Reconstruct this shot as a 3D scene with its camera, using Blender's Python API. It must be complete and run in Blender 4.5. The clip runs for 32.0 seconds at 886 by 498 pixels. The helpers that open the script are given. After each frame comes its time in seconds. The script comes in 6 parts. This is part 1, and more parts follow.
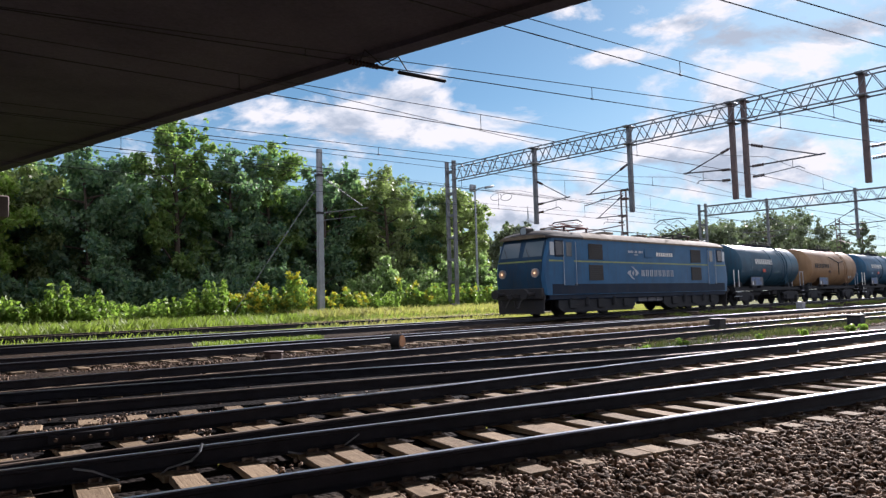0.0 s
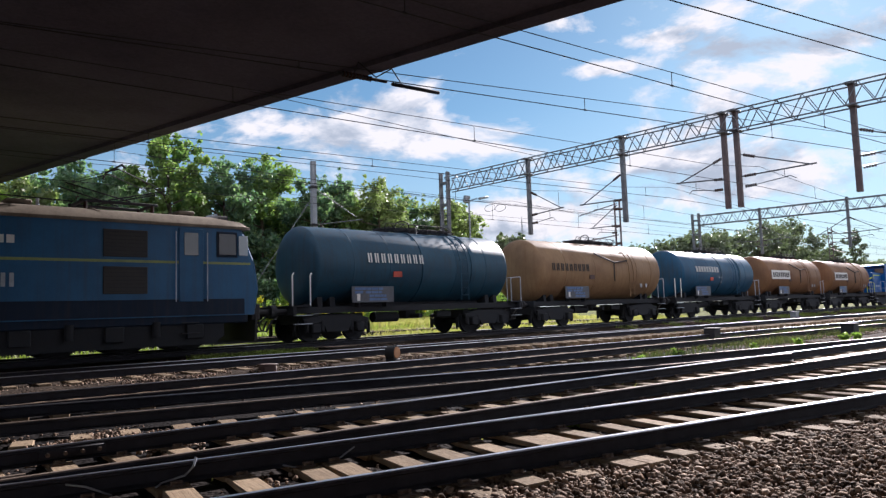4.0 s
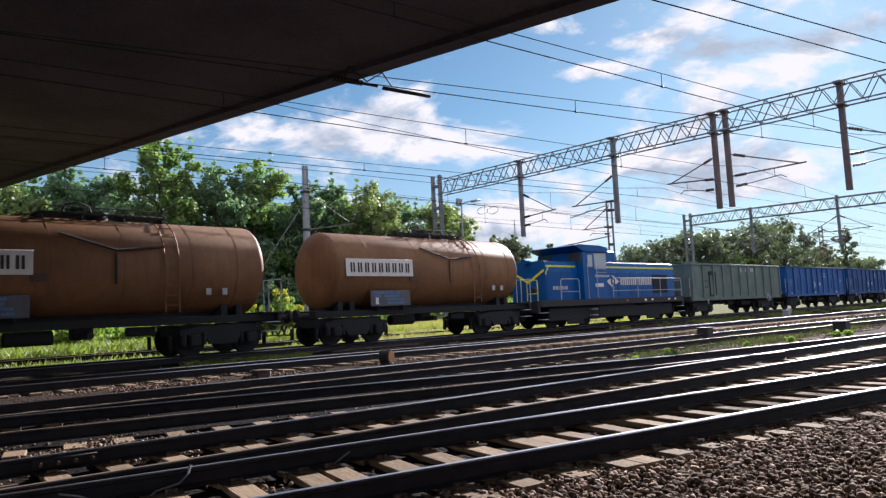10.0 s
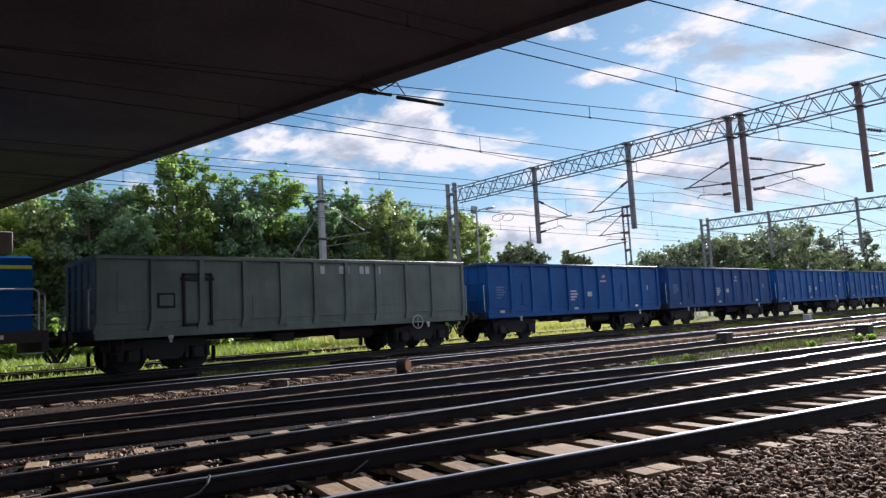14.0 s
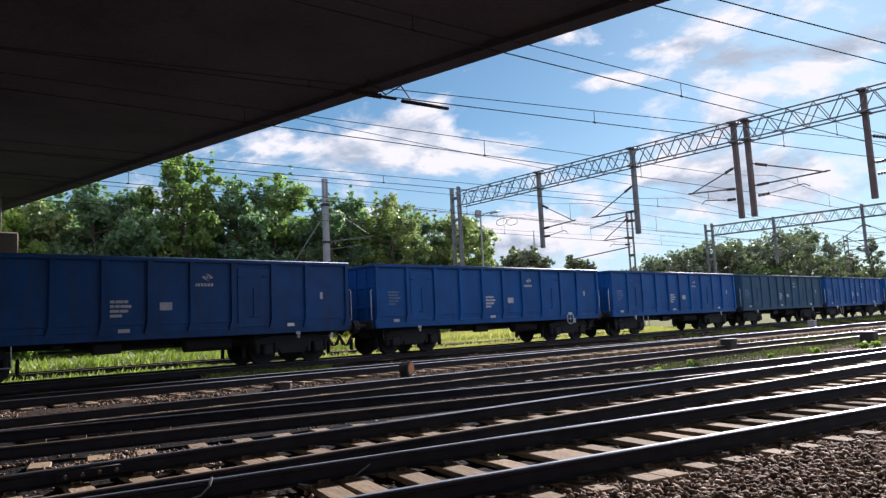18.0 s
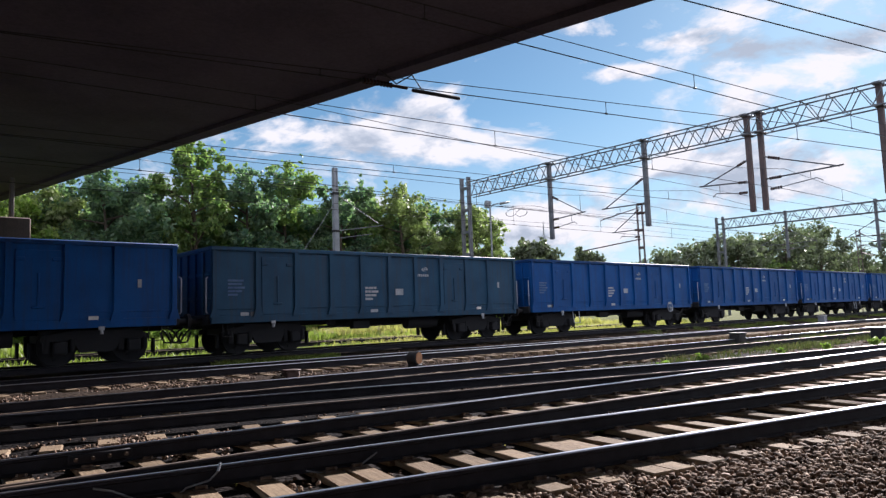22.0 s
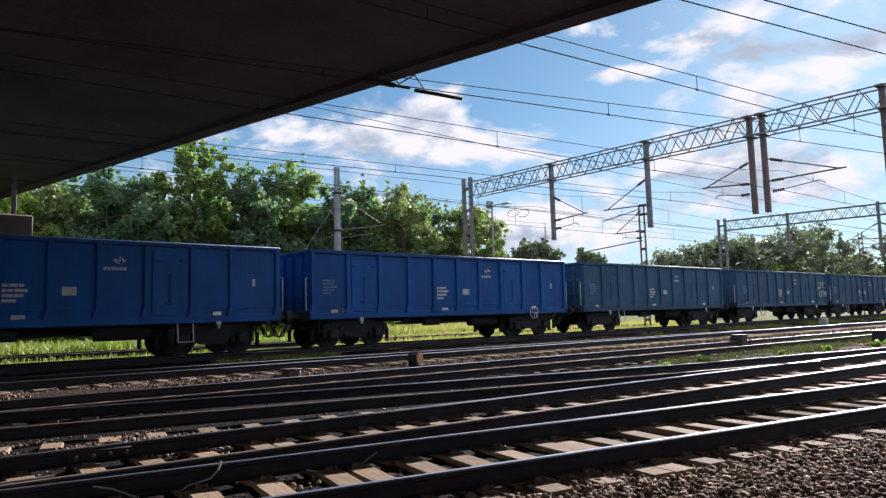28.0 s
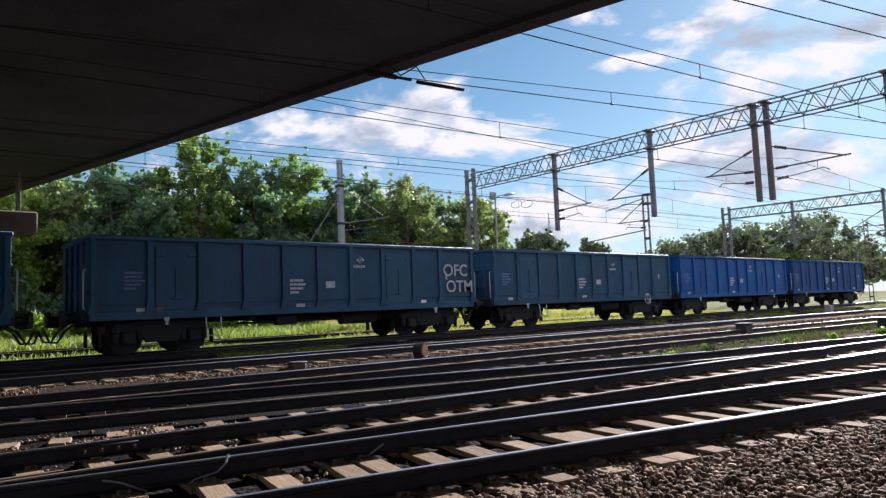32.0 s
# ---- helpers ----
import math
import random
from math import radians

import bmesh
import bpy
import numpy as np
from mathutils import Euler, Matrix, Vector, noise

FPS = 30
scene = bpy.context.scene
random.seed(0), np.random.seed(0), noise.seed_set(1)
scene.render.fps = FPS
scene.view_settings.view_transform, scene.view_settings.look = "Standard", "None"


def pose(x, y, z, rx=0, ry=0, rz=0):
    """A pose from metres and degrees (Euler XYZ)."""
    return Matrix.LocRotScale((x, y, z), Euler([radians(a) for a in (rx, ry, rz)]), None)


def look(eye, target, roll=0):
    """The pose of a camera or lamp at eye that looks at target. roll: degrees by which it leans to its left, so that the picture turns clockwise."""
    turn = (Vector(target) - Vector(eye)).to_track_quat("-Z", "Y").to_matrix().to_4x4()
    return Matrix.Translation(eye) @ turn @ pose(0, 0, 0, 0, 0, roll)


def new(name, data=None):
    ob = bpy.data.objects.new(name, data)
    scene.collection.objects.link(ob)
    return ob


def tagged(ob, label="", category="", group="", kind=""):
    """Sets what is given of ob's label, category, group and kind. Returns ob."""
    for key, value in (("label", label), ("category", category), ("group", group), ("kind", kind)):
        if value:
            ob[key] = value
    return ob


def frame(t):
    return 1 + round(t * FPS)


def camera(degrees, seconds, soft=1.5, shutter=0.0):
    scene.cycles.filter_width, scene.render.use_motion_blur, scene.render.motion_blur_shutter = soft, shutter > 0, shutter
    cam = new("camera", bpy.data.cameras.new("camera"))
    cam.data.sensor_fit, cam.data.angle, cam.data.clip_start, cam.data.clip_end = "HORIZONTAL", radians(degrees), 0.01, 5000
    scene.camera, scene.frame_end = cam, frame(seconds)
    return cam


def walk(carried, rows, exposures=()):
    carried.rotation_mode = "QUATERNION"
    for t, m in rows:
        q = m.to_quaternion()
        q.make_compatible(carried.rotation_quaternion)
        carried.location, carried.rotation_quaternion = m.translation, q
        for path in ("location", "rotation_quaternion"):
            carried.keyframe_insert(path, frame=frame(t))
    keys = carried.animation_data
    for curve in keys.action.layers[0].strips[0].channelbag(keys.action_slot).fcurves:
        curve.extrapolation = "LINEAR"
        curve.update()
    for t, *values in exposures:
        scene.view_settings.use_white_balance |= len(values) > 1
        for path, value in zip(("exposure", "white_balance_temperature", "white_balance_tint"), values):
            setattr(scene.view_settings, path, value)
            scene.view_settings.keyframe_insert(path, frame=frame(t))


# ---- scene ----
# ---------- camera and its way ----------
EYE = (0.0, 0.0, 0.923)
cam = camera(65.07, 32.0, soft=1.35)


def aim(yaw, pitch, roll):
    """Yaw in degrees from +y towards +x, pitch up, roll as look() takes it."""
    a, b = radians(yaw), radians(pitch)
    d = Vector((math.sin(a) * math.cos(b), math.cos(a) * math.cos(b), math.sin(b)))
    return look(EYE, Vector(EYE) + d * 10, roll)


AIMS = (
    (0.0, 42.736, 4.127, -1.486),
    (0.5, 42.760, 4.145, -1.532),
    (1.0, 42.776, 4.319, -1.605),
    (1.5, 42.838, 4.594, -1.627),
    (2.0, 42.974, 4.756, -1.646),
    (2.5, 43.011, 4.873, -1.714),
    (3.0, 43.084, 4.929, -1.721),
    (3.5, 43.141, 4.992, -1.774),
    (5.5, 43.485, 5.044, -2.125),
    (6.0, 43.457, 4.978, -2.157),
    (6.5, 43.443, 4.925, -2.226),
    (7.0, 43.439, 4.938, -2.313),
    (7.5, 43.406, 5.000, -2.441),
    (8.0, 43.487, 5.007, -2.478),
    (8.5, 43.542, 5.063, -2.512),
    (9.0, 43.681, 5.065, -2.575),
    (9.5, 43.757, 5.185, -2.615),
    (10.0, 43.818, 5.270, -2.655),
    (10.5, 43.857, 5.340, -2.850),
    (11.0, 43.770, 5.491, -2.959),
    (11.5, 43.553, 5.476, -3.163),
    (12.0, 43.121, 5.558, -3.296),
    (12.5, 42.563, 5.660, -3.383),
    (13.0, 42.400, 5.766, -3.398),
    (13.5, 42.435, 5.891, -3.323),
    (14.0, 42.565, 5.978, -3.229),
    (14.5, 42.565, 5.964, -3.192),
    (16.5, 42.547, 6.099, -3.064),
    (17.0, 42.527, 6.221, -3.025),
    (17.5, 42.409, 6.292, -2.924),
    (18.0, 42.268, 6.311, -2.811),
    (18.5, 42.043, 6.293, -2.521),
    (19.0, 41.888, 6.093, -2.382),
    (19.5, 41.764, 5.912, -2.425),
    (20.0, 41.569, 5.639, -2.284),
    (20.5, 41.449, 5.658, -2.100),
    (21.0, 41.479, 5.641, -2.104),
    (21.5, 41.473, 5.701, -2.185),
    (22.0, 41.478, 5.532, -2.053),
    (22.5, 41.554, 5.584, -1.854),
    (23.0, 41.660, 5.656, -1.657),
    (23.5, 41.682, 5.734, -1.536),
    (24.0, 41.616, 5.719, -1.561),
    (24.5, 41.550, 5.753, -1.534),
    (25.0, 41.552, 5.808, -1.489),
    (25.5, 41.418, 5.904, -1.536),
    (27.5, 41.416, 5.730, -1.456),
    (28.0, 41.351, 5.544, -1.683),
    (28.5, 41.299, 5.438, -1.888),
    (29.0, 41.235, 5.408, -1.968),
    (29.5, 41.231, 5.480, -1.985),
    (30.0, 41.165, 5.555, -1.927),
    (30.5, 41.087, 5.429, -2.058),
    (31.0, 41.115, 5.281, -2.153),
    (31.5, 41.076, 5.022, -2.189),
    (32.0, 41.016, 4.873, -2.308),
)
walk(cam, [(t, aim(y, p, r)) for t, y, p, r in AIMS], exposures=[(0.0, 1.14, 5950, 18.0), (32.0, 1.14, 5950, 18.0)])

# ---------- light: a low sun ahead and to the right, sky with broken cloud ----------
SUN_AZ, SUN_EL = 73.0, 25.0


def way(az, el):
    a, b = radians(az), radians(el)
    return Vector((math.sin(a) * math.cos(b), math.cos(a) * math.cos(b), math.sin(b)))


sun = new("sun", bpy.data.lights.new("sun", "SUN"))
sun.data.energy, sun.data.angle, sun.data.color = 5.0, radians(0.6), (1.0, 0.92, 0.82)
sun.matrix_basis = look(way(SUN_AZ, SUN_EL) * 60, (0, 0, 0))


class Nodes:
    """Short hand for a node tree."""

    def __init__(self, tree):
        self.t = tree
        tree.nodes.clear()

    def add(self, kind, out=0, **kw):
        n = self.t.nodes.new("ShaderNode" + kind)
        for k, v in kw.items():
            if k in n.inputs:
                if isinstance(v, bpy.types.NodeSocket):
                    self.t.links.new(v, n.inputs[k])
                else:
                    n.inputs[k].default_value = v
        return n

    def link(self, a, b):
        self.t.links.new(a, b)

    def math(self, op, a, b=0.0, clamp=False):
        n = self.t.nodes.new("ShaderNodeMath")
        n.operation, n.use_clamp = op, clamp
        for i, v in enumerate((a, b)):
            if isinstance(v, bpy.types.NodeSocket):
                self.t.links.new(v, n.inputs[i])
            else:
                n.inputs[i].default_value = v
        return n.outputs[0]

    def mix(self, f, a, b, blend="MIX"):
        n = self.t.nodes.new("ShaderNodeMix")
        n.data_type, n.blend_type = "RGBA", blend
        for i, v in ((0, f), (6, a), (7, b)):
            if isinstance(v, bpy.types.NodeSocket):
                self.t.links.new(v, n.inputs[i])
            else:
                n.inputs[i].default_value = v
        return n.outputs[2]

    def ramp(self, f, stops):
        n = self.t.nodes.new("ShaderNodeValToRGB")
        self.t.links.new(f, n.inputs[0])
        e = n.color_ramp.elements
        while len(e) < len(stops):
            e.new(0.5)
        for el, (p, c) in zip(e, stops):
            el.position, el.color = p, (c if len(c) == 4 else (*c, 1))
        return n.outputs[0]

    def noise(self, vec, scale, detail=4.0, rough=0.55, dist=0.0):
        n = self.t.nodes.new("ShaderNodeTexNoise")
        if vec is not None:
            self.t.links.new(vec, n.inputs["Vector"])
        n.inputs["Scale"].default_value, n.inputs["Detail"].default_value = scale, detail
        n.inputs["Roughness"].default_value, n.inputs["Distortion"].default_value = rough, dist
        return n.outputs[0]


def sky():
    w = bpy.data.worlds.new("sky")
    scene.world = w
    w.use_nodes = True
    g = Nodes(w.node_tree)
    tex = g.t.nodes.new("ShaderNodeTexSky")
    tex.sky_type, tex.sun_disc = "NISHITA", False
    tex.sun_elevation, tex.sun_rotation = radians(SUN_EL), radians(SUN_AZ)
    tex.air_density, tex.dust_density, tex.ozone_density = 1.0, 0.2, 2.6
    d = g.t.nodes.new("ShaderNodeTexCoord").outputs["Generated"]
    sep = g.add("SeparateXYZ", Vector=d)
    # heaped clouds: noise over the directions, flattened; the same noise a little towards the sun gives their relief
    def squash(off):
        n = g.add("VectorMath", Vector=d)
        n.operation = "ADD"
        n.inputs[1].default_value = off
        m = g.add("VectorMath", Vector=n.outputs[0])
        m.operation = "MULTIPLY"
        m.inputs[1].default_value = (1.0, 1.0, 2.1)
        return m.outputs[0]
    puff = g.noise(squash((0, 0, 0)), 5.8, 9.0, 0.6, 0.25)
    toward = g.noise(squash(way(SUN_AZ, SUN_EL + 25) * 0.036), 5.8, 9.0, 0.6, 0.25)
    relief = g.math("SUBTRACT", puff, toward)
    # more cloud overhead and behind, out of view, added as fill light
    over = g.ramp(sep.outputs[2], ((0.44, (0, 0, 0)), (0.66, (0.14, 0.14, 0.14))))
    back = g.ramp(g.math("MULTIPLY", sep.outputs[1], -1.0), ((0.0, (0, 0, 0)), (0.3, (0.19, 0.19, 0.19))))
    more = g.math("MAXIMUM", over, back)
    dens = g.math("ADD", puff, more)
    # banks of cloud: azimuth, elevation, half width, half height, weight
    for az, el, wa, he, k in ((39.0, 15.4, 11.0, 2.5, 0.16), (28.0, 14.8, 7.0, 1.9, 0.16), (49.0, 13.9, 4.5, 1.5, 0.15), (74.0, 17.9, 6.0, 1.4, 0.15), (66.5, 18.9, 4.2, 0.8, 0.16),
                              (82.0, 18.0, 7.0, 2.6, 0.20), (61.3, 20.4, 3.0, 0.7, 0.2), (57.5, 18.6, 2.6, 0.6, 0.18), (53.3, 22.4, 2.4, 0.9, 0.14), (66.0, 10.8, 8.0, 1.3, 0.10),
                              (75.0, 8.8, 9.0, 2.0, 0.11), (56.0, 8.4, 8.0, 1.7, 0.14), (47.0, 6.2, 9.0, 1.5, 0.12), (60.0, 13.6, 2.6, 0.7, 0.07)):
        c = way(az, el)
        right, up = Vector((math.cos(radians(az)), -math.sin(radians(az)), 0)), None
        up = right.cross(c)
        off = g.add("VectorMath", Vector=d)
        off.operation = "SUBTRACT"
        off.inputs[1].default_value = c
        def along(axis, half):
            n = g.add("VectorMath", Vector=off.outputs[0])
            n.operation = "DOT_PRODUCT"
            n.inputs[1].default_value = axis
            q = g.math("DIVIDE", n.outputs["Value"], math.sin(radians(half)))
            return g.math("MULTIPLY", q, q)
        r2 = g.math("ADD", along(right, wa), along(up, he))
        dens = g.math("ADD", dens, g.math("MULTIPLY", g.math("POWER", 2.718, g.math("MULTIPLY", r2, -1.0)), k))
    cover = g.ramp(dens, ((0.545, (0, 0, 0)), (0.60, (0.42, 0.42, 0.42)), (0.66, (1, 1, 1))))
    lit = g.math("ADD", g.math("MULTIPLY", relief, 5.5), g.math("SUBTRACT", 0.92, g.math("MULTIPLY", g.math("MAXIMUM", g.math("SUBTRACT", g.math("SUBTRACT", dens, more), 0.62), 0.0), 2.6)))
    thick = g.ramp(lit, ((0.35, (0.50, 0.58, 0.67)), (0.72, (0.74, 0.80, 0.86)), (1.0, (1, 1, 1))))
    # haze that whitens the sky towards the horizon
    low = g.ramp(sep.outputs[2], ((0.0, (0.7, 0.7, 0.7)), (0.10, (0.45, 0.45, 0.45)), (0.28, (0.0, 0.0, 0.0))))
    base = g.mix(low, g.mix(1.0, tex.outputs[0], (0.69, 0.85, 0.80, 1), "MULTIPLY"), (4.9, 6.0, 7.0, 1))
    # front-lit clouds away from the sun stand brighter, raised for more fill
    away = g.add("VectorMath", Vector=d)
    away.operation = "DOT_PRODUCT"
    away.inputs[1].default_value = way(SUN_AZ, SUN_EL)
    front = g.ramp(g.math("ADD", g.math("MULTIPLY", away.outputs["Value"], 0.5), 0.5), ((0.12, (1, 1, 1)), (0.62, (0.5, 0.5, 0.5))))
    white = g.mix(1.0, g.mix(1.0, thick, (16.7, 16.1, 15.3, 1), "MULTIPLY"), front, "MULTIPLY")
    col = g.mix(cover, base, white)
    bg = g.add("Background", Color=col, Strength=0.0535)
    out = g.t.nodes.new("ShaderNodeOutputWorld")
    g.link(bg.outputs[0], out.inputs[0])


sky()

# ---------- materials ----------


def mat(name, c1, c2=None, scale=1.5, rough=0.6, metal=0.0, bump=0.15, bscale=30.0, fleck=0.12, vary=0.0, streak=0.0, spec=0.5, dirt=None, grime=0.0):
    """A worn surface: two colours mixed in patches, fine grain, relief, and upright streaks of dirt."""
    m = bpy.data.materials.new(name)
    m.use_nodes = True
    g = Nodes(m.node_tree)
    co = g.t.nodes.new("ShaderNodeTexCoord").outputs["Object"]
    c2 = c2 or tuple(0.72 * v for v in c1)
    patch = g.noise(co, scale, 6.0, 0.6)
    col = g.mix(g.ramp(patch, ((0.36, (0, 0, 0)), (0.66, (1, 1, 1)))), (*c1, 1), (*c2, 1))
    grain = g.noise(co, bscale, 5.0, 0.65)
    if fleck:
        col = g.mix(fleck, col, g.ramp(grain, ((0.3, (0.0, 0.0, 0.0)), (0.7, (1, 1, 1)))), "OVERLAY")
    if streak:
        st = g.t.nodes.new("ShaderNodeMapping")
        g.link(co, st.inputs[0])
        st.inputs["Scale"].default_value = (7.0, 7.0, 0.35)
        f = g.ramp(g.noise(st.outputs[0], 1.0, 5.0, 0.6), ((0.47, (0, 0, 0)), (0.72, (streak,) * 3)))
        col = g.mix(f, col, (*(dirt or (0.05, 0.04, 0.035)), 1))
    if grime:
        f = g.ramp(g.noise(co, 0.8, 7.0, 0.7), ((0.5, (0, 0, 0)), (0.75, (grime,) * 3)))
        col = g.mix(f, col, (*(dirt or (0.06, 0.045, 0.035)), 1))
    if vary:
        rnd = g.t.nodes.new("ShaderNodeObjectInfo").outputs["Random"]
        col = g.mix(1.0, col, g.ramp(rnd, ((0.0, (1 - vary,) * 3), (1.0, (1 + vary * 0.5,) * 3))), "MULTIPLY")
    b = g.add("BsdfPrincipled", **{"Base Color": col, "Roughness": rough, "Metallic": metal, "Specular IOR Level": spec})
    if bump:
        n = g.add("Bump", Height=grain, Strength=bump, Distance=0.01)
        g.link(n.outputs[0], b.inputs["Normal"])
    rr = g.math("ADD", g.math("MULTIPLY", patch, 0.25), rough - 0.12, True)
    g.link(rr, b.inputs["Roughness"])
    out = g.t.nodes.new("ShaderNodeOutputMaterial")
    g.link(b.outputs[0], out.inputs[0])
    return m


def leafy(name, c1, c2, c3, trans=0.35, scale=0.45):
    """Leaves: colours by clump and by leaf, with light that comes through."""
    m = bpy.data.materials.new(name)
    m.use_nodes = True
    g = Nodes(m.node_tree)
    co = g.t.nodes.new("ShaderNodeTexCoord").outputs["Object"]
    rnd = g.t.nodes.new("ShaderNodeNewGeometry").outputs["Random Per Island"]
    col = g.mix(g.ramp(g.noise(co, scale, 3.0), ((0.35, (0, 0, 0)), (0.65, (1, 1, 1)))), (*c1, 1), (*c2, 1))
    col = g.mix(g.ramp(rnd, ((0.55, (0, 0, 0)), (1.0, (0.8, 0.8, 0.8)))), col, (*c3, 1))
    b = g.add("BsdfPrincipled", **{"Base Color": col, "Roughness": 0.5, "Specular IOR Level": 0.35})
    tr = g.add("BsdfTranslucent", Color=g.mix(1.0, col, (1.1, 1.35, 0.75, 1), "MULTIPLY"))
    mx = g.add("MixShader", Fac=trans)
    g.link(b.outputs[0], mx.inputs[1])
    g.link(tr.outputs[0], mx.inputs[2])
    out = g.t.nodes.new("ShaderNodeOutputMaterial")
    g.link(mx.outputs[0], out.inputs[0])
    return m


def glass_mat(name, c, rough=0.06):
    m = bpy.data.materials.new(name)
    m.use_nodes = True
    g = Nodes(m.node_tree)
    b = g.add("BsdfPrincipled", **{"Base Color": (*c, 1), "Roughness": rough, "Specular IOR Level": 0.8})
    out = g.t.nodes.new("ShaderNodeOutputMaterial")
    g.link(b.outputs[0], out.inputs[0])
    return m


def glow_mat(name, c, k):
    m = bpy.data.materials.new(name)
    m.use_nodes = True
    g = Nodes(m.node_tree)
    b = g.add("BsdfPrincipled", **{"Base Color": (*c, 1), "Roughness": 0.2, "Emission Color": (*c, 1), "Emission Strength": k})
    out = g.t.nodes.new("ShaderNodeOutputMaterial")
    g.link(b.outputs[0], out.inputs[0])
    return m


def ground_mat():
    """Ballast and dirt by the tracks, dry verge, then grass."""
    m = bpy.data.materials.new("ground_cover")
    m.use_nodes = True
    g = Nodes(m.node_tree)
    co = g.t.nodes.new("ShaderNodeTexCoord").outputs["Object"]
    sep = g.add("SeparateXYZ", Vector=co)
    stone = g.t.nodes.new("ShaderNodeTexVoronoi")
    stone.inputs["Scale"].default_value = 17.0
    g.link(co, stone.inputs["Vector"])
    grav = g.mix(stone.outputs["Color"], (0.03, 0.023, 0.018, 1), (0.08, 0.06, 0.046, 1))
    grav = g.mix(g.ramp(g.noise(co, 0.7, 6.0, 0.65), ((0.4, (0, 0, 0)), (0.7, (0.85,) * 3))), grav, (0.03, 0.021, 0.016, 1))
    grass = g.mix(g.noise(co, 1.1, 6.0, 0.7), (0.07, 0.10, 0.02, 1), (0.17, 0.165, 0.06, 1))
    y = g.math("ADD", sep.outputs[1], g.math("MULTIPLY", g.math("SUBTRACT", g.noise(co, 0.5, 5.0), 0.5), 3.0))
    f = g.ramp(g.math("DIVIDE", y, 100.0), ((0.238, (0, 0, 0)), (0.262, (1, 1, 1))))
    # near-black ballast in a band round the turnout
    turnout_dark = g.math("ADD", g.math("ABSOLUTE", g.math("SUBTRACT", y, 10.6)), g.math("MULTIPLY", g.math("MAXIMUM", g.math("SUBTRACT", sep.outputs[0], 16.0), 0.0), 0.4))
    grav = g.mix(g.ramp(g.math("DIVIDE", turnout_dark, 10.0), ((0.30, (1, 1, 1)), (0.42, (0, 0, 0)))), grav, (0.012, 0.011, 0.011, 1))
    # near-black ground along the near tracks too
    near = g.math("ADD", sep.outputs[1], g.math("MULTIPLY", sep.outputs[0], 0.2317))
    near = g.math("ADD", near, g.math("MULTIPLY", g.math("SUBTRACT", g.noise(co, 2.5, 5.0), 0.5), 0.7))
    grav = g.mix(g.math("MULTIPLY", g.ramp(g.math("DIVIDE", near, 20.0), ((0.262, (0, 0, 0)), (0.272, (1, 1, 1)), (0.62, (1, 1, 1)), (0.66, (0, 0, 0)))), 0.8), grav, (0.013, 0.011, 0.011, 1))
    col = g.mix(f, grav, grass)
    b = g.add("BsdfPrincipled", **{"Base Color": col, "Roughness": 0.95, "Specular IOR Level": 0.05})
    h = g.add("Bump", Height=stone.outputs["Distance"], Strength=0.9, Distance=0.03)
    h.invert = True
    g.link(h.outputs[0], b.inputs["Normal"])
    out = g.t.nodes.new("ShaderNodeOutputMaterial")
    g.link(b.outputs[0], out.inputs[0])
    return m


def timber_mat():
    """Weathered sleeper timber: long grain, cracks, oily stains, a tone of its own for each piece."""
    m = bpy.data.materials.new("sleeper_wood")
    m.use_nodes = True
    g = Nodes(m.node_tree)
    co = g.t.nodes.new("ShaderNodeTexCoord").outputs["Object"]
    rnd = g.t.nodes.new("ShaderNodeObjectInfo").outputs["Random"]
    mp = g.t.nodes.new("ShaderNodeMapping")
    g.link(co, mp.inputs[0])
    mp.inputs["Scale"].default_value = (38.0, 2.2, 20.0)
    g.link(g.add("CombineXYZ", X=g.math("MULTIPLY", rnd, 90.0), Y=g.math("MULTIPLY", rnd, 40.0), Z=0.0).outputs[0], mp.inputs["Location"])
    grain = g.noise(mp.outputs[0], 1.0, 6.0, 0.7, 0.4)
    col = g.ramp(grain, ((0.30, (0.08, 0.055, 0.034)), (0.43, (0.245, 0.178, 0.112)), (0.74, (0.37, 0.285, 0.19))))
    stain = g.ramp(g.noise(co, 5.0, 5.0, 0.65), ((0.45, (0, 0, 0)), (0.72, (0.6, 0.6, 0.6))))
    col = g.mix(stain, col, (0.13, 0.095, 0.065, 1))
    col = g.mix(1.0, col, g.ramp(rnd, ((0.0, (0.72, 0.70, 0.68)), (1.0, (1.12, 1.1, 1.08)))), "MULTIPLY")
    b = g.add("BsdfPrincipled", **{"Base Color": col, "Roughness": 0.88, "Specular IOR Level": 0.2})
    n = g.add("Bump", Height=grain, Strength=0.6, Distance=0.012)
    g.link(n.outputs[0], b.inputs["Normal"])
    out = g.t.nodes.new("ShaderNodeOutputMaterial")
    g.link(b.outputs[0], out.inputs[0])
    return m


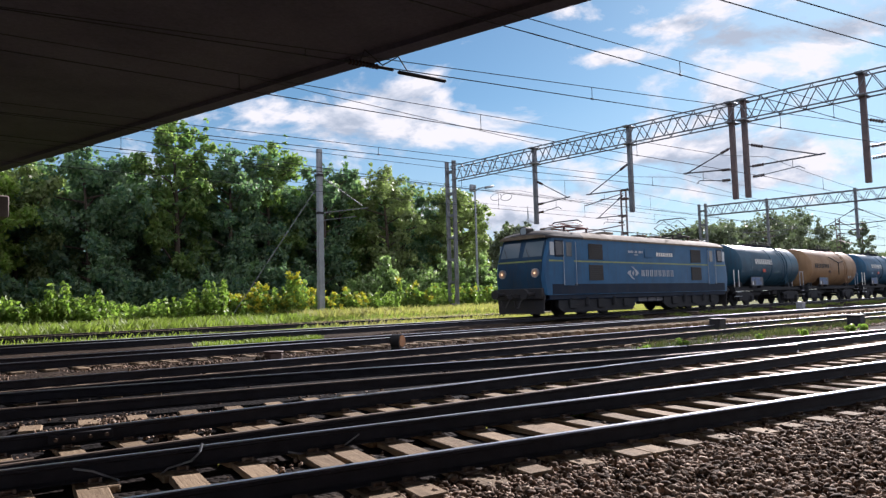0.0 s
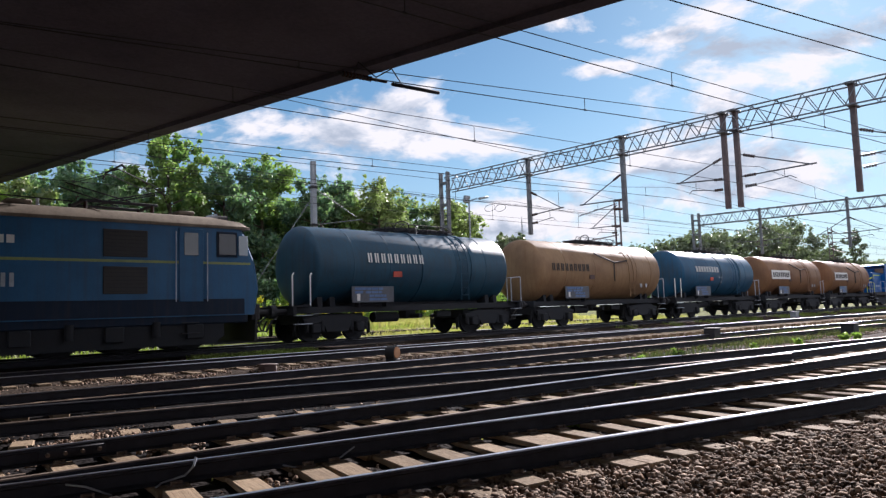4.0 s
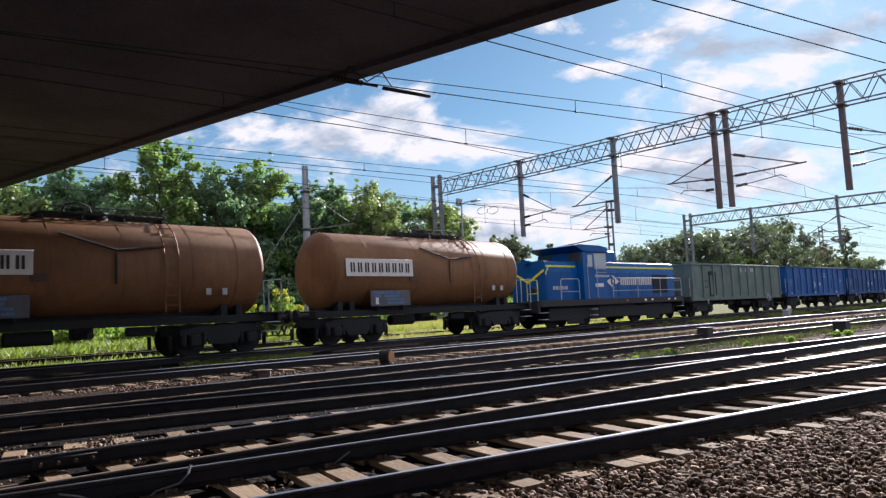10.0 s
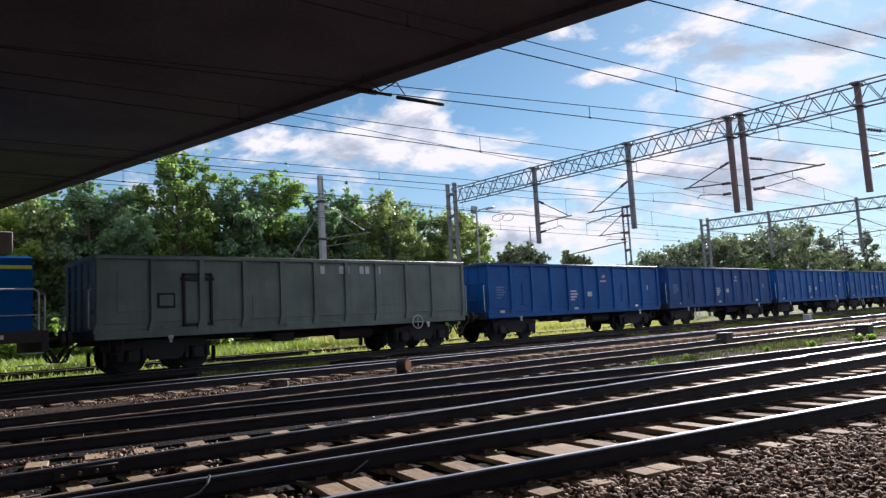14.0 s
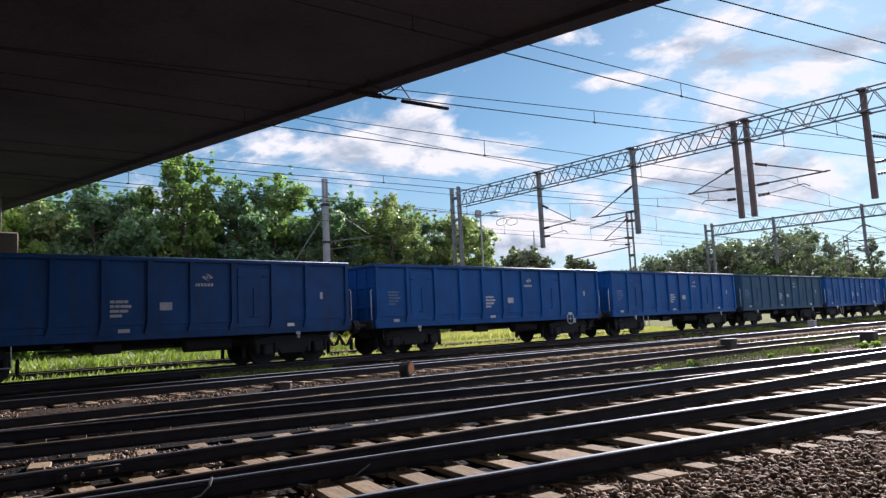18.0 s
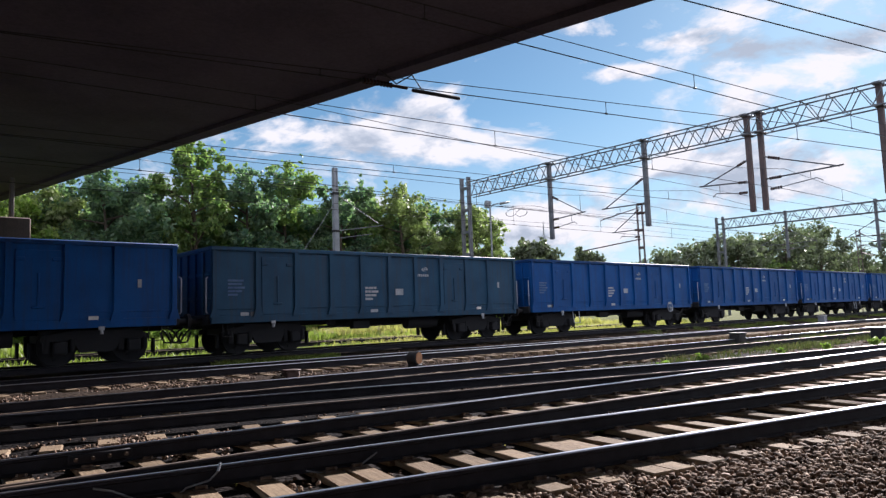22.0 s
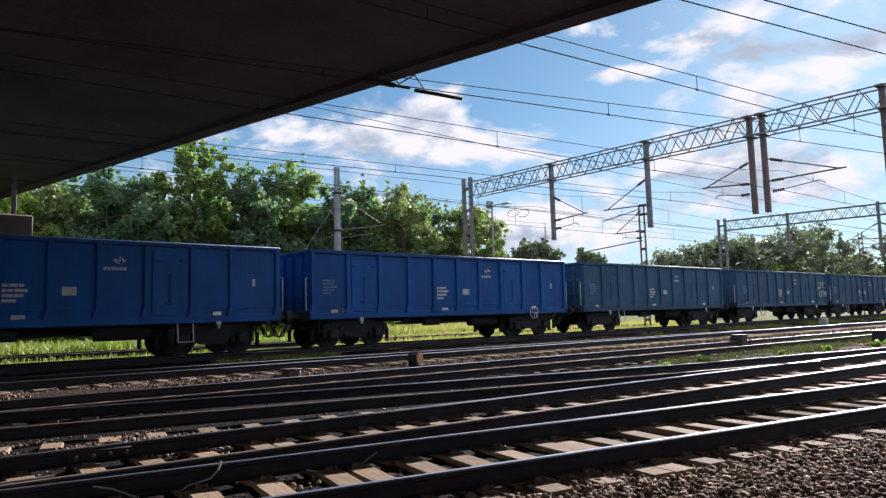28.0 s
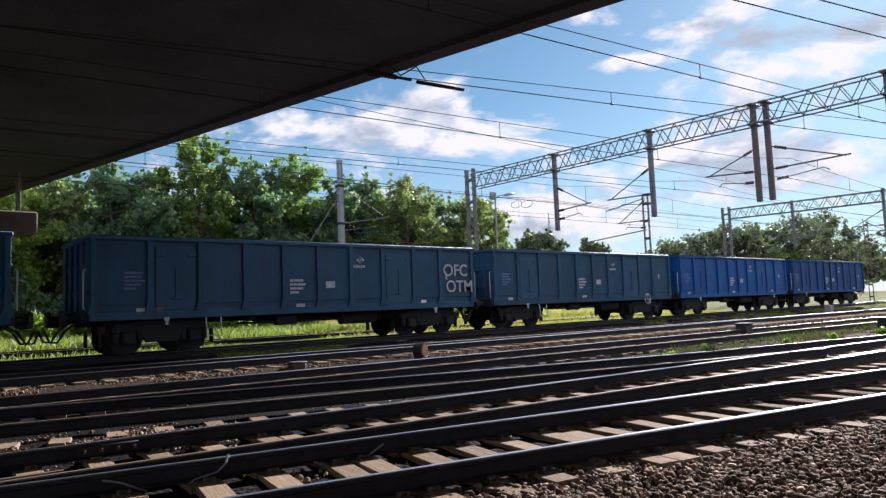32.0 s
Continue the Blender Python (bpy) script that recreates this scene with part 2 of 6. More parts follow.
M = {
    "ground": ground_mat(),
    "stone": None,
    # rust of the rail sides, with the sky's blue reflection mixed into it
    "rust": mat("rail_rust_blue_cast", (0.026, 0.026, 0.034), (0.018, 0.017, 0.022), 4, 0.7, 0.1, 0.2, 60, 0.12, 0, 0, 0.25),
    "shine": mat("rail_polish", (0.60, 0.60, 0.64), (0.50, 0.50, 0.55), 3, 0.34, 1.0, 0.01, 90, 0.05),
    "dullrail": mat("rail_dull", (0.30, 0.235, 0.19), (0.2, 0.15, 0.12), 4, 0.5, 0.6, 0.15, 70),
    "sleeper": timber_mat(),
    "chair": mat("rail_chair_rust", (0.16, 0.11, 0.08), (0.10, 0.07, 0.055), 9, 0.6, 0.4, 0.2, 60),
    # iron and grime below are tinted with the blue of skylit shade
    "iron": mat("dark_iron_blue_cast", (0.024, 0.026, 0.032), (0.036, 0.032, 0.032), 3, 0.75, 0.2, 0.2, 40),
    "bogie": mat("bogie_grime_blue_cast", (0.013, 0.016, 0.022), (0.020, 0.021, 0.025), 4, 0.85, 0.1, 0.3, 30),
    "grey_steel": mat("grey_galvanised", (0.34, 0.36, 0.38), (0.25, 0.26, 0.28), 2.5, 0.55, 0.5, 0.1, 40, 0.15),
    "gantry": mat("gantry_paint", (0.20, 0.215, 0.235), (0.13, 0.13, 0.14), 2.5, 0.6, 0.3, 0.1, 40, 0.15, 0.1),
    "mastred": mat("mast_paint", (0.17, 0.12, 0.115), (0.11, 0.085, 0.085), 2.5, 0.6, 0.3, 0.1, 40, 0.15),
    "wire": mat("wire_copper", (0.05, 0.05, 0.055), (0.04, 0.04, 0.04), 2, 0.5, 0.6, 0, 20, 0),
    "porcelain": mat("insulator_brown", (0.06, 0.03, 0.022), (0.04, 0.02, 0.016), 4, 0.2, 0, 0, 20, 0),
    "concrete": mat("old_concrete", (0.30, 0.27, 0.235), (0.20, 0.18, 0.16), 0.6, 0.9, 0, 0.35, 18, 0.2, 0, 0.35),
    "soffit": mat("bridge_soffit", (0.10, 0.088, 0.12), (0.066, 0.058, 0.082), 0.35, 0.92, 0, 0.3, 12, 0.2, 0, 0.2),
    "polecon": mat("pole_concrete", (0.31, 0.335, 0.37), (0.22, 0.235, 0.26), 1.2, 0.85, 0, 0.2, 30, 0.15, 0, 0.25),
    "bark": mat("bark", (0.10, 0.075, 0.055), (0.06, 0.045, 0.035), 3, 0.95, 0, 0.6, 22),
    "blue": mat("wagon_blue", (0.005, 0.085, 0.31), (0.005, 0.065, 0.24), 1.1, 0.5, 0, 0.08, 30, 0.08, 0.12, 0.35, 0.2, (0.035, 0.03, 0.035)),
    "navy": mat("wagon_navy", (0.01, 0.065, 0.22), (0.009, 0.048, 0.16), 1.1, 0.55, 0, 0.08, 30, 0.08, 0.12, 0.4, 0.2, (0.04, 0.03, 0.03)),
    "slate": mat("wagon_slate", (0.026, 0.088, 0.165), (0.022, 0.068, 0.13), 1.0, 0.6, 0, 0.1, 30, 0.1, 0.15, 0.4, 0.22, (0.07, 0.05, 0.04)),
    "rustbrown": mat("wagon_brown", (0.10, 0.06, 0.05), (0.07, 0.045, 0.045), 1.0, 0.7, 0, 0.15, 30, 0.15, 0.1, 0.4, 0.4, (0.06, 0.035, 0.025)),
    "greygreen": mat("wagon_grey_green", (0.115, 0.165, 0.155), (0.08, 0.115, 0.108), 0.9, 0.65, 0, 0.1, 28, 0.12, 0, 0.35, 0.4, (0.09, 0.06, 0.045)),
    "sm_blue": mat("shunter_blue", (0.002, 0.085, 0.30), (0.002, 0.068, 0.25), 0.9, 0.34, 0, 0.03, 30, 0.04, 0, 0.1, 0.16),
    "et_blue": mat("loco_blue", (0.022, 0.105, 0.225), (0.018, 0.082, 0.18), 0.9, 0.42, 0, 0.05, 30, 0.06, 0, 0.25, 0.25),
    "et_dark": mat("loco_dark_blue", (0.014, 0.026, 0.05), (0.011, 0.02, 0.038), 0.9, 0.6, 0, 0.06, 30, 0.08, 0, 0.3, 0.15),
    "et_roof": mat("loco_roof", (0.20, 0.165, 0.125), (0.13, 0.105, 0.08), 1.4, 0.85, 0, 0.15, 25, 0.15, 0, 0.3, 0.2),
    "et_soot": mat("loco_roof_sooty", (0.05, 0.048, 0.048), (0.034, 0.034, 0.036), 1.4, 0.8, 0, 0.15, 25, 0.15, 0, 0.3, 0.2),
    "et_nose": mat("loco_nose_blue", (0.016, 0.05, 0.10), (0.013, 0.04, 0.08), 0.9, 0.5, 0, 0.06, 30, 0.08, 0, 0.4, 0.2),
    "olive": mat("stripe_worn_olive", (0.26, 0.31, 0.10), (0.17, 0.21, 0.09), 2, 0.55, 0, 0, 30, 0.05),
    "pierbrown": mat("pier_stained_concrete", (0.13, 0.10, 0.085), (0.085, 0.066, 0.056), 0.8, 0.92, 0, 0.3, 18, 0.2, 0, 0.4),
    "weed": leafy("trackside_weed", (0.065, 0.08, 0.032), (0.09, 0.10, 0.042), (0.16, 0.14, 0.075), 0.3, 0.9),
    "yellow": mat("stripe_yellow_green", (0.60, 0.68, 0.05), (0.52, 0.6, 0.05), 2, 0.45, 0, 0, 30, 0.03),
    "white": mat("white_paint", (0.72, 0.72, 0.70), (0.6, 0.6, 0.58), 2.5, 0.55, 0, 0.02, 30, 0.08),
    "pale": mat("pale_worn_paint", (0.42, 0.45, 0.5), (0.3, 0.33, 0.38), 3, 0.6, 0, 0.02, 30, 0.15),
    "faint": mat("faint_worn_lettering", (0.10, 0.17, 0.32), (0.06, 0.12, 0.26), 4, 0.6, 0, 0.02, 30, 0.15),
    "black": mat("black_paint", (0.02, 0.02, 0.022), (0.03, 0.028, 0.026), 2, 0.6, 0, 0.05, 30),
    "plate": mat("grey_data_panel", (0.09, 0.10, 0.12), (0.07, 0.075, 0.09), 3, 0.55, 0, 0.03, 30),
    "red": mat("red_marker", (0.45, 0.06, 0.03), (0.35, 0.05, 0.03), 3, 0.5, 0, 0, 30),
    "redframe": mat("pantograph_red", (0.13, 0.035, 0.032), (0.09, 0.028, 0.028), 3, 0.7, 0.1, 0, 30),
    "t_blue": mat("tank_blue", (0.012, 0.082, 0.165), (0.010, 0.058, 0.12), 0.8, 0.42, 0, 0.04, 26, 0.08, 0, 0.4, 0.3, (0.035, 0.03, 0.032)),
    "t_dark": mat("tank_dark_blue", (0.016, 0.068, 0.115), (0.012, 0.048, 0.085), 0.8, 0.42, 0, 0.05, 26, 0.08, 0, 0.4, 0.3, (0.03, 0.026, 0.026)),
    "t_tan": mat("tank_tan", (0.28, 0.175, 0.09), (0.20, 0.12, 0.065), 0.7, 0.52, 0, 0.05, 26, 0.1, 0, 0.45, 0.3, (0.16, 0.075, 0.035), 0.3),
    "t_brown": mat("tank_rust_orange", (0.235, 0.12, 0.055), (0.165, 0.08, 0.038), 0.7, 0.55, 0, 0.05, 26, 0.1, 0, 0.4, 0.3, (0.12, 0.05, 0.03), 0.3),
    "glass": glass_mat("cab_glass", (0.05, 0.065, 0.075)),
    # pale panes: the sky's reflection is painted as base colour
    "glass_lit": glass_mat("cab_glass_painted_sky", (0.30, 0.36, 0.40), 0.1),
    # the dim cab interior is painted onto this pane
    "glass_dark": glass_mat("cab_window_dark_inside", (0.015, 0.02, 0.03), 0.25),
    # windscreen: a weaker sky reflection, also in the base colour
    "glass_mid": glass_mat("windscreen_painted_sky", (0.11, 0.14, 0.16), 0.05),
    "bulb": glow_mat("headlight_bulb", (1.0, 0.62, 0.32), 0.5),
    "lens": glow_mat("headlight_lens", (0.42, 0.27, 0.2), 0.03),
    "leaf": leafy("leaf_green", (0.105, 0.185, 0.08), (0.21, 0.28, 0.095), (0.32, 0.37, 0.14), 0.58, 0.7),
    "leaf_dark": leafy("leaf_dark_green", (0.08, 0.155, 0.115), (0.165, 0.235, 0.145), (0.25, 0.32, 0.19), 0.55, 0.7),
    "leaf_olive": leafy("leaf_olive", (0.16, 0.20, 0.09), (0.23, 0.265, 0.115), (0.34, 0.37, 0.19), 0.5, 0.8),
    "leaf_lime": leafy("leaf_light_green", (0.17, 0.25, 0.06), (0.22, 0.30, 0.07), (0.34, 0.38, 0.11), 0.55, 0.9),
    "blossom": leafy("blossom_yellow", (0.50, 0.44, 0.05), (0.56, 0.48, 0.06), (0.50, 0.34, 0.04), 0.45, 0.9),
    "leaf_grey": leafy("leaf_silver_green", (0.16, 0.22, 0.10), (0.22, 0.29, 0.14), (0.45, 0.50, 0.34), 0.62, 0.9),
    # far leaves: distance haze is put into their greyed colours
    "leaf_far_hazed": leafy("leaf_far_hazed", (0.125, 0.145, 0.105), (0.15, 0.17, 0.12), (0.19, 0.21, 0.145), 0.35, 0.05),
    "blade": leafy("grass_blade", (0.185, 0.235, 0.045), (0.25, 0.285, 0.065), (0.27, 0.32, 0.09), 0.55, 0.7),
    "dry": leafy("dry_grass", (0.40, 0.34, 0.14), (0.45, 0.38, 0.17), (0.3, 0.32, 0.1), 0.5, 0.7),
    "weedstem": mat("green_stem", (0.10, 0.14, 0.04), (0.08, 0.10, 0.03), 4, 0.7, 0, 0, 30, 0.05),
    "orange": mat("disc_orange_brown", (0.42, 0.19, 0.06), (0.26, 0.11, 0.05), 6, 0.6, 0, 0.1, 30),
}


def stone_mat():
    m = bpy.data.materials.new("ballast_stone")
    m.use_nodes = True
    g = Nodes(m.node_tree)
    co = g.t.nodes.new("ShaderNodeTexCoord").outputs["Object"]
    rnd = g.t.nodes.new("ShaderNodeNewGeometry").outputs["Random Per Island"]
    col = g.ramp(rnd, ((0.0, (0.06, 0.041, 0.029)), (0.45, (0.15, 0.10, 0.07)), (0.8, (0.25, 0.175, 0.125)), (1.0, (0.40, 0.32, 0.25))))
    grain = g.noise(co, 60.0, 4.0)
    col = g.mix(0.2, col, g.ramp(grain, ((0.3, (0, 0, 0)), (0.7, (1, 1, 1)))), "OVERLAY")
    b = g.add("BsdfPrincipled", **{"Base Color": col, "Roughness": 0.88, "Specular IOR Level": 0.14})
    n = g.add("Bump", Height=grain, Strength=0.3, Distance=0.01)
    g.link(n.outputs[0], b.inputs["Normal"])
    out = g.t.nodes.new("ShaderNodeOutputMaterial")
    g.link(b.outputs[0], out.inputs[0])
    return m


M["stone"] = stone_mat()

# ---------- mesh helpers ----------


class Geo:
    """Vertices and faces of one part, in its thing's space."""

    def __init__(self):
        self.v, self.f, self.m = [], [], []

    def put(self, verts, faces, slot=0):
        n = len(self.v)
        self.v += [tuple(p) for p in verts]
        self.f += [tuple(i + n for i in f) for f in faces]
        self.m += [slot] * len(faces)
        return self

    def box(self, c, s, bevel=0.0, turn=None, slot=0):
        hx, hy, hz = s[0] / 2, s[1] / 2, s[2] / 2
        b = min(bevel, hx * 0.9, hy * 0.9, hz * 0.9)
        if b <= 0:
            vs = [(x, y, z) for x in (-hx, hx) for y in (-hy, hy) for z in (-hz, hz)]
            fs = [(0, 1, 3, 2), (4, 6, 7, 5), (0, 4, 5, 1), (2, 3, 7, 6), (0, 2, 6, 4), (1, 5, 7, 3)]
        else:
            vs, key = [], {}
            for sx in (-1, 1):
                for sy in (-1, 1):
                    for sz in (-1, 1):
                        for ax in range(3):
                            p = [sx * hx, sy * hy, sz * hz]
                            for k, sg in enumerate((sx, sy, sz)):
                                if k != ax:
                                    p[k] -= sg * b
                            key[sx, sy, sz, ax] = len(vs)
                            vs.append(tuple(p))
            fs = []
            for ax in range(3):
                o = [k for k in range(3) if k != ax]
                for sg in (-1, 1):
                    q = []
                    for a, d in ((-1, -1), (1, -1), (1, 1), (-1, 1)):
                        t = [0, 0, 0]
                        t[ax], t[o[0]], t[o[1]] = sg, a, d
                        q.append(key[(*t, ax)])
                    fs.append(tuple(q))
                for a in (-1, 1):
                    for d in (-1, 1):
                        t0, t1 = [0, 0, 0], [0, 0, 0]
                        t0[ax], t1[ax] = -1, 1
                        t0[o[0]] = t1[o[0]] = a
                        t0[o[1]] = t1[o[1]] = d
                        fs.append((key[(*t0, o[0])], key[(*t1, o[0])], key[(*t1, o[1])], key[(*t0, o[1])]))
            for sx in (-1, 1):
                for sy in (-1, 1):
                    for sz in (-1, 1):
                        fs.append(tuple(key[sx, sy, sz, k] for k in range(3)))
        if turn is not None:
            vs = [turn @ Vector(p) for p in vs]
        return self.put([(p[0] + c[0], p[1] + c[1], p[2] + c[2]) for p in vs], fs, slot)

    def cyl(self, a, b, r, r2=None, n=10, slot=0):
        a, b = Vector(a), Vector(b)
        d = (b - a).normalized()
        u = d.orthogonal().normalized()
        w = d.cross(u)
        r2 = r if r2 is None else r2
        vs = []
        for p, q in ((a, r), (b, r2)):
            vs += [p + (u * math.cos(2 * math.pi * i / n) + w * math.sin(2 * math.pi * i / n)) * q for i in range(n)]
        fs = [(i, (i + 1) % n, n + (i + 1) % n, n + i) for i in range(n)]
        fs += [tuple(range(n))[::-1], tuple(range(n, 2 * n))]
        return self.put(vs, fs, slot)

    def tube(self, pts, r, n=6, slot=0):
        """A round bar bent along the points, in one piece."""
        pts = [Vector(p) for p in pts]
        rings, u = [], None
        for k, p in enumerate(pts):
            d = (pts[min(k + 1, len(pts) - 1)] - pts[max(k - 1, 0)]).normalized()
            u = (d.orthogonal() if u is None else u - d * u.dot(d)).normalized()
            if u.length < 0.5:
                u = d.orthogonal().normalized()
            w = d.cross(u)
            stretch = 1.0
            if 0 < k < len(pts) - 1:
                stretch = 1.0 / max(0.45, abs(d.dot((pts[k + 1] - p).normalized())))
            rings.append([p + (u * math.cos(2 * math.pi * i / n) + w * math.sin(2 * math.pi * i / n)) * r * (1 + 0.5 * (stretch - 1)) for i in range(n)])
        return self.loft(rings, True, slot)

    def prism(self, poly, x0, x1, axis=0, slot=0):
        """A polygon in the two other axes, drawn out along axis."""
        o = [k for k in range(3) if k != axis]
        vs = []
        for x in (x0, x1):
            for p in poly:
                q = [0, 0, 0]
                q[axis], q[o[0]], q[o[1]] = x, p[0], p[1]
                vs.append(tuple(q))
        n = len(poly)
        fs = [(i, (i + 1) % n, n + (i + 1) % n, n + i) for i in range(n)] + [tuple(range(n))[::-1], tuple(range(n, 2 * n))]
        return self.put(vs, fs, slot)

    def loft(self, rings, cap=True, slot=0):
        n = len(rings[0])
        vs = [p for r in rings for p in r]
        fs = [(k * n + i, k * n + (i + 1) % n, (k + 1) * n + (i + 1) % n, (k + 1) * n + i) for k in range(len(rings) - 1) for i in range(n)]
        if cap:
            fs += [tuple(range(n))[::-1], tuple(range((len(rings) - 1) * n, len(rings) * n))]
        return self.put(vs, fs, slot)

    def lathe(self, prof, cy, cz, n=40, slot=0):
        """A profile of (x, radius) turned about a line along x."""
        return self.loft([[(x, cy + r * math.sin(2 * math.pi * i / n), cz + r * math.cos(2 * math.pi * i / n)) for i in range(n)] for x, r in prof], True, slot)


def link_mesh(name, me, parent, label):
    ob = new(name, me)
    if parent is not None:
        ob.parent = parent
    if label:
        ob["label"] = label
    return ob


def part(name, geo, material, parent=None, label="", smooth=True, at=None):
    """Links geo as one mesh object under a thing or a part."""
    me = bpy.data.meshes.new(name)
    me.from_pydata(geo.v, [], geo.f)
    mats = material if isinstance(material, (list, tuple)) else (material,)
    for m in mats:
        me.materials.append(M[m])
    if len(mats) > 1:
        me.polygons.foreach_set("material_index", geo.m)
    if len(geo.f) < 4000:
        bm = bmesh.new()
        bm.from_mesh(me)
        bmesh.ops.recalc_face_normals(bm, faces=bm.faces)
        bm.to_mesh(me)
        bm.free()
    if smooth:
        me.polygons.foreach_set("use_smooth", [True] * len(me.polygons))
        me.set_sharp_from_angle(angle=radians(38))
    ob = link_mesh(name, me, parent, label)
    if at is not None:
        ob.matrix_basis = at
    return ob


def thing(name, m, label, category, group="", kind=""):
    return_ob = new(name)
    return_ob.empty_display_size = 0.2
    return_ob.matrix_basis = m
    return tagged(return_ob, label, category, group, kind)


def np_mesh(name, verts, faces, material, parent=None, smooth=False):
    """A large mesh from arrays; all faces have as many corners as faces has columns."""
    me = bpy.data.meshes.new(name)
    k = faces.shape[1]
    me.vertices.add(len(verts))
    me.vertices.foreach_set("co", verts.astype(np.float32).ravel())
    me.loops.add(faces.size)
    me.loops.foreach_set("vertex_index", faces.astype(np.int32).ravel())
    me.polygons.add(len(faces))
    me.polygons.foreach_set("loop_start", np.arange(0, faces.size, k, dtype=np.int32))
    me.update(calc_edges=True)
    if smooth:
        me.polygons.foreach_set("use_smooth", np.ones(len(faces), bool))
    me.materials.append(M[material])
    return link_mesh(name, me, parent, "")


RNG = np.random.default_rng(7)


def sprays(blobs, per, size, squash=0.8, long=1.55):
    """Leaves over the skin of many small tufts, facing outwards and up: blobs is a list of x, y, z, radius."""
    cent, face = [], []
    for x, y, z, r in blobs:
        n = max(8, int(per * r * r))
        q = RNG.normal(size=(n, 3))
        q /= np.linalg.norm(q, axis=1)[:, None]
        face.append(q * 0.5 + (0, 0, 0.35) + RNG.normal(size=(n, 3)) * 0.5)
        q = q * (r * (0.35 + 0.9 * RNG.random(n) ** 1.4))[:, None] * RNG.uniform(0.65, 1.45, 3)
        q[:, 2] = q[:, 2] * squash - 0.12 * np.abs(q[:, 0])
        cent.append(q + (x, y, z))
    cent, face = np.concatenate(cent), np.concatenate(face)
    face /= np.linalg.norm(face, axis=1)[:, None]
    n = len(cent)
    a = np.cross(face, RNG.normal(size=(n, 3)))
    a[:, 2] -= 0.35
    a /= np.linalg.norm(a, axis=1)[:, None]
    b = np.cross(face, a)
    b /= np.linalg.norm(b, axis=1)[:, None]
    s = (size * RNG.uniform(0.6, 1.35, n))[:, None]
    v = np.stack([cent - a * s * long / 2, cent + b * s * 0.5 + face * s * 0.1, cent + a * s * long / 2, cent - b * s * 0.5 + face * s * 0.1], 1).reshape(-1, 3)
    return v, np.arange(4 * n).reshape(n, 4)


# ---------- the ground ----------


def land(x, y):
    """Height of the ground under the tracks and the verge."""
    z = np.interp(y, [-400, 2, 13.2, 14.9, 15.4, 18.7, 19.2, 23.2, 25.5, 31.0, 60, 900], [-0.60, -0.585, -0.575, -0.55, -0.385, -0.365, -0.27, -0.25, -0.16, 0.14, 0.5, 0.5])
    # the cribs of the near tracks lie low between the sleepers
    s = y + 0.2317 * (x - 3.83) - 4.62
    low = np.clip((s + 0.55) / 0.4, 0, 1) * np.clip((14.6 - y) / 0.5, 0, 1) * np.clip((34.0 - x) / 8.0, 0, 1)
    return z + (-0.575 - z) * low


def ground():
    xs = np.unique(np.concatenate([np.linspace(-900, -20, 12), np.linspace(-20, 70, 151), np.linspace(70, 2400, 24)]))
    ys = np.unique(np.concatenate([np.linspace(-700, -5, 8), np.linspace(-5, 45, 201), np.linspace(45, 1800, 16)]))
    gx, gy = np.meshgrid(xs, ys, indexing="ij")
    gz = land(gx, gy)
    near = (gx > -20) & (gx < 70) & (gy > -5) & (gy < 45)
    gz = gz + near * RNG.normal(0, 0.009, gz.shape)
    v = np.stack([gx, gy, gz], -1).reshape(-1, 3)
    ny = len(ys)
    i, j = np.meshgrid(np.arange(len(xs) - 1), np.arange(ny - 1), indexing="ij")
    a = (i * ny + j).ravel()
    f = np.stack([a, a + ny, a + ny + 1, a + 1], 1)
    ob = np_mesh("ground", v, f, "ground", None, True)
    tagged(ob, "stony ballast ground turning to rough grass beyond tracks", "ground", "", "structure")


ground()

# ---------- tracks ----------
RAIL = [(-0.062, 0.0), (0.062, 0.0), (0.062, 0.012), (0.014, 0.032), (0.010, 0.12), (0.034, 0.135), (0.034, 0.16), (0.024, 0.172), (-0.024, 0.172), (-0.034, 0.16), (-0.034, 0.135), (-0.010, 0.12), (-0.014, 0.032), (-0.062, 0.012)]


def rail_bar(name, p0, p1, bend, z, top, parent, x0=None, steps=24, label=""):
    """A rail from p0 to p1 that bows sideways by bend, its running surface at height z."""
    p0, p1 = Vector((*p0, 0)), Vector((*p1, 0))
    d = (p1 - p0).normalized()
    n = Vector((-d.y, d.x, 0))
    rings = []
    for k in range(steps + 1):
        u = k / steps
        c = p0.lerp(p1, u) + n * (bend * 4 * u * (1 - u))
        rings.append([(c.x + n.x * a, c.y + n.y * a, z - 0.172 + b) for a, b in RAIL])
    g = Geo().loft(rings)
    nr = len(RAIL)
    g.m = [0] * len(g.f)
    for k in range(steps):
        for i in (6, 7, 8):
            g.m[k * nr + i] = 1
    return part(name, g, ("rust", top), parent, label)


def sleeper_mesh():
    g = Geo().box((0, 0, -0.08), (0.25, 2.5, 0.16), 0.012)
    me = bpy.data.meshes.new("sleeper")
    me.from_pydata(g.v, [], g.f)
    me.materials.append(M["sleeper"])
    return me


SLEEPER = sleeper_mesh()


def chair_mesh():
    """A base plate with two screw heads and clips, under a rail on a sleeper."""
    g = Geo().box((0, 0, 0.006), (0.15, 0.33, 0.014), 0.004)
    for y in (-0.115, 0.115):
        for x in (-0.04, 0.04):
            g.cyl((x, y, 0.01), (x, y, 0.045), 0.016, 0.012, 6)
        g.box((0, y * 0.72, 0.026), (0.09, 0.05, 0.026), 0.006)
    me = bpy.data.meshes.new("rail_chair")
    me.from_pydata(g.v, [], g.f)
    me.materials.append(M["chair"])
    return me


CHAIR = chair_mesh()


